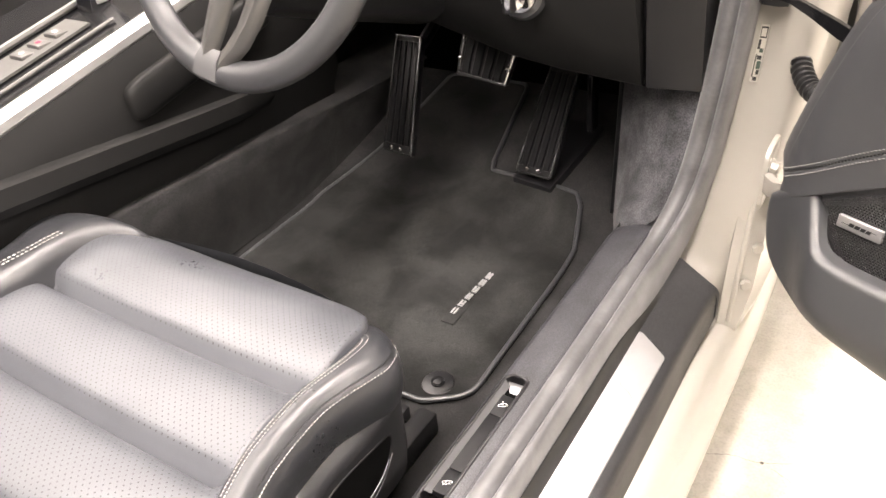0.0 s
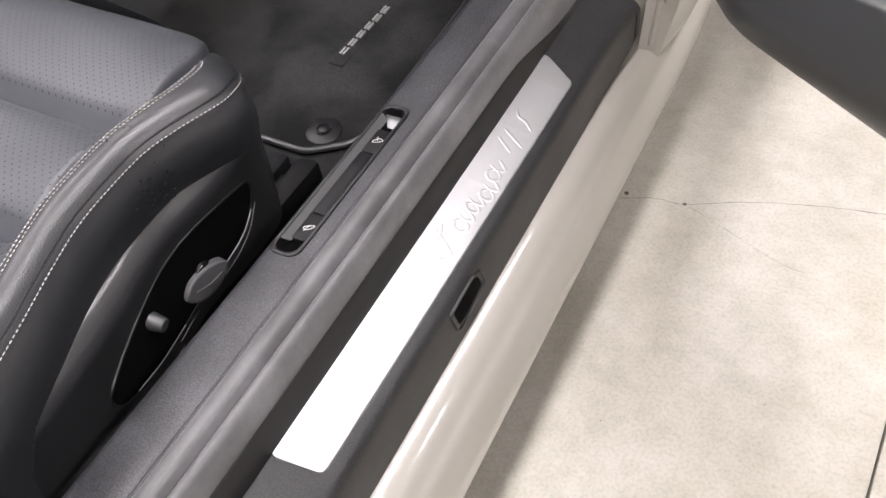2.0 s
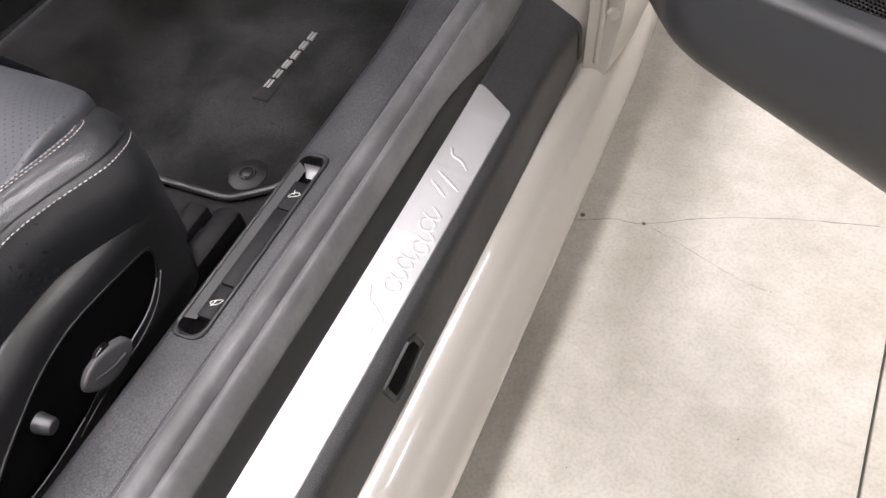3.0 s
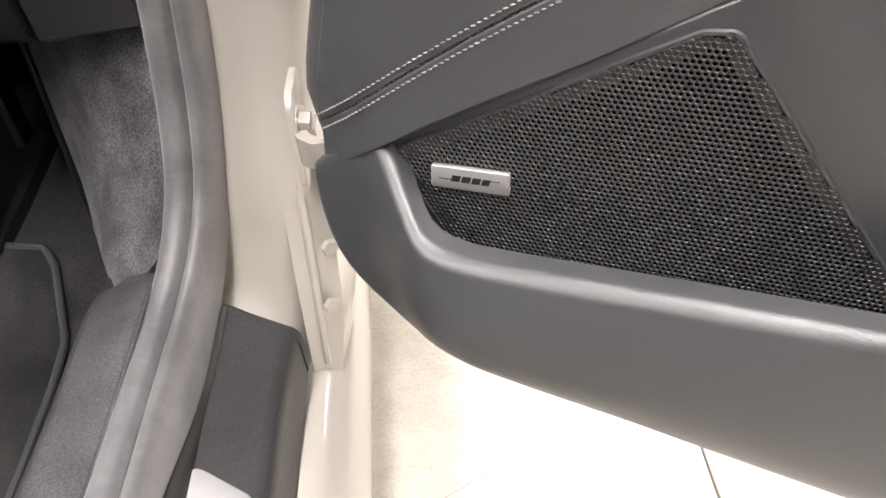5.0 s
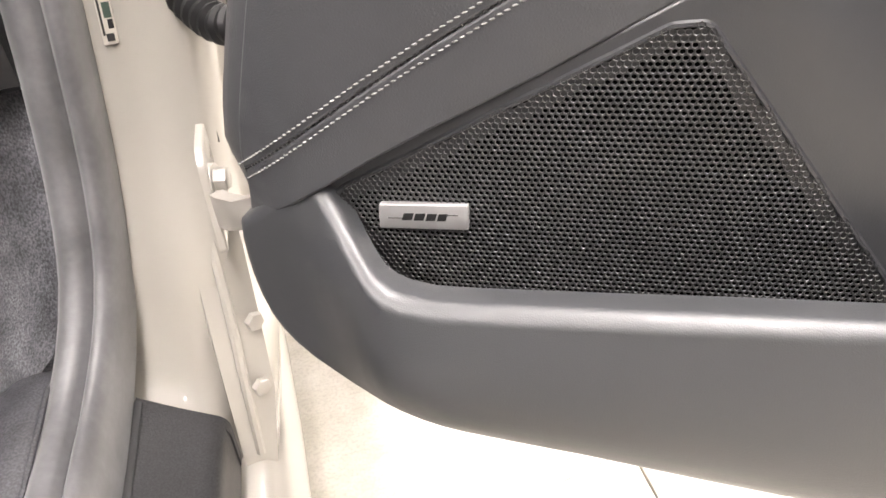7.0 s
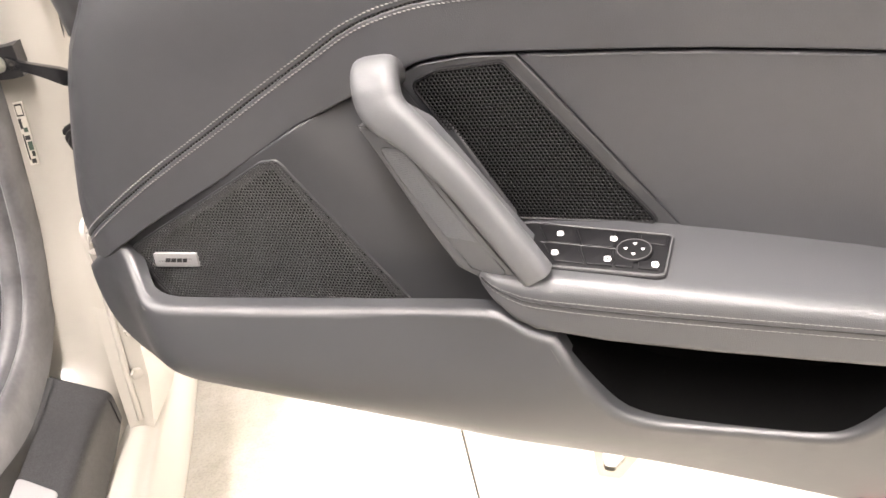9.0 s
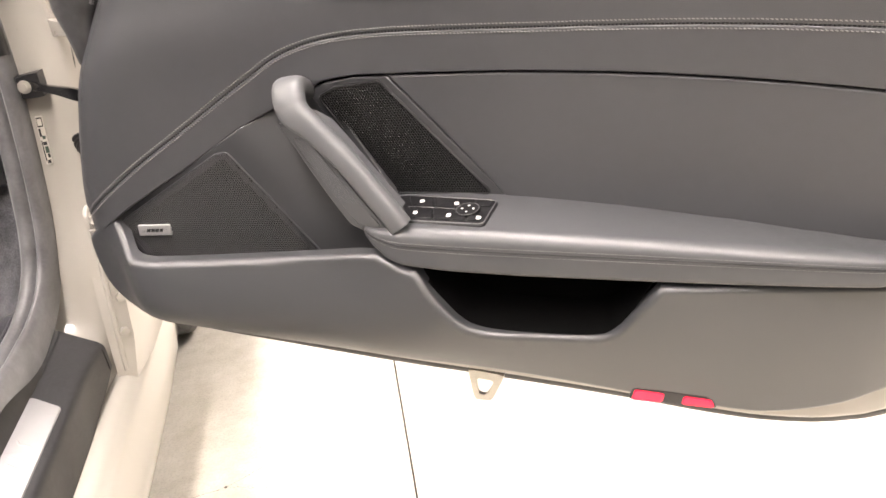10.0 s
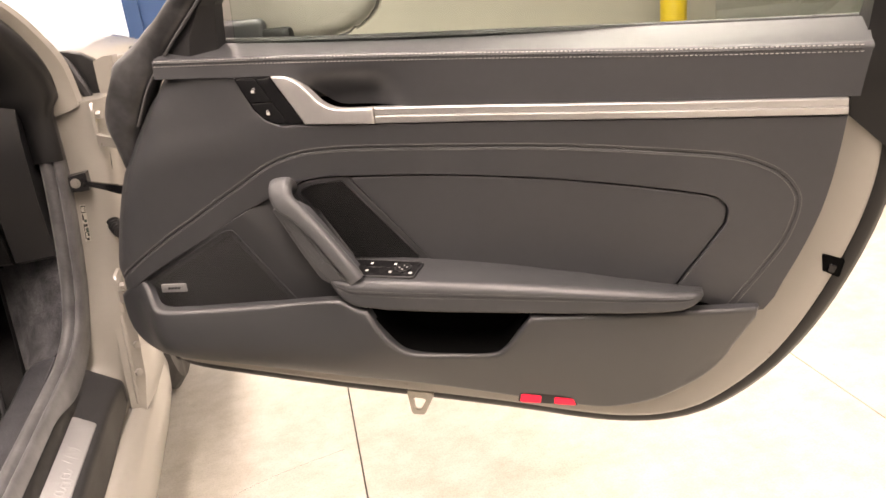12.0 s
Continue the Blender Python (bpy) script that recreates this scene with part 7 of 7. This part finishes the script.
part("tunnel_carpet", loft([[(-0.664, y, 0.516 - 0.07 * y), (-0.660, y, 0.511 - 0.07 * y), (-0.672, y, 0.45), (-0.690, y, 0.38), (-0.715, y, 0.30), (-0.74, y, 0.275), (-0.76, y, 0.5)] for y in [-0.9, -0.4, 0.0, 0.2, 0.4, 0.6, 0.78]]), CARPET, con, "dark carpet on the tunnel side", smooth=60)
part("edge_strip", loft([[(-0.690 + a, y, con_z(y) + b) for a, b in ((0.004, -0.018), (0.006, -0.014), (0.005, -0.003), (0.001, 0.0), (-0.018, 0.002), (-0.028, -0.002), (-0.02, -0.018))] for y in YC]), ALU_BRIGHT, con, "bright metal edge strip", smooth=25)
part("deck", loft([[(-0.718, y, con_z(y)), (-1.0, y, con_z(y)), (-1.0, y, con_z(y) - 0.03), (-0.718, y, con_z(y) - 0.03)] for y in YC]), GLOSS_BLACK, con, "gloss black console deck")
part("button_plate", loft([[(-0.775, y, con_z(y) + 0.002), (-0.775, y, con_z(y) + 0.006), (-0.835, y, con_z(y) + 0.006), (-0.835, y, con_z(y) + 0.002)] for y in (-0.12, 0.10)]), SPOKE, con, "satin metal button plate")
for k, m in enumerate((MARK_WHITE, RED_LAMP, MARK_WHITE)):
    y = -0.01 + 0.03 * k
    part("console_button", block((-0.822, y, con_z(y) + 0.004), (-0.790, y + 0.022, con_z(y) + 0.0115), 0.002), SPOKE, con)
    part("button_mark", block((-0.810, y + 0.008, con_z(y) + 0.0112), (-0.803, y + 0.014, con_z(y) + 0.0122), 0.0004, 1), m, con)
part("inner_strip", tube([(-0.865, y, con_z(y) + 0.006) for y in YC], 0.006, 8), SPOKE, con, "satin inner strip")
part("outer_strip", tube([(-0.745, y, con_z(y) + 0.004) for y in (-0.15, 0.0, 0.12)], 0.003, 8), SPOKE, con)
lever = thing("gear_selector", "small black gear selector with metal inlay", "gear selector", (-0.83, 0.15, 0.73))
part("stalk", loft([[(-0.83 + a * w, 0.15 + y + b * w, z) for a, b in ((-1, -1), (1, -1), (1, 1), (-1, 1))] for z, w, y in ((0.735, 0.022, 0), (0.75, 0.018, 0.0), (0.80, 0.017, 0.01), (0.845, 0.02, 0.02), (0.86, 0.012, 0.02))]), GLOSS_BLACK, lever, smooth=60)
part("inlay", block((-0.8135, 0.145, 0.76), (-0.810, 0.166, 0.83), 0.002), ALU_BRIGHT, lever)
